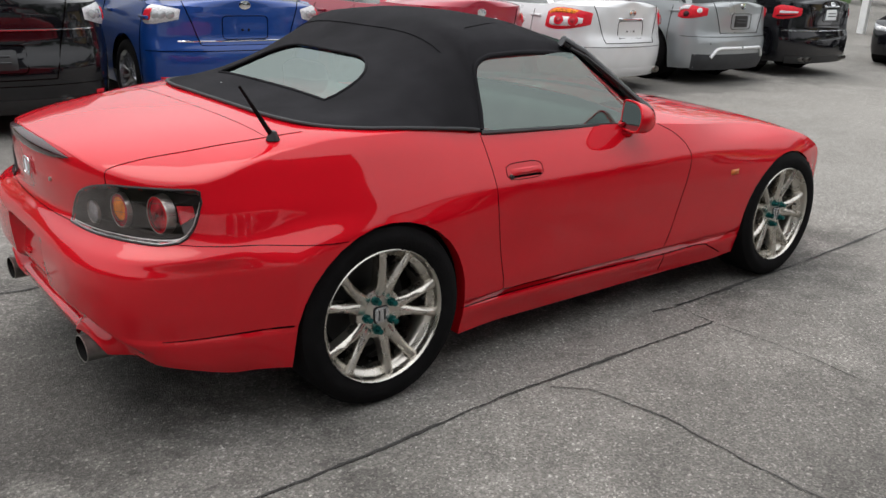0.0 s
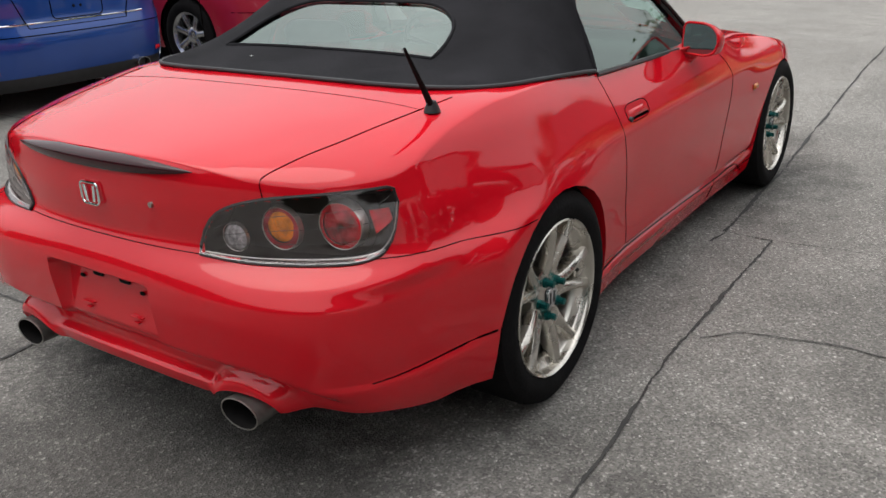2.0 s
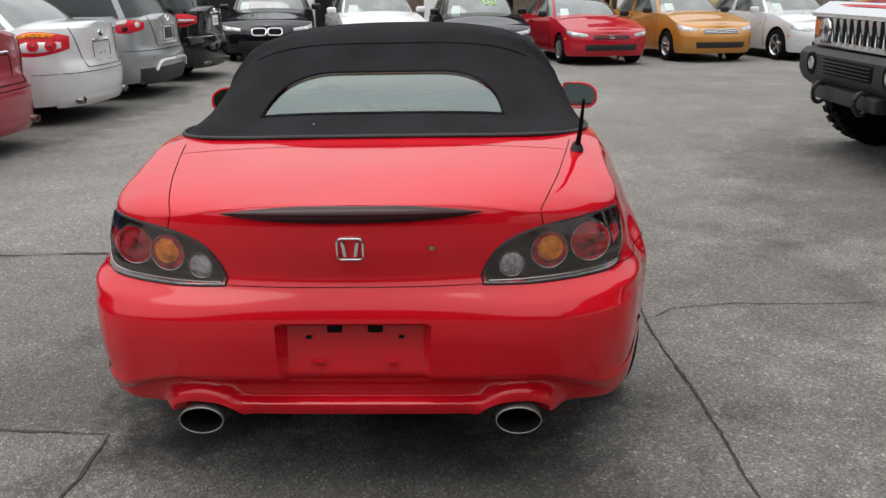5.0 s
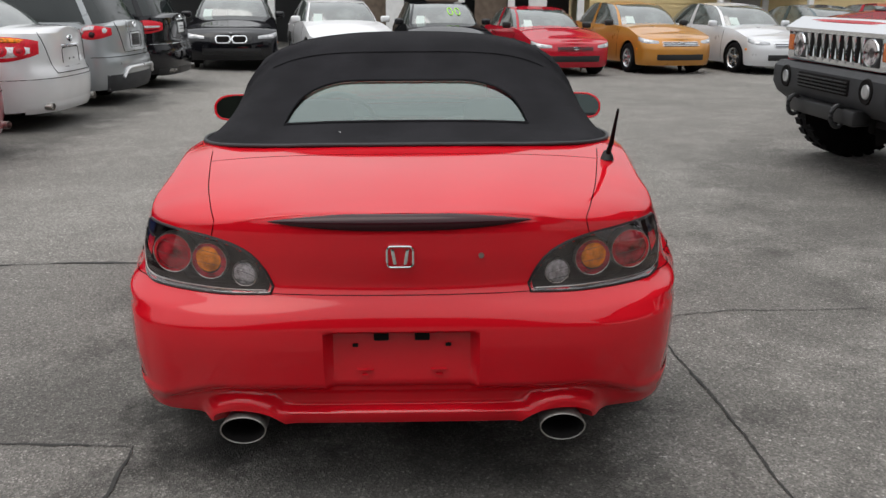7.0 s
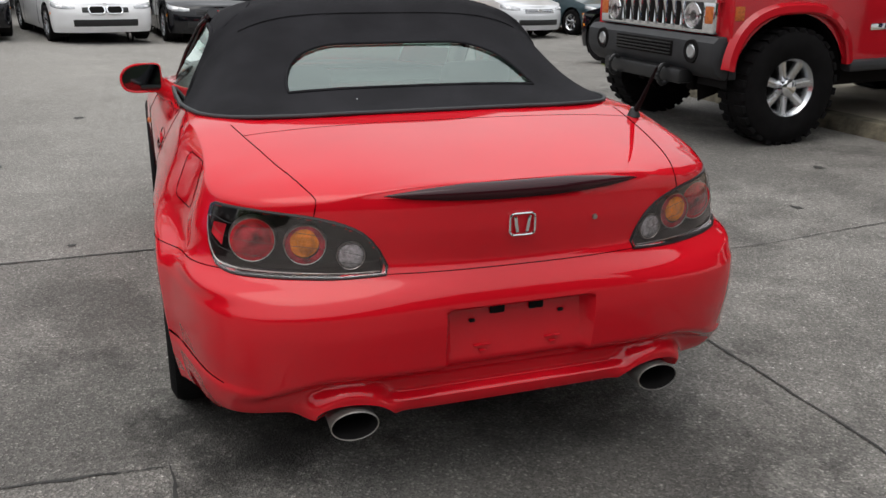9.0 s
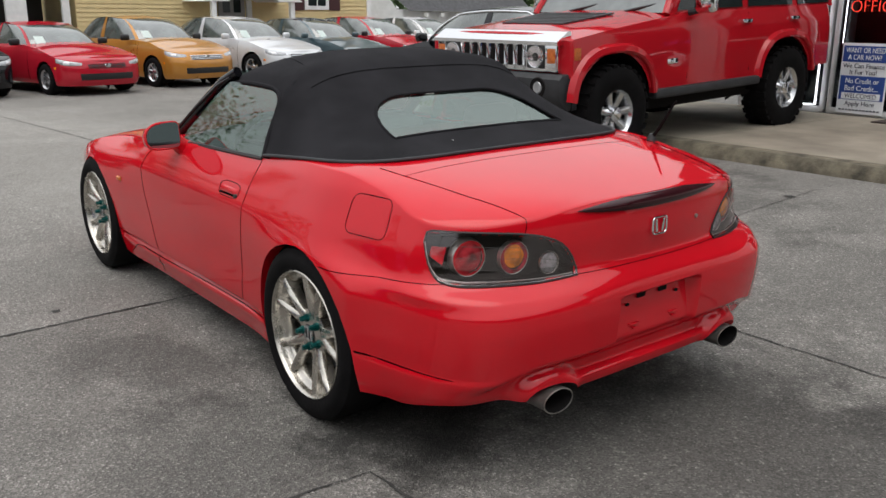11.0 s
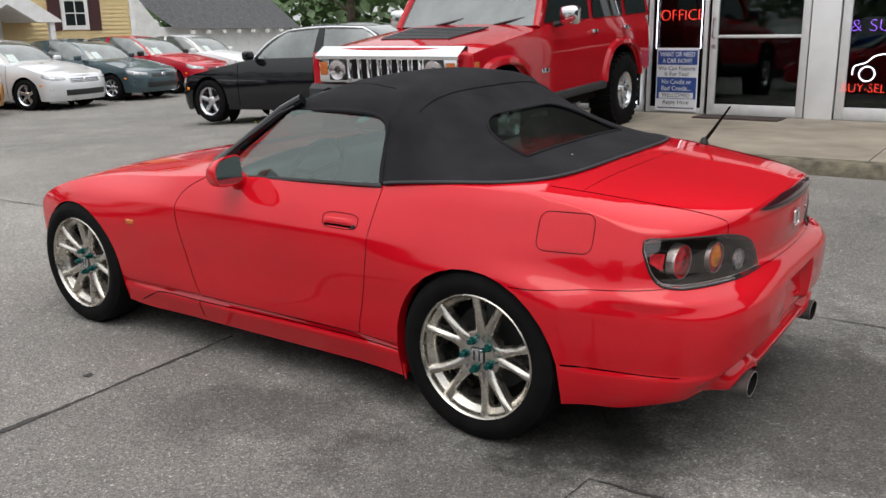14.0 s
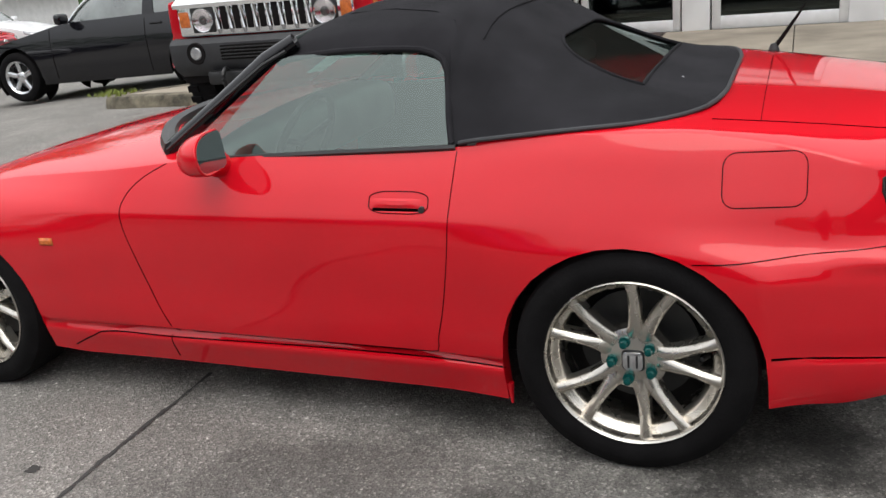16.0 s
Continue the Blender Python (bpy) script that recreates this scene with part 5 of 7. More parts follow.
for i in range(len(kerb_line)):
    x, y = kerb_line[i]
    nx, ny = (0.0, 1.0) if i < 57 else (0.5, 0.86) if i < 58 else (0.97, 0.2) if i < 59 else (0.75, -0.66)
    yy = y
    rowsk.append([Vector((x + o * nx, yy + o * ny, z)) for o, z in ((0.02, ground_z(x, yy) - 0.03), (0.0, KERB - 0.03), (-0.02, KERB - 0.006), (-0.05, KERB), (-0.18, KERB))])
tagged(part("kerb", grid(rowsk, flip=False), CURB_MAT), "mossy worn concrete kerb", "kerb", kind="structure")
for k, (xa, xb) in enumerate(((-12, -9.2), (-9.19, -6.26), (-6.25, -3.3), (-3.29, -0.345), (-0.335, 2.6), (2.61, 4.9), (4.91, 6.55))):
    ya, yb = -4.88 + 0.03 * xa, -4.88 + 0.03 * xb
    slab = bmesh.new()
    f = [slab.verts.new(p) for p in ((xa, ya, KERB - 0.002), (xb, yb, KERB - 0.002), (xb if xb < 6 else 4.95, FACE_Y if xb < 6 else -6.4, KERB + 0.01), (xa, FACE_Y if xb < 6 else -6.4, KERB + 0.01))]
    f2 = [slab.verts.new(v.co - Vector((0, 0, 0.25))) for v in f]
    slab.faces.new(f)
    for i in range(4):
        slab.faces.new((f[i], f2[i], f2[(i + 1) % 4], f[(i + 1) % 4]))
    bmesh.ops.recalc_face_normals(slab, faces=slab.faces)
    tagged(part("pavement", slab, CONCRETE, smooth=False), "tan concrete pavement slab before the office", "pavement", kind="structure")

office = empty("office_building", "white shop front with glass doors and neon signs", "building")
F = FACE_Y


def slab(name, x0, x1, z0, z1, y0, y1, material, parent=office, label="", bevel=0.004):
    return part(name, box(x1 - x0, y1 - y0, z1 - z0, ((x0 + x1) / 2, (y0 + y1) / 2, (z0 + z1) / 2), bevel), material, parent, label)


OFFICE_TOP = 7.6
Z0, ZD = KERB + 0.01, 2.42
for name, a, b, c, d in (("wall_panel", -11, -0.9, Z0, 2.6), ("wall_panel", 0.60, 0.92, Z0, ZD), ("wall_panel", 4.05, 4.2, Z0, 2.6), ("fascia", -0.9, 4.05, ZD + 0.02, 2.6)):
    slab(name, a, b, c, d, F - 0.18, F, PANEL)
slab("upper_cladding", -11, 4.2, 2.604, OFFICE_TOP, F - 0.18, F + 0.03, CLAD, label="dark brown upper cladding")
slab("side_wall", 4.02, 4.2, Z0, OFFICE_TOP, F - 9, F - 0.181, PANEL)
slab("flat_roof", -11.2, 4.4, OFFICE_TOP, OFFICE_TOP + 0.2, F - 9.2, F + 0.25, GREYTRIM)
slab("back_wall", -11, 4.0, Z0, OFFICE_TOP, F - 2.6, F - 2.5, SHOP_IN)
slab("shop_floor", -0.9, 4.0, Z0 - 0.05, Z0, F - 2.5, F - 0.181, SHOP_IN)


def glazed(name, x0, x1, z0, z1, fr, rail=None, label=""):
    d = empty(name, label, "door" if rail else "window", kind="structure")
    for nm, a, b, c, e in (("stile", x0, x0 + fr, z0, z1), ("stile", x1 - fr, x1, z0, z1), ("bottom_rail", x0 + fr, x1 - fr, z0, z0 + fr * 1.5), ("top_rail", x0 + fr, x1 - fr, z1 - fr, z1)):
        part(nm, box(b - a, 0.06, e - c, ((a + b) / 2, F - 0.06, (c + e) / 2), 0.004), ALU, d)
    part("pane", box(x1 - x0 - 2 * fr, 0.01, z1 - z0 - 2.5 * fr, ((x0 + x1) / 2, F - 0.07, (z0 + z1) / 2 + fr * 0.25), 0), SHOP_GLASS, d, smooth=False)
    if rail:
        part("push_bar", box(x1 - x0 - 2 * fr, 0.04, 0.04, ((x0 + x1) / 2, F - 0.05, rail), 0.01), ALU, d)
        part("pull_handle", tube([(x1 - fr / 2, F - 0.03, rail - 0.02), (x1 - fr / 2, F + 0.03, rail), (x1 - fr / 2, F + 0.03, rail + 0.22), (x1 - fr / 2, F - 0.03, rail + 0.24)], 0.012, 8), STEEL, d)
        lk = lathe([(0.0, 0.012), (0.025, 0.01), (0.03, -0.01)], 16, "y")
        bmesh.ops.transform(lk, matrix=Matrix.Translation((x1 - fr / 2, F - 0.028, rail - 0.12)), verts=lk.verts)
        part("lock", lk, STEEL, d)
    return d


glazed("door_1", 0.94, 2.14, Z0, ZD, 0.09, 1.25, "aluminium framed glass office door, shut")
glazed("window_1", 2.18, 2.98, Z0, ZD, 0.05, None, "narrow aluminium framed shop window with signs")
glazed("window_3", -0.9, 0.58, Z0, ZD, 0.10, None, "wide aluminium framed shop window with neon")
glazed("window_2", 3.02, 4.03, Z0, ZD, 0.05, None, "dark aluminium framed shop window with neon border")


# ---- details of the roadster ----
def deck_point(x, y, lift=0.0):
    if x >= hero.x0:
        zt, ye = zt_side(x), hero_wide(x, zt_side(x))
    else:
        a, b = 0.0, 1.0
        for _ in range(30):
            q = (a + b) / 2
            if hero.tail(q, zt_tail(q))[0] < x:
                a = q
            else:
                b = q
        zt, ye = zt_tail(q), hero.tail(q, zt_tail(q))[1]
    s = min(abs(y) / max(ye, 0.01), 1)
    return Vector((x, y, zt + max(0.0, (rear_crown(x) if x < 1 else hood_crown(x)) - zt) * max(0.0, 1 - s ** (3.1 if x < 1 else 2.6)) ** (0.62 if x < 1 else 0.85) + lift))


def smooth_path(pts, k=6):
    """Catmull-Rom through points."""
    ps = [pts[0]] + list(pts) + [pts[-1]]
    out = []
    for a, b, c, d in zip(ps, ps[1:], ps[2:], ps[3:]):
        for i in range(k):
            t = i / k
            out.append(tuple(0.5 * (2 * q + (r - p) * t + (2 * p - 5 * q + 4 * r - e) * t * t + (3 * q - p - 3 * r + e) * t ** 3) for p, q, r, e in zip(a, b, c, d)))
    return out + [tuple(pts[-1])]


def side_seam(name, pts, s, r=0.0014, closed=False, material=SEAM):
    ps = []
    for x, z in (pts if closed else smooth_path(pts)):
        p = hero.out(hero.u_of_x(x, z), z, 0.0002)
        ps.append(Vector((p.x, s * p.y, p.z)))
    return part(name, tube(ps, r, 6, closed=closed), material, car)


for s in (1, -1):
    side_seam("door_seam", [(0.465, 0.866), (0.470, 0.76), (0.484, 0.60), (0.514, 0.44), (0.540, 0.34), (0.546, 0.305), (0.585, 0.290), (0.9, 0.283), (1.3, 0.276), (1.49, 0.272)], s)
    side_seam("door_seam", [(1.49, 0.272), (1.53, 0.38), (1.575, 0.55), (1.60, 0.66), (1.59, 0.73), (1.53, 0.79), (1.44, 0.835)], s)
    side_seam("bumper_seam", [(-0.165, 0.611), (-0.28, 0.616), (-0.37, 0.622), (-0.50, 0.634), (-0.66, 0.645)], s)
    side_seam("sill_seam", [(0.345, 0.262), (0.9, 0.262), (1.5, 0.256), (1.78, 0.256), (1.86, 0.232), (1.96, 0.185)], s, 0.0024)
    side_seam("sill_joint", [(1.515, 0.26), (1.52, 0.215), (1.52, 0.175)], s, 0.002)
    lq = hero.u_of_y(0.505, 0.80)
    lip = hero.at(lq, zt_tail(lq))
    lt = (lq - LAMP_A) / (LAMP_B - LAMP_A)
    drop = [hero.out(lq, lamp_hi(lt) + (zt_tail(lq) - lamp_hi(lt)) * i / 6, 0.0005) for i in range(7)]
    line = [Vector((p.x, s * p.y, p.z)) for p in drop] + [Vector((x, s * y, deck_point(x, y).z + 0.0005)) for x, y in smooth_path([(lip.x + 0.006, lip.y - 0.001), (-0.7, 0.522), (-0.55, 0.562), (-0.40, 0.593), (-0.305, 0.612), (-0.19, 0.632)])]
    part("trunk_seam", tube(line, 0.0013, 6), SEAM, car)
    # handle
    u0, u1 = hero.u_of_x(0.535, 0.73), hero.u_of_x(0.715, 0.73)
    side_seam("handle_outline", [(0.535 + 0.0 + 0.18 * a, 0.710 + 0.056 * b) for a, b in rounded(1, 1, 0.32, 6, 0.5, 0.5)], s, 0.0015, True)
    patch(hero, car, "door_handle", RED, u0 + 0.006, u1 - 0.002, lambda t: 0.725, lambda t: 0.748, 0.006, sides=(s,))
    # flat dark strip on the skin, painted as the shade of the handle's recess
    patch(hero, car, "handle_recess_shade", SEAM, u0 + 0.004, u1 - 0.004, lambda t: 0.716, lambda t: 0.724, 0.0015, sides=(s,))
    lk = lathe([(0.0, 0.004), (0.009, 0.003), (0.010, -0.006)], 12)
    p = hero.out(hero.u_of_x(0.552, 0.720), 0.720, 0.003)
    bmesh.ops.transform(lk, matrix=pose(p.x, s * p.y, p.z, 0, 0, 0 if s > 0 else 180), verts=lk.verts)
    part("door_lock", lk, DISC, car)
    patch(hero, car, "side_marker", MARKER, hero.u_of_x(1.905, 0.6), hero.u_of_x(1.965, 0.6), lambda t: 0.574, lambda t: 0.600, 0.010, "small amber side marker", sides=(s,))
    # mirror: flat at the door's side, round outside
    MX, MY, MZ = 1.190, (0.866 if s > 0 else 0.826), 0.892
    turn = Matrix.Translation((MX, s * MY, 0)) @ Matrix.Rotation(radians(10 if s > 0 else -23), 4, "Z") @ Matrix.Translation((0, 0, MZ)) @ Matrix.Rotation(radians(4.5), 4, "Y") @ Matrix.Translation((-MX, -s * MY, -MZ))
    shape = []
    for i in range(40):
        c, e = math.cos(2 * math.pi * i / 40), math.sin(2 * math.pi * i / 40)
        n = 2.05 if c > 0 and e > 0 else 2.9 if c > 0 else 7.0
        shape.append((math.copysign(abs(c) ** (2 / n), c), math.copysign(abs(e) ** (2 / n), e)))
    rws = []
    for i in range(9):
        t = i / 8
        k = max(0.02, (1 - t ** 2.4)) ** 0.55
        rws.append([turn @ Vector((MX + 0.105 * t, s * (MY - 0.02 * t + 0.086 * k * a), MZ - 0.008 * t + 0.061 * k * b)) for a, b in shape])
    mir = part("wing_mirror", clean(grid([r + r[:1] for r in rws], flip=s > 0)), RED, car)
    part("mirror_rim", tube([turn @ Vector((MX - 0.001, s * (MY + 0.082 * a), MZ + 0.0575 * b)) for a, b in shape], 0.0055, 6, closed=True), RED, mir)
    part("mirror_glass", prism([(s * 0.080 * a, 0.056 * b) for a, b in (shape if s > 0 else shape[::-1])], 0.003, turn @ Matrix.Translation((MX - 0.001, s * MY, MZ)) @ Matrix.Rotation(radians(-5 if s > 0 else 0), 4, "Z") @ Matrix(((0, 0, -1, 0), (1, 0, 0, 0), (0, 1, 0, 0), (0, 0, 0, 1)))), MIRROR, mir)
    part("mirror_stalk", tube([(1.24, s * 0.735, 0.812), (1.235, s * 0.765, 0.832), (1.225, s * (MY - 0.07), 0.862)], [0.046, 0.040, 0.036], 12), RED, mir)

part("trunk_seam", tube([deck_point(-0.305, 0.612 - 1.224 * i / 20, 0.0) for i in range(21)], 0.0009, 6), SEAM, car)
# half-sunk dark line paints the shade along the bumper's side crease
for s in (1, -1):
    crease = [hero.out(hero.u_of_x(-0.352 - 0.37 * i / 24, 0.366), 0.366 - 0.006 * i / 24, -0.0002) for i in range(25)]
    part("bumper_crease_shade", tube([Vector((p.x, s * p.y, p.z)) for p in crease], [0.0034 - 0.0016 * i / 24 for i in range(25)], 6), SEAM, car)
band(hero, car, "trunk_shut_line", SEAM, hero.u_of_y(0.345, 0.647), 0.6455, 0.6475, 0.0012, nose=False)
part("fuel_door_seam", tube([Vector(hero.out(hero.u_of_x(-0.322 + a, 0.796 + b), 0.796 + b, 0.0002)) for a, b in rounded(0.19, 0.125, 0.032, 6)], 0.0013, 6, closed=True), SEAM, car)
fd = bmesh.new()
rws = []
for i in range(7):
    rws.append([hero.out(hero.u_of_x(-0.41 + 0.176 * i / 6, 0.745 + 0.10 * j / 5), 0.742 + 0.108 * j / 5, 0.0012) for j in range(6)])
part("fuel_door", grid(rws, bm=fd, flip=True), RED, car)


def flat_lens(name, c, tilt, r, material, parent, s, hole=0.0):
    """A shallow round lens that looks backwards and a little outwards."""
    ca, sa = math.cos(radians(tilt)), math.sin(radians(tilt))
    g = []
    for i in range(6):
        k = hole + (1 - hole) * i / 5
        bulge = 0.006 * (1 - k * k)
        row = []
        for j in range(33):
            a = 2 * math.pi * j / 32
            w = r * k * math.cos(a)
            row.append(Vector((c[0] + w * sa - bulge * ca, s * (c[1] + w * ca + bulge * sa), c[2] + r * k * math.sin(a))))
        g.append(row)
    return part(name, clean(grid(g, flip=s < 0)), material, parent)


def lamp_depth(m):
    """The housing: a narrow dark rim, then a well."""
    return 0.0015 - 0.098 * sstep(0.003, 0.0105, m)


def lamp_marks(length, n):
    """Steps along a lamp, close together at both rims."""
    a = [k * min(1.0, length / 0.05) / length for k in (0, 0.004, 0.0075, 0.010, 0.0122, 0.0145, 0.017)]
    return a + [a[-1] + (1 - 2 * a[-1]) * i / n for i in range(1, n)] + [1 - k for k in a[::-1]]


def lamp_out(u, z, d, m=1.0):
    """A point of a lamp: upright above the bumper's shelf, but meeting the skin at its rim."""
    zz = z + (max(z, 0.672) - z) * sstep(0.002, 0.014, m)
    p = hero.out(u, zz, d)
    return Vector((p.x, p.y, p.z + z - zz))


def lamp_sheet(s, depth):
    g = []
    for t in lamp_marks(0.5, 44):
        col = []
        h = lamp_hi(t) - lamp_lo(t)
        for e in lamp_marks(h, 16):
            m = min(0.5 * t, 0.5 * (1 - t), e * h, (1 - e) * h)
            p = lamp_out(LAMP_A + (LAMP_B - LAMP_A) * t, lamp_lo(t) + h * e, depth(m), m)
            col.append(Vector((p.x, s * p.y, p.z)))
        g.append(col)
    return grid(g, flip=s > 0)


for s in (1, -1):
    ua, ub = LAMP_A, LAMP_B
    tl = part("tail_light", lamp_sheet(s, lamp_depth), SMOKE, car, "smoked tail light with round red, amber and clear lamps")
    rp = []
    for t, k in [(i / 24, 0) for i in range(25)] + [(1 - i / 24, 1) for i in range(25)]:
        p = hero.out(ua + (ub - ua) * t, lamp_lo(t) if k == 0 else lamp_hi(t), 0.001)
        rp.append(Vector((p.x, s * p.y, p.z)))
    part("lamp_gasket", tube(rp, 0.0042, 6, closed=True), TRIM, tl)
    rim_line = []
    for i in range(25):
        t = 0.03 + 0.96 * i / 24
        p = lamp_out(ua + (ub - ua) * t, lamp_lo(t) + 0.0075, 0.0062, 0.0075)
        rim_line.append(Vector((p.x, s * p.y, p.z)))
    part("cover_edge", tube(rim_line, 0.0014, 5), CUP, tl, "pale edge of the lamp cover")
    for frac in (0.30, 0.52, 0.74):
        ln = []
        for i in range(21):
            t = 0.10 + 0.84 * i / 20
            p = lamp_out(ua + (ub - ua) * t, lamp_lo(t) + (lamp_hi(t) - lamp_lo(t)) * frac, 0.0082)
            ln.append(Vector((p.x, s * p.y, p.z)))
        part("cover_line", tube(ln, 0.0006, 4), DISC, tl)
    for nm, c, tilt, r, mt, hole in (
            ("reversing_lamp", (-0.789, 0.422, 0.688), 10, 0.032, REVERSE, 0.0), ("lamp_bezel", (-0.790, 0.422, 0.688), 10, 0.034, DISC, 0.93),
            ("indicator_ring", (-0.744, 0.526, 0.712), 9, 0.050, LENS_DEEP, 0.70), ("indicator_lamp", (-0.746, 0.528, 0.717), 9, 0.036, LENS_AMBER, 0.0),
            ("brake_lamp", (-0.674, 0.645, 0.716), 9, 0.046, LENS_DEEP, 0.0), ("brake_ring", (-0.676, 0.645, 0.716), 9, 0.0555, LENS_RED, 0.82)):
        flat_lens(nm, c, tilt, r, mt, tl, s, hole)
    for nm, c, r, deep in (("brake_cup", (-0.676, 0.645, 0.716), 0.0565, 0.027), ("indicator_cup", (-0.745, 0.526, 0.712), 0.051, 0.013), ("reversing_cup", (-0.790, 0.422, 0.688), 0.0345, 0.006)):
        cup = lathe([(r * 0.965, -0.0015), (r, -0.0025), (r * 1.035, deep * 0.4), (r * 1.05, deep)], 40, "x")
        bmesh.ops.transform(cup, matrix=Matrix.Translation((c[0], s * c[1], c[2])) @ pose(0, 0, 0, 0, 0, -9 * s), verts=cup.verts)
        part(nm, cup, CUP, tl, "bright metal cup round the lens")
    patch(hero, tl, "side_reflector", LENS_RED, hero.u_of_x(-0.640, 0.74), hero.u_of_x(-0.602, 0.75), lambda t: 0.698 + 0.026 * t, lambda t: 0.752, -0.006, "red side reflector", (s,))
    part("lamp_cover", lamp_sheet(s, lambda m: 0.0075), LAMP_GLASS, tl, "clear lamp cover").visible_shadow = False
    # exhaust
    ex = bmesh.new()
    lathe([(0.060, 0.10), (0.060, 0.06), (0.064, -0.01), (0.065, -0.015), (0.061, -0.016)], 36, "x", ex)
    bmesh.ops.transform(ex, matrix=Matrix.Translation((-0.852, s * 0.44, 0.262)) @ pose(0, 0, 0, 0, 3, 0) @ Matrix.Diagonal((1, 0.98, 0.62, 1)), verts=ex.verts)
    pipe = part("exhaust_tip", ex, EXHAUST, car, "oval stainless exhaust tip")
    so = lathe([(0.061, -0.0155), (0.058, 0.0), (0.056, 0.085), (0.0, 0.09)], 36, "x")
    bmesh.ops.transform(so, matrix=Matrix.Translation((-0.852, s * 0.44, 0.262)) @ Matrix.Diagonal((1, 0.98, 0.62, 1)), verts=so.verts)
    part("exhaust_bore", so, SOOT_AND_SHADE, pipe)
    part("exhaust_lip", tube([Vector((-0.868, s * 0.44 + 0.0615 * math.cos(a), 0.2613 + 0.0388 * math.sin(a))) for a in (2 * math.pi * k / 32 for k in range(32))], 0.0018, 6, closed=True), STEEL, pipe)

# third brake lamp on the trunk's lip
rws = []
for i in range(33):
    k = 1 - 2 * i / 32
    y = 0.345 * k
    h = 0.0195 * max(0.0, 1 - abs(k) ** 2.4) + 0.0008
    zc = 0.843 - 0.003 * k * k
    rws.append([])
    for j in range(7):
        e = -1 + 2 * j / 6
        p = hero.out(hero.u_of_y(abs(y), 0.84), min(zc + h * e, 0.861), 0.004 + 0.012 * (1 - e * e) * max(0, 1 - abs(k) ** 3))
        rws[-1].append(Vector((p.x - 0.004, math.copysign(p.y, k), p.z)))
part("high_brake_light", grid(rws), LENS_DARKRED, car, "dark red slim brake light on the trunk lip")


def rear_plane(y, z, d=0.003):
    p = hero.out(hero.u_of_y(abs(y), z), z, d)
    return Matrix.Translation((p.x, y, z)) @ Matrix(((0, 0, -1, 0), (-1, 0, 0, 0), (0, 1, 0, 0), (0, 0, 0, 1)))


em = rear_plane(0.0, 0.755)
ring = [em @ Vector((x, y, 0.004)) for x, y in rounded(0.068, 0.056, 0.012, 5)]
badge = part("emblem", tube(ring, 0.0034, 8, closed=True), CHROME, car, "chrome framed emblem")
for sx in (-1, 1):
    part("emblem_bar", prism([(sx * 0.013 - 0.0045, -0.021), (sx * 0.013 + 0.0045, -0.021), (sx * 0.020 + 0.0045, 0.021), (sx * 0.020 - 0.0045, 0.021)], 0.006, em, bevel=0.001), CHROME, badge)
kh = lathe([(0.0, -0.002), (0.004, -0.003), (0.007, -0.002), (0.008, 0.006)], 16, "x")
bmesh.ops.transform(kh, matrix=Matrix.Translation(rear_plane(-0.212, 0.752).translation), verts=kh.verts)
part("trunk_lock", kh, STEEL, car)
for y in (0.055, -0.055):
    part("lamp_slot", prism(rounded(0.040, 0.020, 0.003), 0.004, rear_plane(y, 0.527)), SOOT_AND_SHADE, car)
for y in (0.125, -0.125):
    part("bolt_hole", prism(rounded(0.016, 0.009, 0.004), 0.004, rear_plane(y, 0.505)), SOOT_AND_SHADE, car)
for y in (0.10, -0.10):
    part("plate_clip", box(0.014, 0.046, 0.0045, rear_plane(y, 0.438).translation, 0.001), RED, car)
    part("plate_clip", box(0.014, 0.018, 0.0045, rear_plane(y, 0.424).translation, 0.001), RED, car)
base = deck_point(-0.30, -0.645)
part("antenna_base", lathe([(0.022, 0.0), (0.019, 0.010), (0.011, 0.028), (0.0, 0.032)], 16, "z"), TRIM, car).location = base
part("antenna_mast", tube([base + Vector((0, 0, 0.01)), base + Vector((-0.035, -0.004, 0.06)), base + Vector((-0.108, -0.004, 0.172))], [0.009, 0.0075, 0.004], 8), RUBBER, car)
st = bmesh.new()
tube([(0.345, 0.80, 0.20), (0.342, 0.80, 0.135)], [0.012, 0.004], 6, st)
part("loose_trim", st, RED, car, "loose red strip hanging behind the sill")


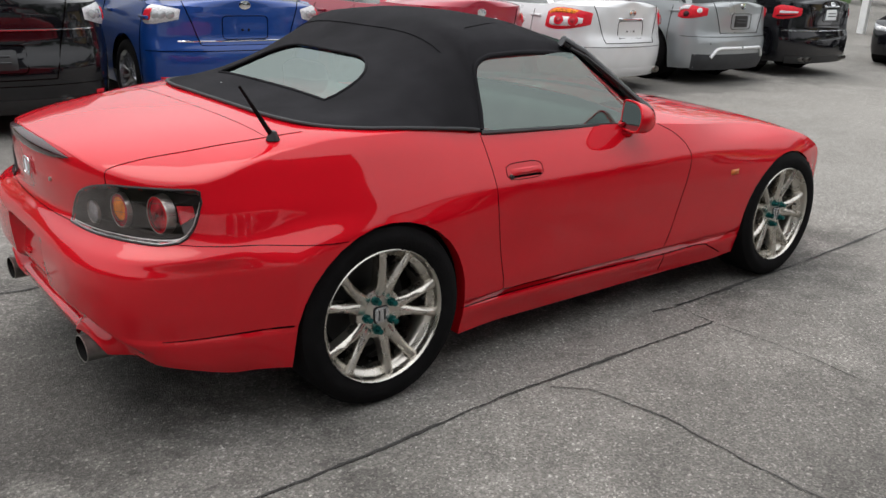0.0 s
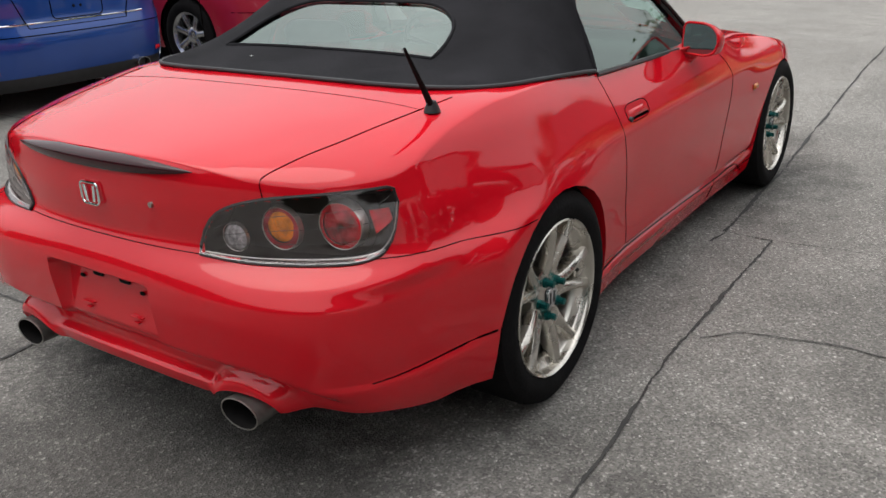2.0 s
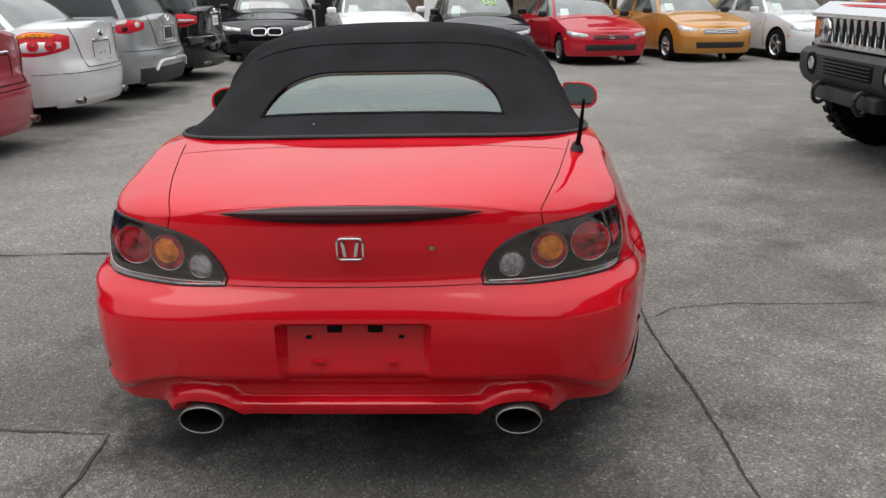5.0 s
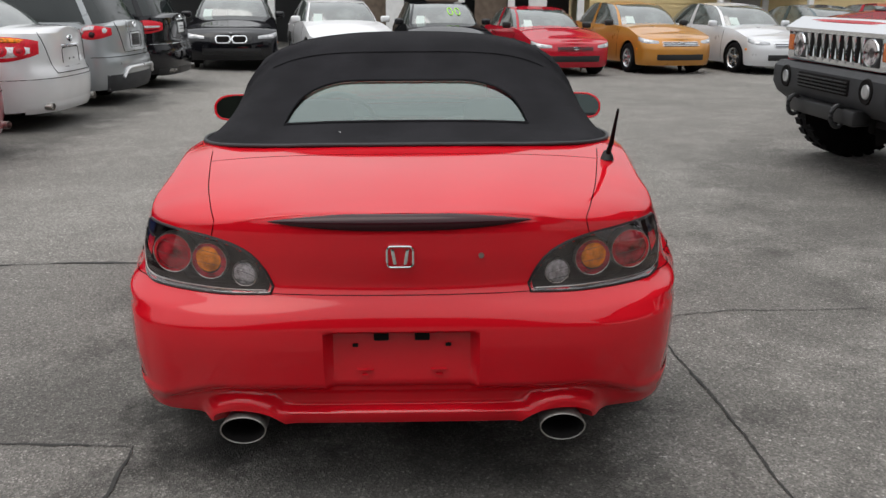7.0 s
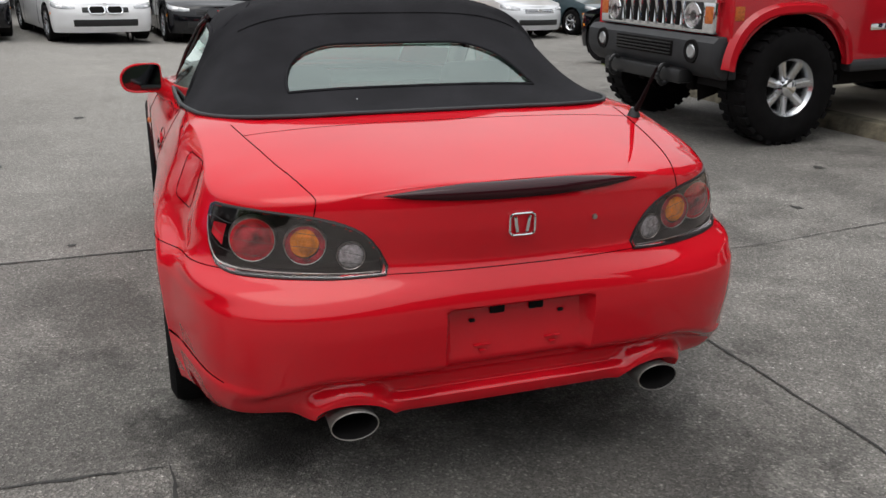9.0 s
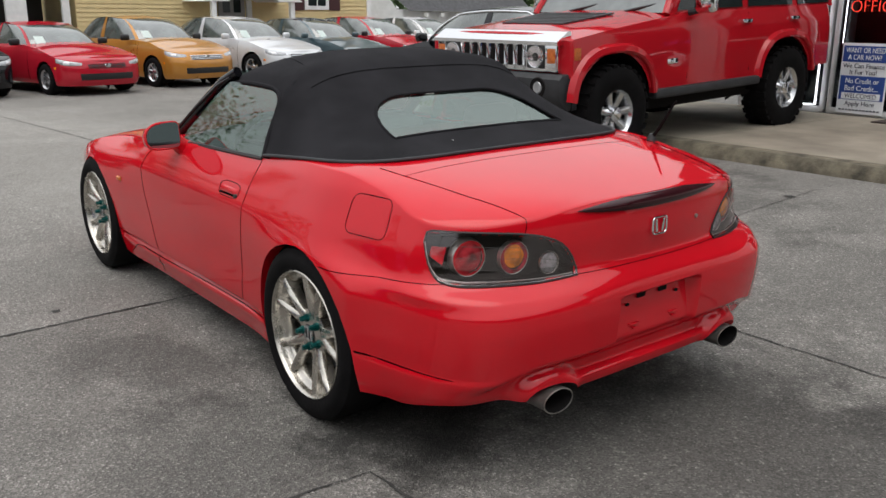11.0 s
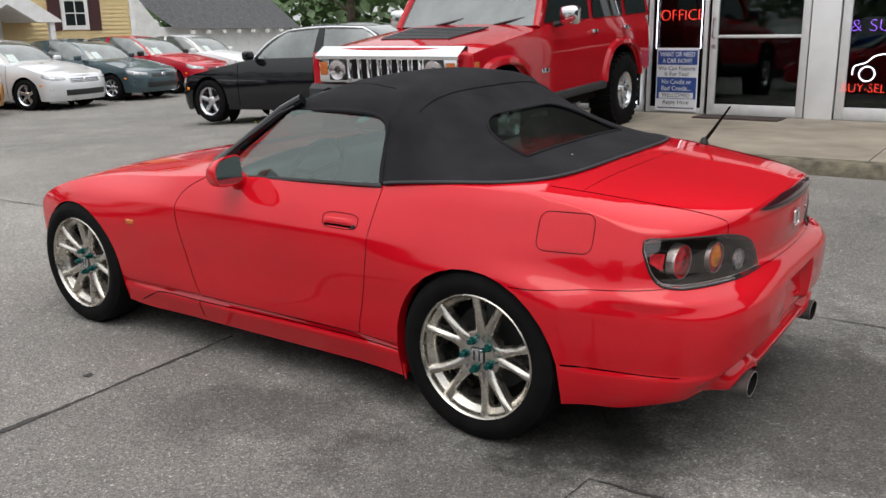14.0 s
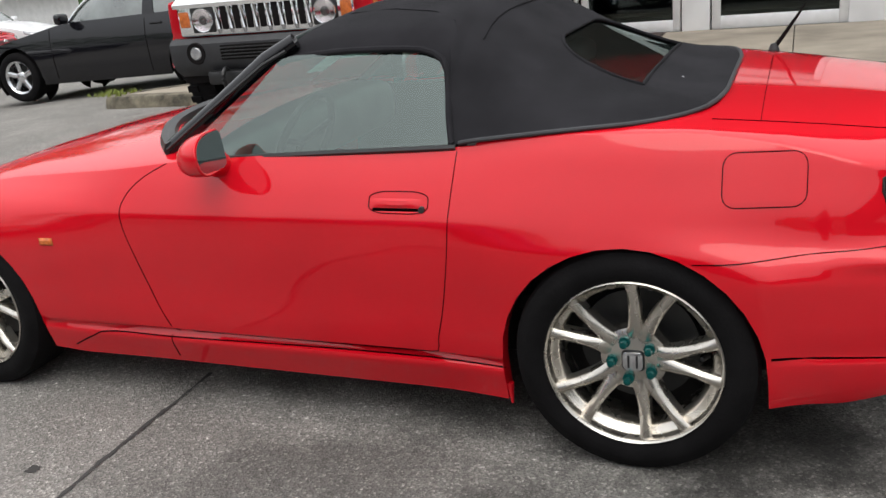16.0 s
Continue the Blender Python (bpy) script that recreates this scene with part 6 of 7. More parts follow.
# ---- the red off-roader on the pavement ----
def offroader():
    ob = empty("offroad_suv", "tall red off-road vehicle with chrome grille, rear wheels on the pavement", "suv", m=pose(3.62, -6.58, 0.235, 0, 2.2, 91.5))
    hw, wb, R = 0.93, 2.842, 0.43
    prof = crv((0.45, hw - 0.03), (0.6, hw), (0.9, hw), (1.1, hw - 0.012), (1.25, hw - 0.05), (1.35, hw - 0.08))
    zt = crv((-0.8, 1.28), (1.7, 1.27), (2.1, 1.24), (3.0, 1.15), (3.4, 1.10))
    sh = Shell(-0.62, 3.383, 5, 5, lambda z: -1.12, crv((0.4, 3.392), (0.8, 3.398), (1.05, 3.395), (1.15, 3.388)), lambda x, z: prof(z), lambda q: 0.62, lambda x: 0.60, lambda q: 0.78, lambda q: 1.28, zt, lambda q: 1.09, [(0, 0.44, 0.53), (wb, 0.44, 0.53)])
    cs = sh.columns(14, 0.15, 10)
    rs = sh.rows(cs, 16)
    bm = grid(rs, flip=True)
    mirrored(bm)
    grid([[Vector((q[-1].x, q[-1].y * k, q[-1].z + 0.05 * (1 - abs(k) ** 4))) for k in (1 - i / 6 for i in range(13))] for q in rs], bm=bm)
    part("body", clean(bm), TRUCK_RED, ob)
    part("underside", box(4.0, 1.60, 0.34, (1.2, 0, 0.55), 0.05), SOOT_AND_SHADE, ob)
    for y in (0.35, -0.35):
        part("frame_rail", box(4.2, 0.1, 0.12, (1.2, y, 0.42), 0.02), SOOT_AND_SHADE, ob)
    for xc in (0, wb):
        part("axle", tube([(xc, -0.75, 0.42), (xc, 0.75, 0.42)], 0.06, 10), SOOT_AND_SHADE, ob)
        for s in (1, -1):
            ln = lathe([(0.535, -0.03), (0.535, -0.38), (0.05, -0.38)], 24)
            bmesh.ops.transform(ln, matrix=pose(xc, s * hw, 0.44, 0, 0, 0 if s > 0 else 180), verts=ln.verts)
            bmesh.ops.delete(ln, geom=[f for f in ln.faces if f.calc_center_median().z < 0.4], context="FACES")
            part("arch_liner", ln, SOOT_AND_SHADE, ob)
            wheel(ob, xc, s * 0.83, 0.425, R, 0.29, 0.215, 7, "plain", s, blocky=True)
            fl = []
            for i in range(25):
                a = math.pi * (0.05 + 0.90 * i / 24)
                ca, sa = math.copysign(abs(math.cos(a)) ** 0.75, math.cos(a)), math.sin(a) ** 0.75
                fl.append([Vector((xc + r * ca, s * y, 0.44 + r * sa * (1.0 if r < 0.6 else 0.98))) for r, y in ((0.525, hw - 0.02), (0.525, hw + 0.035), (0.54, hw + 0.048), (0.585, hw + 0.036), (0.62, hw - 0.01))])
            part("fender_flare", grid(fl, flip=s > 0), TRUCK_RED, ob)
    for s in (1, -1):
        part("rocker_step", box(1.75, 0.12, 0.09, (1.42, s * (hw - 0.01), 0.555), 0.03), GREYTRIM, ob)
    # cabin: flat glass between upright pillars
    zb, zr = 1.26, 1.86
    foot, head = ((-1.06, 2.02), (-1.0, 1.62))
    hb, ht = 0.845, 0.745

    def P(x, t, s):
        return Vector((x, s * (hb + (ht - hb) * t), zb + (zr - zb) * t))
    for s in (1, -1):
        for xa, xb, tb in ((-0.98, -0.30, -0.28), (-0.20, 0.66, 0.62), (0.76, 1.86, 1.50)):
            xa2 = xa + 0.03 if xa < -0.5 else xa
            bm = bmesh.new()
            bm.faces.new([bm.verts.new(v) for v in (P(xa, 0.06, s), P(xb, 0.06, s), P(tb, 0.9, s), P(xa2, 0.9, s))])
            part("side_glass", bm, DARKGLASS, ob, smooth=False)
        bm = bmesh.new()
        out = [P(foot[0], 0, s), P(foot[1], 0, s), P(head[1], 1, s), P(head[0], 1, s)]
        bm.faces.new([bm.verts.new(v - Vector((0, s * 0.012, 0))) for v in out])
        part("cabin_side", bm, TRUCK_RED, ob, smooth=False)
        part("windscreen_pillar", tube([P(foot[1] + 0.02, 0, s), P(head[1] + 0.02, 1, s)], 0.04, 8), TRUCK_RED, ob)
        part("roof_rail", tube([(-0.7, s * 0.66, 1.93), (0.3, s * 0.68, 1.955), (1.3, s * 0.67, 1.94)], 0.02, 8), TRIM, ob)
        mb = box(0.13, 0.22, 0.19, (0, 0, 0), 0.05, 3)
        bmesh.ops.transform(mb, matrix=pose(1.72, s * 1.06, 1.36), verts=mb.verts)
        part("wing_mirror", mb, CHROME, ob, "chrome wing mirror")
        part("mirror_arm", tube([(1.76, s * 0.9, 1.27), (1.73, s * 1.02, 1.30)], 0.03, 8), TRIM, ob)
        for x in (0.80, -0.12):
            part("door_handle", box(0.16, 0.04, 0.04, (x, s * (hw - 0.005), 1.16), 0.012), CHROME, ob, "chrome door handle")
        for pts in ([(1.78, 1.22), (1.78, 0.66)], [(0.72, 1.24), (0.72, 0.66)], [(-0.16, 1.24), (-0.18, 1.0), (0.4, 0.75), (0.42, 0.66)]):
            part("door_seam", tube([Vector((x, s * (prof(z) + 0.001), z)) for x, z in pts], 0.004, 5), SEAM, ob)
        part("side_badge", box(0.16, 0.012, 0.05, (2.02, s * (hw + 0.002), 0.84), 0.004), CHROME, ob)
        part("amber_marker", box(0.08, 0.02, 0.10, (3.335, s * (hw - 0.005), 0.98), 0.006), MARKER, ob)
    bm = bmesh.new()
    bm.faces.new([bm.verts.new(v + Vector((0.012, 0, 0))) for v in (P(foot[1], 0.03, 0.96), P(foot[1], 0.03, -0.96), P(head[1] + 0.03, 0.94, -0.96), P(head[1] + 0.03, 0.94, 0.96))])
    ws2 = part("windscreen", bm, CARGLASS, ob, smooth=False)
    part("sticker", box(0.004, 0.14, 0.08, (1.86, 0.5, 1.55), 0), PAPER, ws2)
    bm = bmesh.new()
    bm.faces.new([bm.verts.new(v) for v in (P(foot[0], 0, -1), P(foot[0], 0, 1), P(head[0], 1, 1), P(head[0], 1, -1))])
    part("tail_wall", bm, TRUCK_RED, ob, smooth=False)
    part("roof", box(2.70, 1.52, 0.10, (0.32, 0, 1.885), 0.045, 3), TRUCK_RED, ob)
    for s in (0.36, -0.36):
        part("wiper", tube([(2.05, s, 1.29), (1.96, s + 0.35, 1.36)], 0.012, 6), TRIM, ob)
    # hood, vent, grille
    vent = prism([(-0.30, -0.46), (0.34, -0.40), (0.34, 0.40), (-0.30, 0.46)], 0.012, pose(2.62, 0, 1.240, 0, 6.5, 0))
    hv = part("hood_vent", vent, GREYTRIM, ob, "dark slatted hood vent", smooth=False)
    for k in range(7):
        part("vent_slat", box(0.02, 0.80, 0.012, (2.38 + 0.085 * k, 0, 1.279 - 0.0098 * k), 0.003), TRIM, hv)
    g = part("grille", box(0.07, 1.60, 0.26, (3.420, 0, 0.955), 0.02), CHROME, ob, "chrome grille with upright slots")
    part("grille_brow", prism([(3.470, 1.055), (3.475, 1.085), (3.340, 1.165), (3.300, 1.165), (3.300, 1.055)], 1.64, Matrix(((1, 0, 0, 0), (0, 0, 1, -0.82), (0, 1, 0, 0), (0, 0, 0, 1)))), CHROME, ob, smooth=False)
    for k in range(7):
        part("grille_slot", box(0.02, 0.060, 0.19, (3.452, (k - 3) * 0.118, 0.965), 0.009), SOOT_AND_SHADE, g)
    for k in range(8):
        part("grille_post", tube([(3.440, (k - 3.5) * 0.118, 0.85), (3.456, (k - 3.5) * 0.118, 0.88), (3.456, (k - 3.5) * 0.118, 1.05)], 0.021, 8), CHROME, g)
    for s in (1, -1):
        hl = part("headlight_box", box(0.03, 0.22, 0.20, (3.448, s * 0.555, 0.955), 0.01), TRIM, ob)
        l2 = lathe([(0.0, 0.03), (0.05, 0.026), (0.085, 0.012), (0.098, -0.01)], 24, "x")
        bmesh.ops.transform(l2, matrix=Matrix.Translation((3.462, s * 0.555, 0.955)), verts=l2.verts)
        part("headlight", l2, LAMP_GLASS, hl, "clear round headlight glass")
        bowl = lathe([(0.0, 0.003), (0.03, 0.004), (0.07, 0.010), (0.094, 0.016), (0.100, 0.0)], 24, "x")
        bmesh.ops.transform(bowl, matrix=Matrix.Translation((3.458, s * 0.555, 0.955)), verts=bowl.verts)
        part("reflector_bowl", bowl, CHROME, hl)
        part("turn_signal", box(0.04, 0.10, 0.13, (3.440, s * 0.735, 0.965), 0.012), MARKER, ob)
    bp = prism([(3.280, 0.815), (3.470, 0.815), (3.515, 0.775), (3.520, 0.64), (3.480, 0.56), (3.400, 0.50), (3.280, 0.50)], 1.78, Matrix(((1, 0, 0, 0), (0, 0, 1, -0.89), (0, 1, 0, 0), (0, 0, 0, 1))), bevel=0.02)
    b2 = part("bumper", bp, GREYTRIM, ob, "dark grey plastic bumper")
    part("lower_grille", box(0.02, 0.80, 0.12, (3.522, 0, 0.70), 0.01), SOOT_AND_SHADE, b2)
    for k in range(4):
        part("lower_slat", box(0.012, 0.78, 0.01, (3.534, 0, 0.66 + 0.026 * k), 0.002), TRIM, b2)
    for s in (1, -1):
        wl = lathe([(0.055, 0.004), (0.085, 0.006), (0.09, -0.01)], 24, "x")
        bmesh.ops.transform(wl, matrix=Matrix.Translation((3.522, s * 0.64, 0.70)), verts=wl.verts)
        part("fog_recess", wl, SOOT_AND_SHADE, b2)
        fo = lathe([(0.0, 0.010), (0.045, 0.008), (0.06, -0.01)], 20, "x")
        bmesh.ops.transform(fo, matrix=Matrix.Translation((3.522, s * 0.64, 0.70)), verts=fo.verts)
        part("fog_lamp", fo, HEADLAMP, b2)
        rg = [Vector((3.560 + 0.05 * math.cos(a), s * 0.36, 0.50 + 0.075 * math.sin(a))) for a in (2 * math.pi * k / 16 for k in range(16))]
        part("tow_hook", tube(rg, 0.018, 8, closed=True), TRIM, b2, "black tow hook")
    part("skid_bar", box(0.14, 1.1, 0.11, (3.480, 0, 0.50), 0.02), TRIM, b2)
    return ob


offroader()


# ---- signs on the office ----
def lettering(text, size, material, parent, m, name="letter", label="", depth=0.002, fit=None):
    cu = bpy.data.curves.new(name, "FONT")
    cu.body, cu.size, cu.extrude, cu.align_x, cu.align_y = text, size, depth, "CENTER", "CENTER"
    if label:
        cu.offset = -0.034 * size
    tmp = new(name, cu)
    bpy.context.view_layer.update()
    me = bpy.data.meshes.new_from_object(tmp.evaluated_get(bpy.context.evaluated_depsgraph_get()))
    bpy.data.objects.remove(tmp)
    if fit:
        xs = [v.co.x for v in me.vertices]
        k = fit / (max(xs) - min(xs))
        for v in me.vertices:
            v.co.x *= k
    whole = bmesh.new()
    whole.from_mesh(me)
    bpy.data.meshes.remove(me)
    # one object a letter
    left, spans = set(whole.faces), []
    while left:
        stack, isle = [left.pop()], []
        while stack:
            f = stack.pop()
            isle.append(f)
            for e in f.edges:
                for g in e.link_faces:
                    if g in left:
                        left.remove(g)
                        stack.append(g)
        xs = [v.co.x for f in isle for v in f.verts]
        spans.append([min(xs), max(xs), isle])
    spans.sort(key=lambda q: q[0])
    glyphs = []
    for lo, hi, isle in spans:
        if glyphs and lo < glyphs[-1][1] - 0.3 * min(hi - lo, glyphs[-1][1] - glyphs[-1][0]):
            glyphs[-1][1] = max(hi, glyphs[-1][1])
            glyphs[-1][2].extend(isle)
        else:
            glyphs.append([lo, hi, list(isle)])
    for lo, hi, isle in glyphs:
        seen, verts, faces = {}, [], []
        for f in isle:
            row = []
            for v in f.verts:
                if v not in seen:
                    seen[v] = len(verts)
                    verts.append(tuple(v.co))
                row.append(seen[v])
            faces.append(row)
        data = bpy.data.meshes.new(name)
        data.from_pydata(verts, [], faces)
        data.materials.append(material)
        ob = new(name, data)
        ob.parent = parent
        ob.matrix_parent_inverse = parent.matrix_world.inverted() if parent else Matrix()
        ob.matrix_basis = m
        if label:
            ob["label"] = label
    whole.free()


def facing(x, z, y=0.0):
    return pose(x, FACE_Y + y, z, 90, 0, 180)


BLUE_INK = mat("blue_ink", (0.02, 0.06, 0.26), 0.5)
WHITE_INK = mat("white_ink", (0.75, 0.77, 0.80), 0.5)
DARK_INK = mat("dark_ink", (0.03, 0.035, 0.06), 0.5)
NEON_RED = mat("red_neon", (0.8, 0.05, 0.03), 0.4, emit=(1.0, 0.05, 0.03), power=1.6)
NEON_WHITE = mat("white_neon", (0.8, 0.8, 0.85), 0.4, emit=(0.9, 0.92, 1.0), power=2.2)
NEON_PURPLE = mat("purple_neon", (0.3, 0.1, 0.7), 0.4, emit=(0.30, 0.12, 1.0), power=1.1)
NEON_GREEN = mat("green_neon", (0.05, 0.5, 0.25), 0.4, emit=(0.05, 0.75, 0.35), power=1.5)
sgn = empty("finance_sign", "blue and white car finance sign in the shop window", "sign")
SX, SZ, SW, SHT = 2.545, 0.70, 0.565, 0.82
part("board", box(SW, 0.012, SHT, (SX, FACE_Y + 0.01, SZ), 0.002), WHITE_INK, sgn, smooth=False)
part("blue_field", box(SW - 0.03, 0.006, 0.185, (SX, FACE_Y + 0.018, SZ + 0.285), 0), BLUE_INK, sgn, smooth=False)
part("blue_field", box(SW - 0.03, 0.006, 0.28, (SX, FACE_Y + 0.018, SZ - 0.110), 0), BLUE_INK, sgn, smooth=False)
part("white_field", box(SW - 0.10, 0.004, 0.075, (SX, FACE_Y + 0.022, SZ - 0.205), 0), WHITE_INK, sgn, smooth=False)
for txt, z, size, ink, wd in (("WANT OR NEED", 0.325, 0.085, WHITE_INK, 0.47), ("A CAR NOW?", 0.243, 0.085, WHITE_INK, 0.40), ("We Can Finance", 0.145, 0.075, DARK_INK, 0.50), ("It For You!", 0.072, 0.075, DARK_INK, 0.32), ("No Credit or", -0.030, 0.085, WHITE_INK, 0.40), ("Bad Credit...", -0.115, 0.085, WHITE_INK, 0.40), ("WELCOMED", -0.205, 0.075, DARK_INK, 0.38), ("Apply Here", -0.295, 0.075, DARK_INK, 0.36)):
    lettering(txt, size, ink, sgn, facing(SX, SZ + z, 0.0255), fit=wd)
for k in range(12):
    part("small_print", box(0.03, 0.003, 0.018, (SX - 0.23 + 0.042 * k, FACE_Y + 0.019, SZ - 0.37), 0), DARK_INK, sgn, smooth=False)
nb = empty("neon_sign", "red neon office sign in the window", "neon sign", "neon signs")
lettering("OFFICE", 0.20, NEON_RED, nb, facing(2.53, 1.52, -0.03), label="red neon letter", fit=0.56)
nb = empty("neon_sign", "red, white and purple neon sign in the shop window", "neon sign", "neon signs")
lettering("BUY-SELL-TRADE", 0.15, NEON_RED, nb, facing(0.02, 0.64, -0.03), label="red neon letter", fit=1.0)
lettering("& SU", 0.20, NEON_PURPLE, nb, facing(0.26, 1.36, -0.03), label="purple neon letter", fit=0.42)
outline = smooth_path([(0.42, 0.80), (0.40, 0.90), (0.28, 0.94), (0.18, 1.02), (-0.02, 1.04), (-0.16, 0.96), (-0.40, 0.92), (-0.46, 0.82), (-0.42, 0.79)])
part("car_outline", tube([Vector((x, FACE_Y - 0.03, z)) for x, z in outline], 0.0065, 6), NEON_WHITE, nb)
for x in (0.26, -0.26):
    part("wheel_ring", tube([Vector((x + 0.085 * math.cos(a), FACE_Y - 0.03, 0.81 + 0.085 * math.sin(a))) for a in (2 * math.pi * k / 20 for k in range(20))], 0.0065, 6, closed=True), NEON_WHITE, nb)
nb = empty("neon_border", "white neon tube bordering the shop window", "neon tube", "neon tubes")
part("tube", tube([(3.10, FACE_Y + 0.02, 2.36), (3.10, FACE_Y + 0.02, 0.36), (3.3, FACE_Y + 0.02, 0.35)], 0.012, 8), NEON_WHITE, nb)
for x in (2.86, 2.26):
    nb = empty("neon_border", "thin white neon tube beside the office window", "neon tube", "neon tubes")
    part("tube", tube([(x, FACE_Y - 0.025, 2.33), (x, FACE_Y - 0.025, 1.10)], 0.006, 8), NEON_WHITE, nb)
nb = empty("neon_sign", "green and red neon sign behind the window", "neon sign", "neon signs")
lettering("R", 0.26, NEON_GREEN, nb, facing(3.28, 1.58, -0.03), label="green neon letter")
lettering("1", 0.2, NEON_RED, nb, facing(3.30, 1.32, -0.03), label="red neon figure")
tagged(part("door_mat", box(1.05, 0.42, 0.015, (1.62, FACE_Y + 0.30, KERB + 0.018), 0.005), mat("mat_bristle", (0.05, 0.035, 0.03), 0.95, vary=0.4, scale=12, bump=0.6, bscale=300)), "dark brown bristle door mat on the pavement", "door mat")


# ---- houses beyond the lot ----
SIDING = mat("yellow_siding", (0.66, 0.52, 0.27), 0.7, vary=0.06, scale=4)
WHITE_WOOD = mat("white_woodwork", (0.80, 0.80, 0.79), 0.6, vary=0.08, scale=5)
ROOF = mat("dark_shingles", (0.075, 0.075, 0.08), 0.9, vary=0.3, scale=9, bump=0.5, bscale=30)
SHUTTER = mat("maroon_shutter", (0.05, 0.012, 0.014), 0.6)
HX, GZ = 22.0, -0.15
house = empty("yellow_house", "yellow clapboard house with white trim and maroon shutters", "house")


def hb(name, x0, x1, y0, y1, z0, z1, material, parent, label="", bevel=0.0):
    return part(name, box(x1 - x0, y1 - y0, z1 - z0, ((x0 + x1) / 2, (y0 + y1) / 2, (z0 + z1) / 2), bevel), material, parent, label, smooth=False)


hb("wall_core", HX + 0.02, HX + 8, -13.8, -4.6, GZ - 0.3, 4.0, SIDING, house)
k = 0
z = GZ
while z < 4.0:
    for ya, yb in ((-13.72, -12.33), (-11.35, -9.60), (-8.38, -4.6)) if 1.0 < z < 2.5 or z < 2.0 and k >= 0 else ((-13.72, -4.6),):
        bm = bmesh.new()
        vs = [bm.verts.new(p) for p in ((HX - 0.022, ya, z), (HX - 0.022, yb, z), (HX + 0.0, yb, z + 0.118), (HX + 0.0, ya, z + 0.118), (HX + 0.01, ya, z), (HX + 0.01, yb, z))]
        bm.faces.new((vs[1], vs[0], vs[3], vs[2]))
        bm.faces.new((vs[0], vs[1], vs[5], vs[4]))
        part("clapboard", bm, SIDING, house, smooth=False)
    z += 0.118
hb("corner_board", HX - 0.05, HX + 0.1, -13.86, -13.70, GZ, 4.0, WHITE_WOOD, house)
hb("below_window", HX - 0.012, HX + 0.02, -12.4, -11.3, GZ, 1.45, SIDING, house)
wd = hb("window", HX - 0.04, HX + 0.02, -12.28, -11.42, 1.50, 3.1, WHITE_WOOD, house)
hb("pane", HX - 0.045, HX - 0.03, -12.16, -11.54, 1.62, 2.9, DARKGLASS, wd)
for zz in (1.95, 2.3):
    hb("glazing_bar", HX - 0.055, HX - 0.04, -12.16, -11.54, zz, zz + 0.03, WHITE_WOOD, wd)
hb("glazing_bar", HX - 0.055, HX - 0.04, -11.865, -11.835, 1.62, 2.9, WHITE_WOOD, wd)
for ya in (-12.68, -11.39):
    hb("shutter", HX - 0.05, HX + 0.0, ya, ya + 0.37, 1.48, 3.1, SHUTTER, house)
dr = hb("front_door", HX - 0.03, HX + 0.02, -9.40, -8.58, 0.3, 2.4, mat("grey_door", (0.30, 0.30, 0.29), 0.5), house)
for ya in (-9.27, -8.93):
    hb("panel", HX - 0.045, HX - 0.03, ya, ya + 0.22, 1.4, 2.2, DARKGLASS, dr)
for ya in (-9.62, -8.52):
    hb("door_frame", HX - 0.06, HX + 0.02, ya, ya + 0.16, GZ, 2.55, WHITE_WOOD, house)
pr = bmesh.new()
prism([(-10.5, 1.55), (-9.75, 1.55), (-8.99, 2.0), (-8.2, 1.55), (-7.5, 1.55), (-8.99, 2.5)], 1.6, Matrix(((0, 0, 1, HX - 1.6), (1, 0, 0, 0), (0, 1, 0, 0.15), (0, 0, 0, 1))), pr)
part("porch_gable", pr, WHITE_WOOD, house, smooth=False)
for ya in (-10.25, -7.85):
    hb("porch_post", HX - 1.55, HX - 1.42, ya, ya + 0.13, GZ, 1.75, WHITE_WOOD, house)
rf = bmesh.new()
prism([(HX - 0.5, 3.9), (HX + 8.5, 3.9), (HX + 4.0, 6.4)], 9.9, Matrix(((1, 0, 0, 0), (0, 0, -1, -4.3), (0, 1, 0, 0), (0, 0, 0, 1))), rf)
part("roof", rf, ROOF, house, smooth=False)

porch = empty("garage", "open-fronted garage with white posts and dark openings", "garage")
hb("back_wall", HX + 3, HX + 3.2, -4.5, 9, GZ, 3.4, TRIM, porch)
hb("roof_slab", HX - 0.3, HX + 3.4, -4.5, 9, 3.3, 3.5, ROOF, porch)
for i, ya in enumerate((-4.45, -3.4, -2.5, -1.1, 0.6, 2.4, 4.2, 6.0, 8.6)):
    hb("post", HX, HX + 0.16, ya, ya + (0.5 if i in (1, 4) else 0.18), GZ, 3.3, WHITE_WOOD, porch)
for i, ya in enumerate((-2.3, -0.9, 0.9)):
    hb("timber_panel", HX + 0.3, HX + 0.4, ya, ya + 0.9, GZ, 3.3, mat("weathered_timber", (0.16, 0.12, 0.09), 0.8, vary=0.3, scale=6), porch)

shed = empty("white_cottage", "small white gabled cottage with a long dark shingle roof", "house")
hb("front_wall", 24.0, 30.0, -22.6, -14.6, GZ, 1.55, WHITE_WOOD, shed)
gb = bmesh.new()
prism([(-16.4, 1.2), (-14.2, 1.2), (-14.2, 3.2), (-15.2, 2.6)], 0.2, Matrix(((0, 0, 1, 23.7), (1, 0, 0, 0), (0, 1, 0, 0), (0, 0, 0, 1))), gb)
part("gable_end", gb, WHITE_WOOD, shed, smooth=False)
rb = bmesh.new()
rb.faces.new([rb.verts.new(p) for p in ((23.6, -16.6, 1.50), (23.6, -22.8, 1.45), (27.5, -22.8, 4.2), (27.5, -15.4, 4.2))])
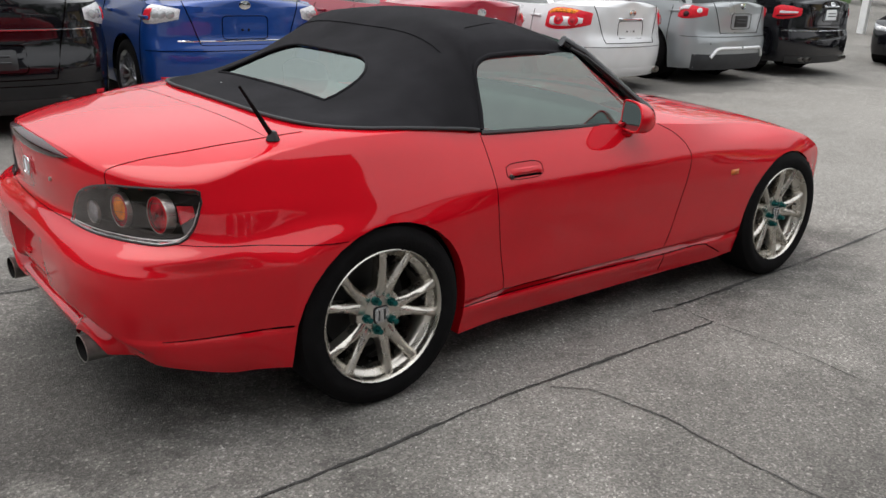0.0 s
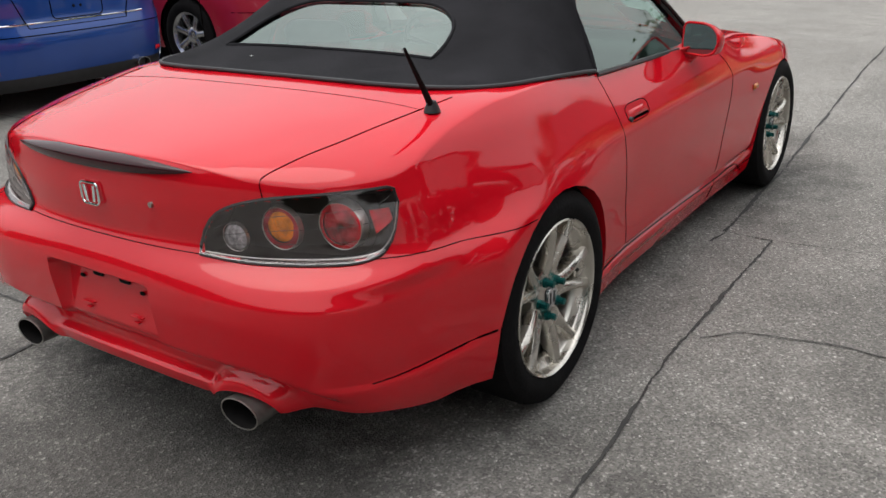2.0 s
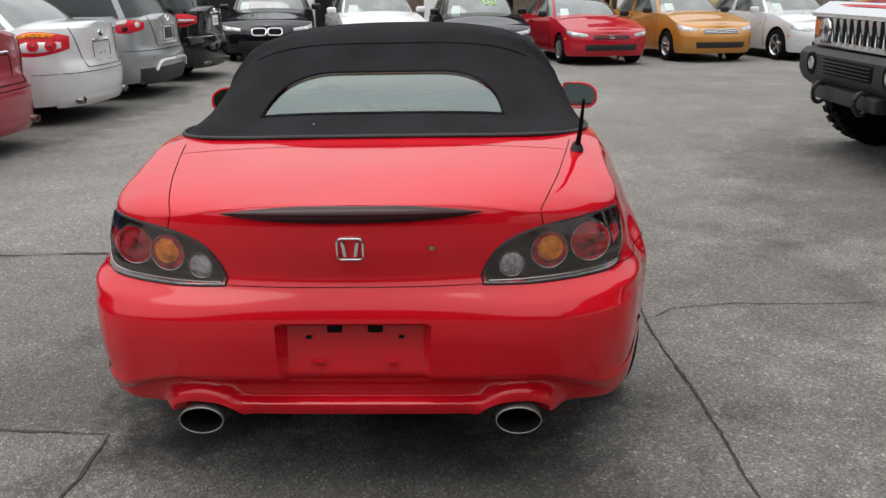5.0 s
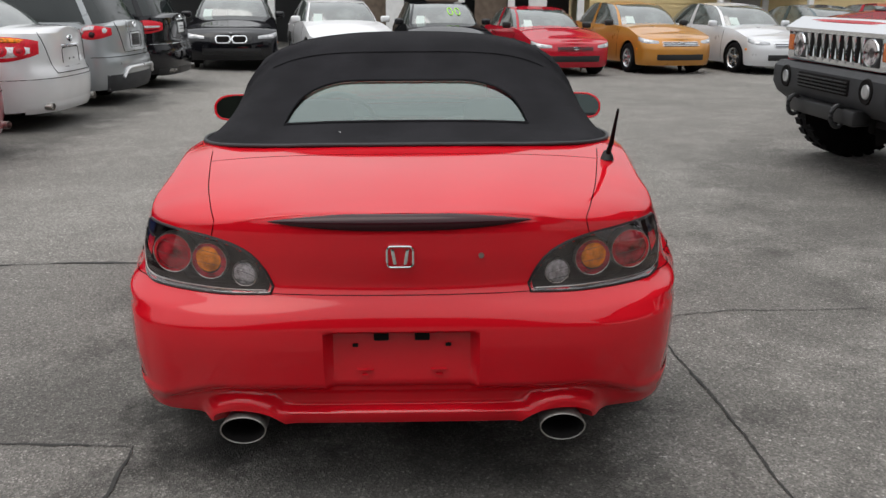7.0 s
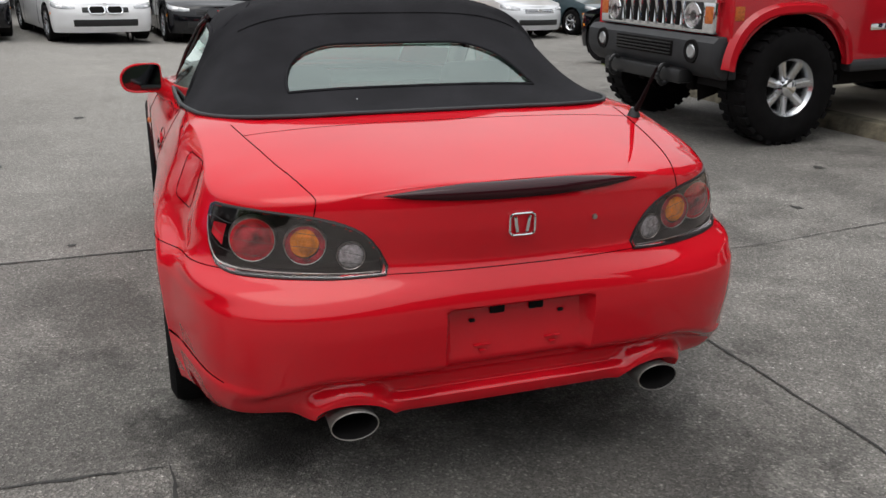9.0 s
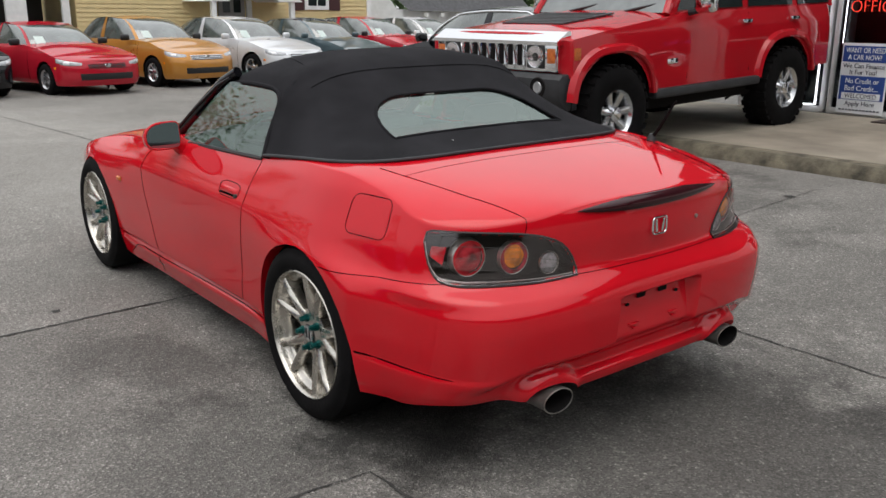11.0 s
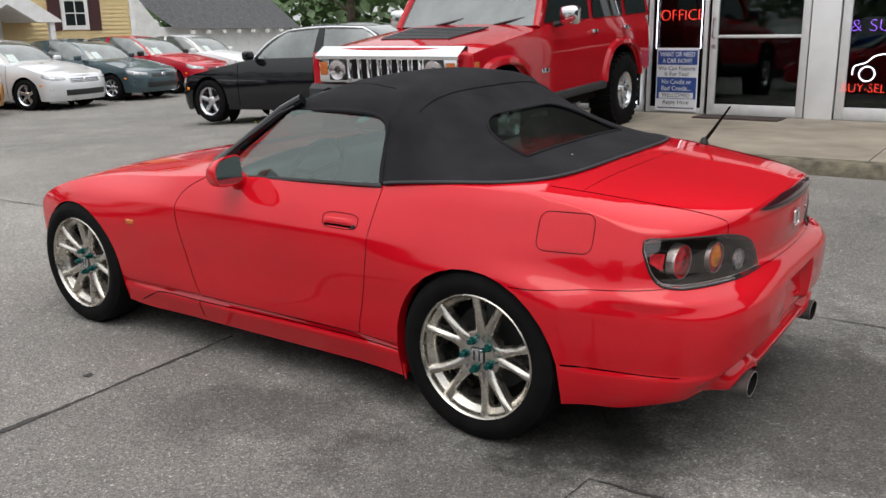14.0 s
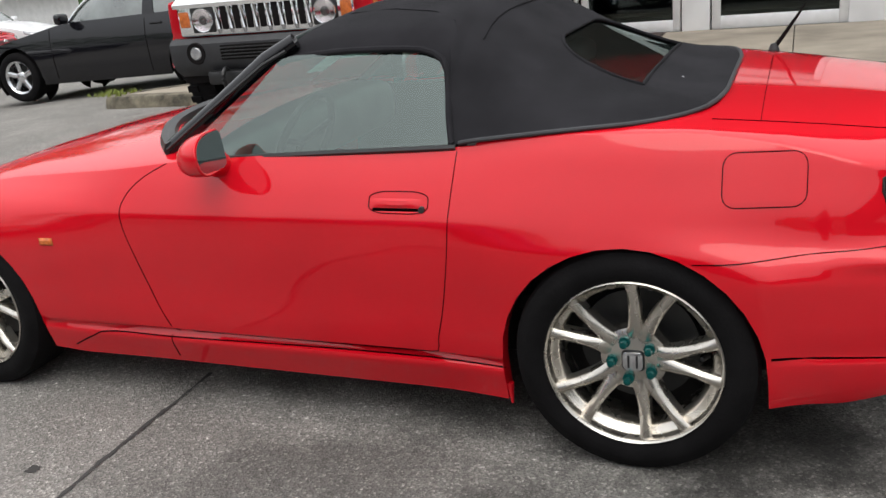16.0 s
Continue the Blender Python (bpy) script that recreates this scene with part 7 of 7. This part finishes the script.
part("roof_slope", rb, ROOF, shed, smooth=False)
for i in range(8):
    hb("rafter_end", 23.5, 23.64, -17.4 - 0.72 * i, -17.3 - 0.72 * i, 1.30, 1.42, WHITE_WOOD, shed)
hb("small_window", 23.95, 24.02, -15.85, -15.35, 0.85, 1.25, DARKGLASS, shed)


# ---- trees ----
LEAF = mat("leaves", (0.055, 0.105, 0.028), 0.6, vary=0.5, scale=1.5)
BARK = mat("bark", (0.09, 0.07, 0.05), 0.9, vary=0.3, scale=6, bump=0.6, bscale=30)


def tree(x, y, h, spread, seed, leaves=7000):
    rnd = random.Random(seed)
    ob = empty("tree", "leafy green tree with a dark trunk behind the houses", "tree", "trees beyond the lot", pose(x, y, -0.2))
    tr = bmesh.new()
    tube([(0, 0, 0), (0.1, 0.05, h * 0.25), (-0.05, 0.1, h * 0.5), (0.1, 0, h * 0.8)], [0.28, 0.22, 0.15, 0.04], 10, tr)
    limbs = []
    for k in range(9):
        a = 2.4 * k
        z0 = h * (0.28 + 0.05 * k)
        e = Vector((spread * 0.75 * math.cos(a), spread * 0.75 * math.sin(a), z0 + h * rnd.uniform(0.12, 0.25)))
        tube([(0, 0, z0), tuple(e * 0.5 + Vector((0, 0, z0 * 0.5 + 0.2))), tuple(e)], [0.10, 0.06, 0.02], 6, tr)
        limbs.append(e)
    part("trunk", tr, BARK, ob)
    cr = bmesh.new()
    clumps = limbs + [Vector((rnd.uniform(-0.6, 0.6) * spread, rnd.uniform(-0.6, 0.6) * spread, h * rnd.uniform(0.5, 0.98))) for _ in range(16)]
    for _ in range(leaves):
        c = rnd.choice(clumps)
        d = Vector((rnd.gauss(0, 1), rnd.gauss(0, 1), rnd.gauss(0, 0.7))) * spread * 0.2
        p = c + d
        u = Vector((rnd.uniform(-1, 1), rnd.uniform(-1, 1), rnd.uniform(-1, 1))).normalized()
        v = u.orthogonal().normalized()
        s = rnd.uniform(0.07, 0.15)
        cr.faces.new([cr.verts.new(q) for q in (p - u * s, p + v * s * 0.5, p + u * s, p - v * s * 0.5)])
    part("crown", cr, LEAF, ob, smooth=False)


for k, (x, y, h, sp) in enumerate(((31, -25, 9, 3.8), (27, -30, 8, 3.5), (33, -20, 10, 4), (20, -33, 8, 3.6), (14, -30, 9, 4), (36, -8, 10, 4.5), (37, 2, 9, 4), (34, 12, 10, 4.5))):
    tree(x, y, h, sp, k)
wood = bmesh.new()
rnd = random.Random(5)
for _ in range(26000):
    a = rnd.uniform(0, 2 * math.pi)
    r = rnd.uniform(48, 58)
    top = 6.5 + 2.5 * math.sin(3 * a) + 1.5 * math.sin(11 * a + 1)
    p = Vector((r * math.cos(a), r * math.sin(a), rnd.random() ** 0.8 * top))
    u = Vector((rnd.uniform(-1, 1), rnd.uniform(-1, 1), rnd.uniform(-1, 1))).normalized()
    v = u.orthogonal().normalized()
    s = rnd.uniform(0.25, 0.6)
    wood.faces.new([wood.verts.new(q) for q in (p - u * s, p + v * s * 0.6, p + u * s, p - v * s * 0.6)])
tagged(part("far_woods", wood, LEAF, smooth=False), "dark green woods round the lot", "woods", kind="stuff")
weeds = bmesh.new()
for _ in range(130):
    x, y = rnd.uniform(6.45, 6.95), -4.56 + rnd.uniform(-0.4, 0.05)
    z = KERB
    a, s = rnd.uniform(0, 6.28), rnd.uniform(0.02, 0.06)
    weeds.faces.new([weeds.verts.new(q) for q in ((x, y, z), (x + 0.01, y + 0.01, z), (x + s * math.cos(a) * 0.6, y + s * math.sin(a) * 0.6, z + s))])
tagged(part("weeds", weeds, mat("weeds", (0.16, 0.20, 0.03), 0.7), smooth=False), "yellow-green weeds at the kerb's end", "weeds", kind="stuff")

# a plain dark wall, unseen, added behind the walk to block light from the west
BLOCKER = mat("dark_blocker", (0.030, 0.036, 0.024), 0.9, vary=0.4, scale=0.8)
tagged(part("west_light_blocker", box(0.6, 110, 8.5, (-22, 5, 4.2), 0.02), BLOCKER, smooth=False), "unseen dark wall added to block light from the west", "wall", kind="structure")
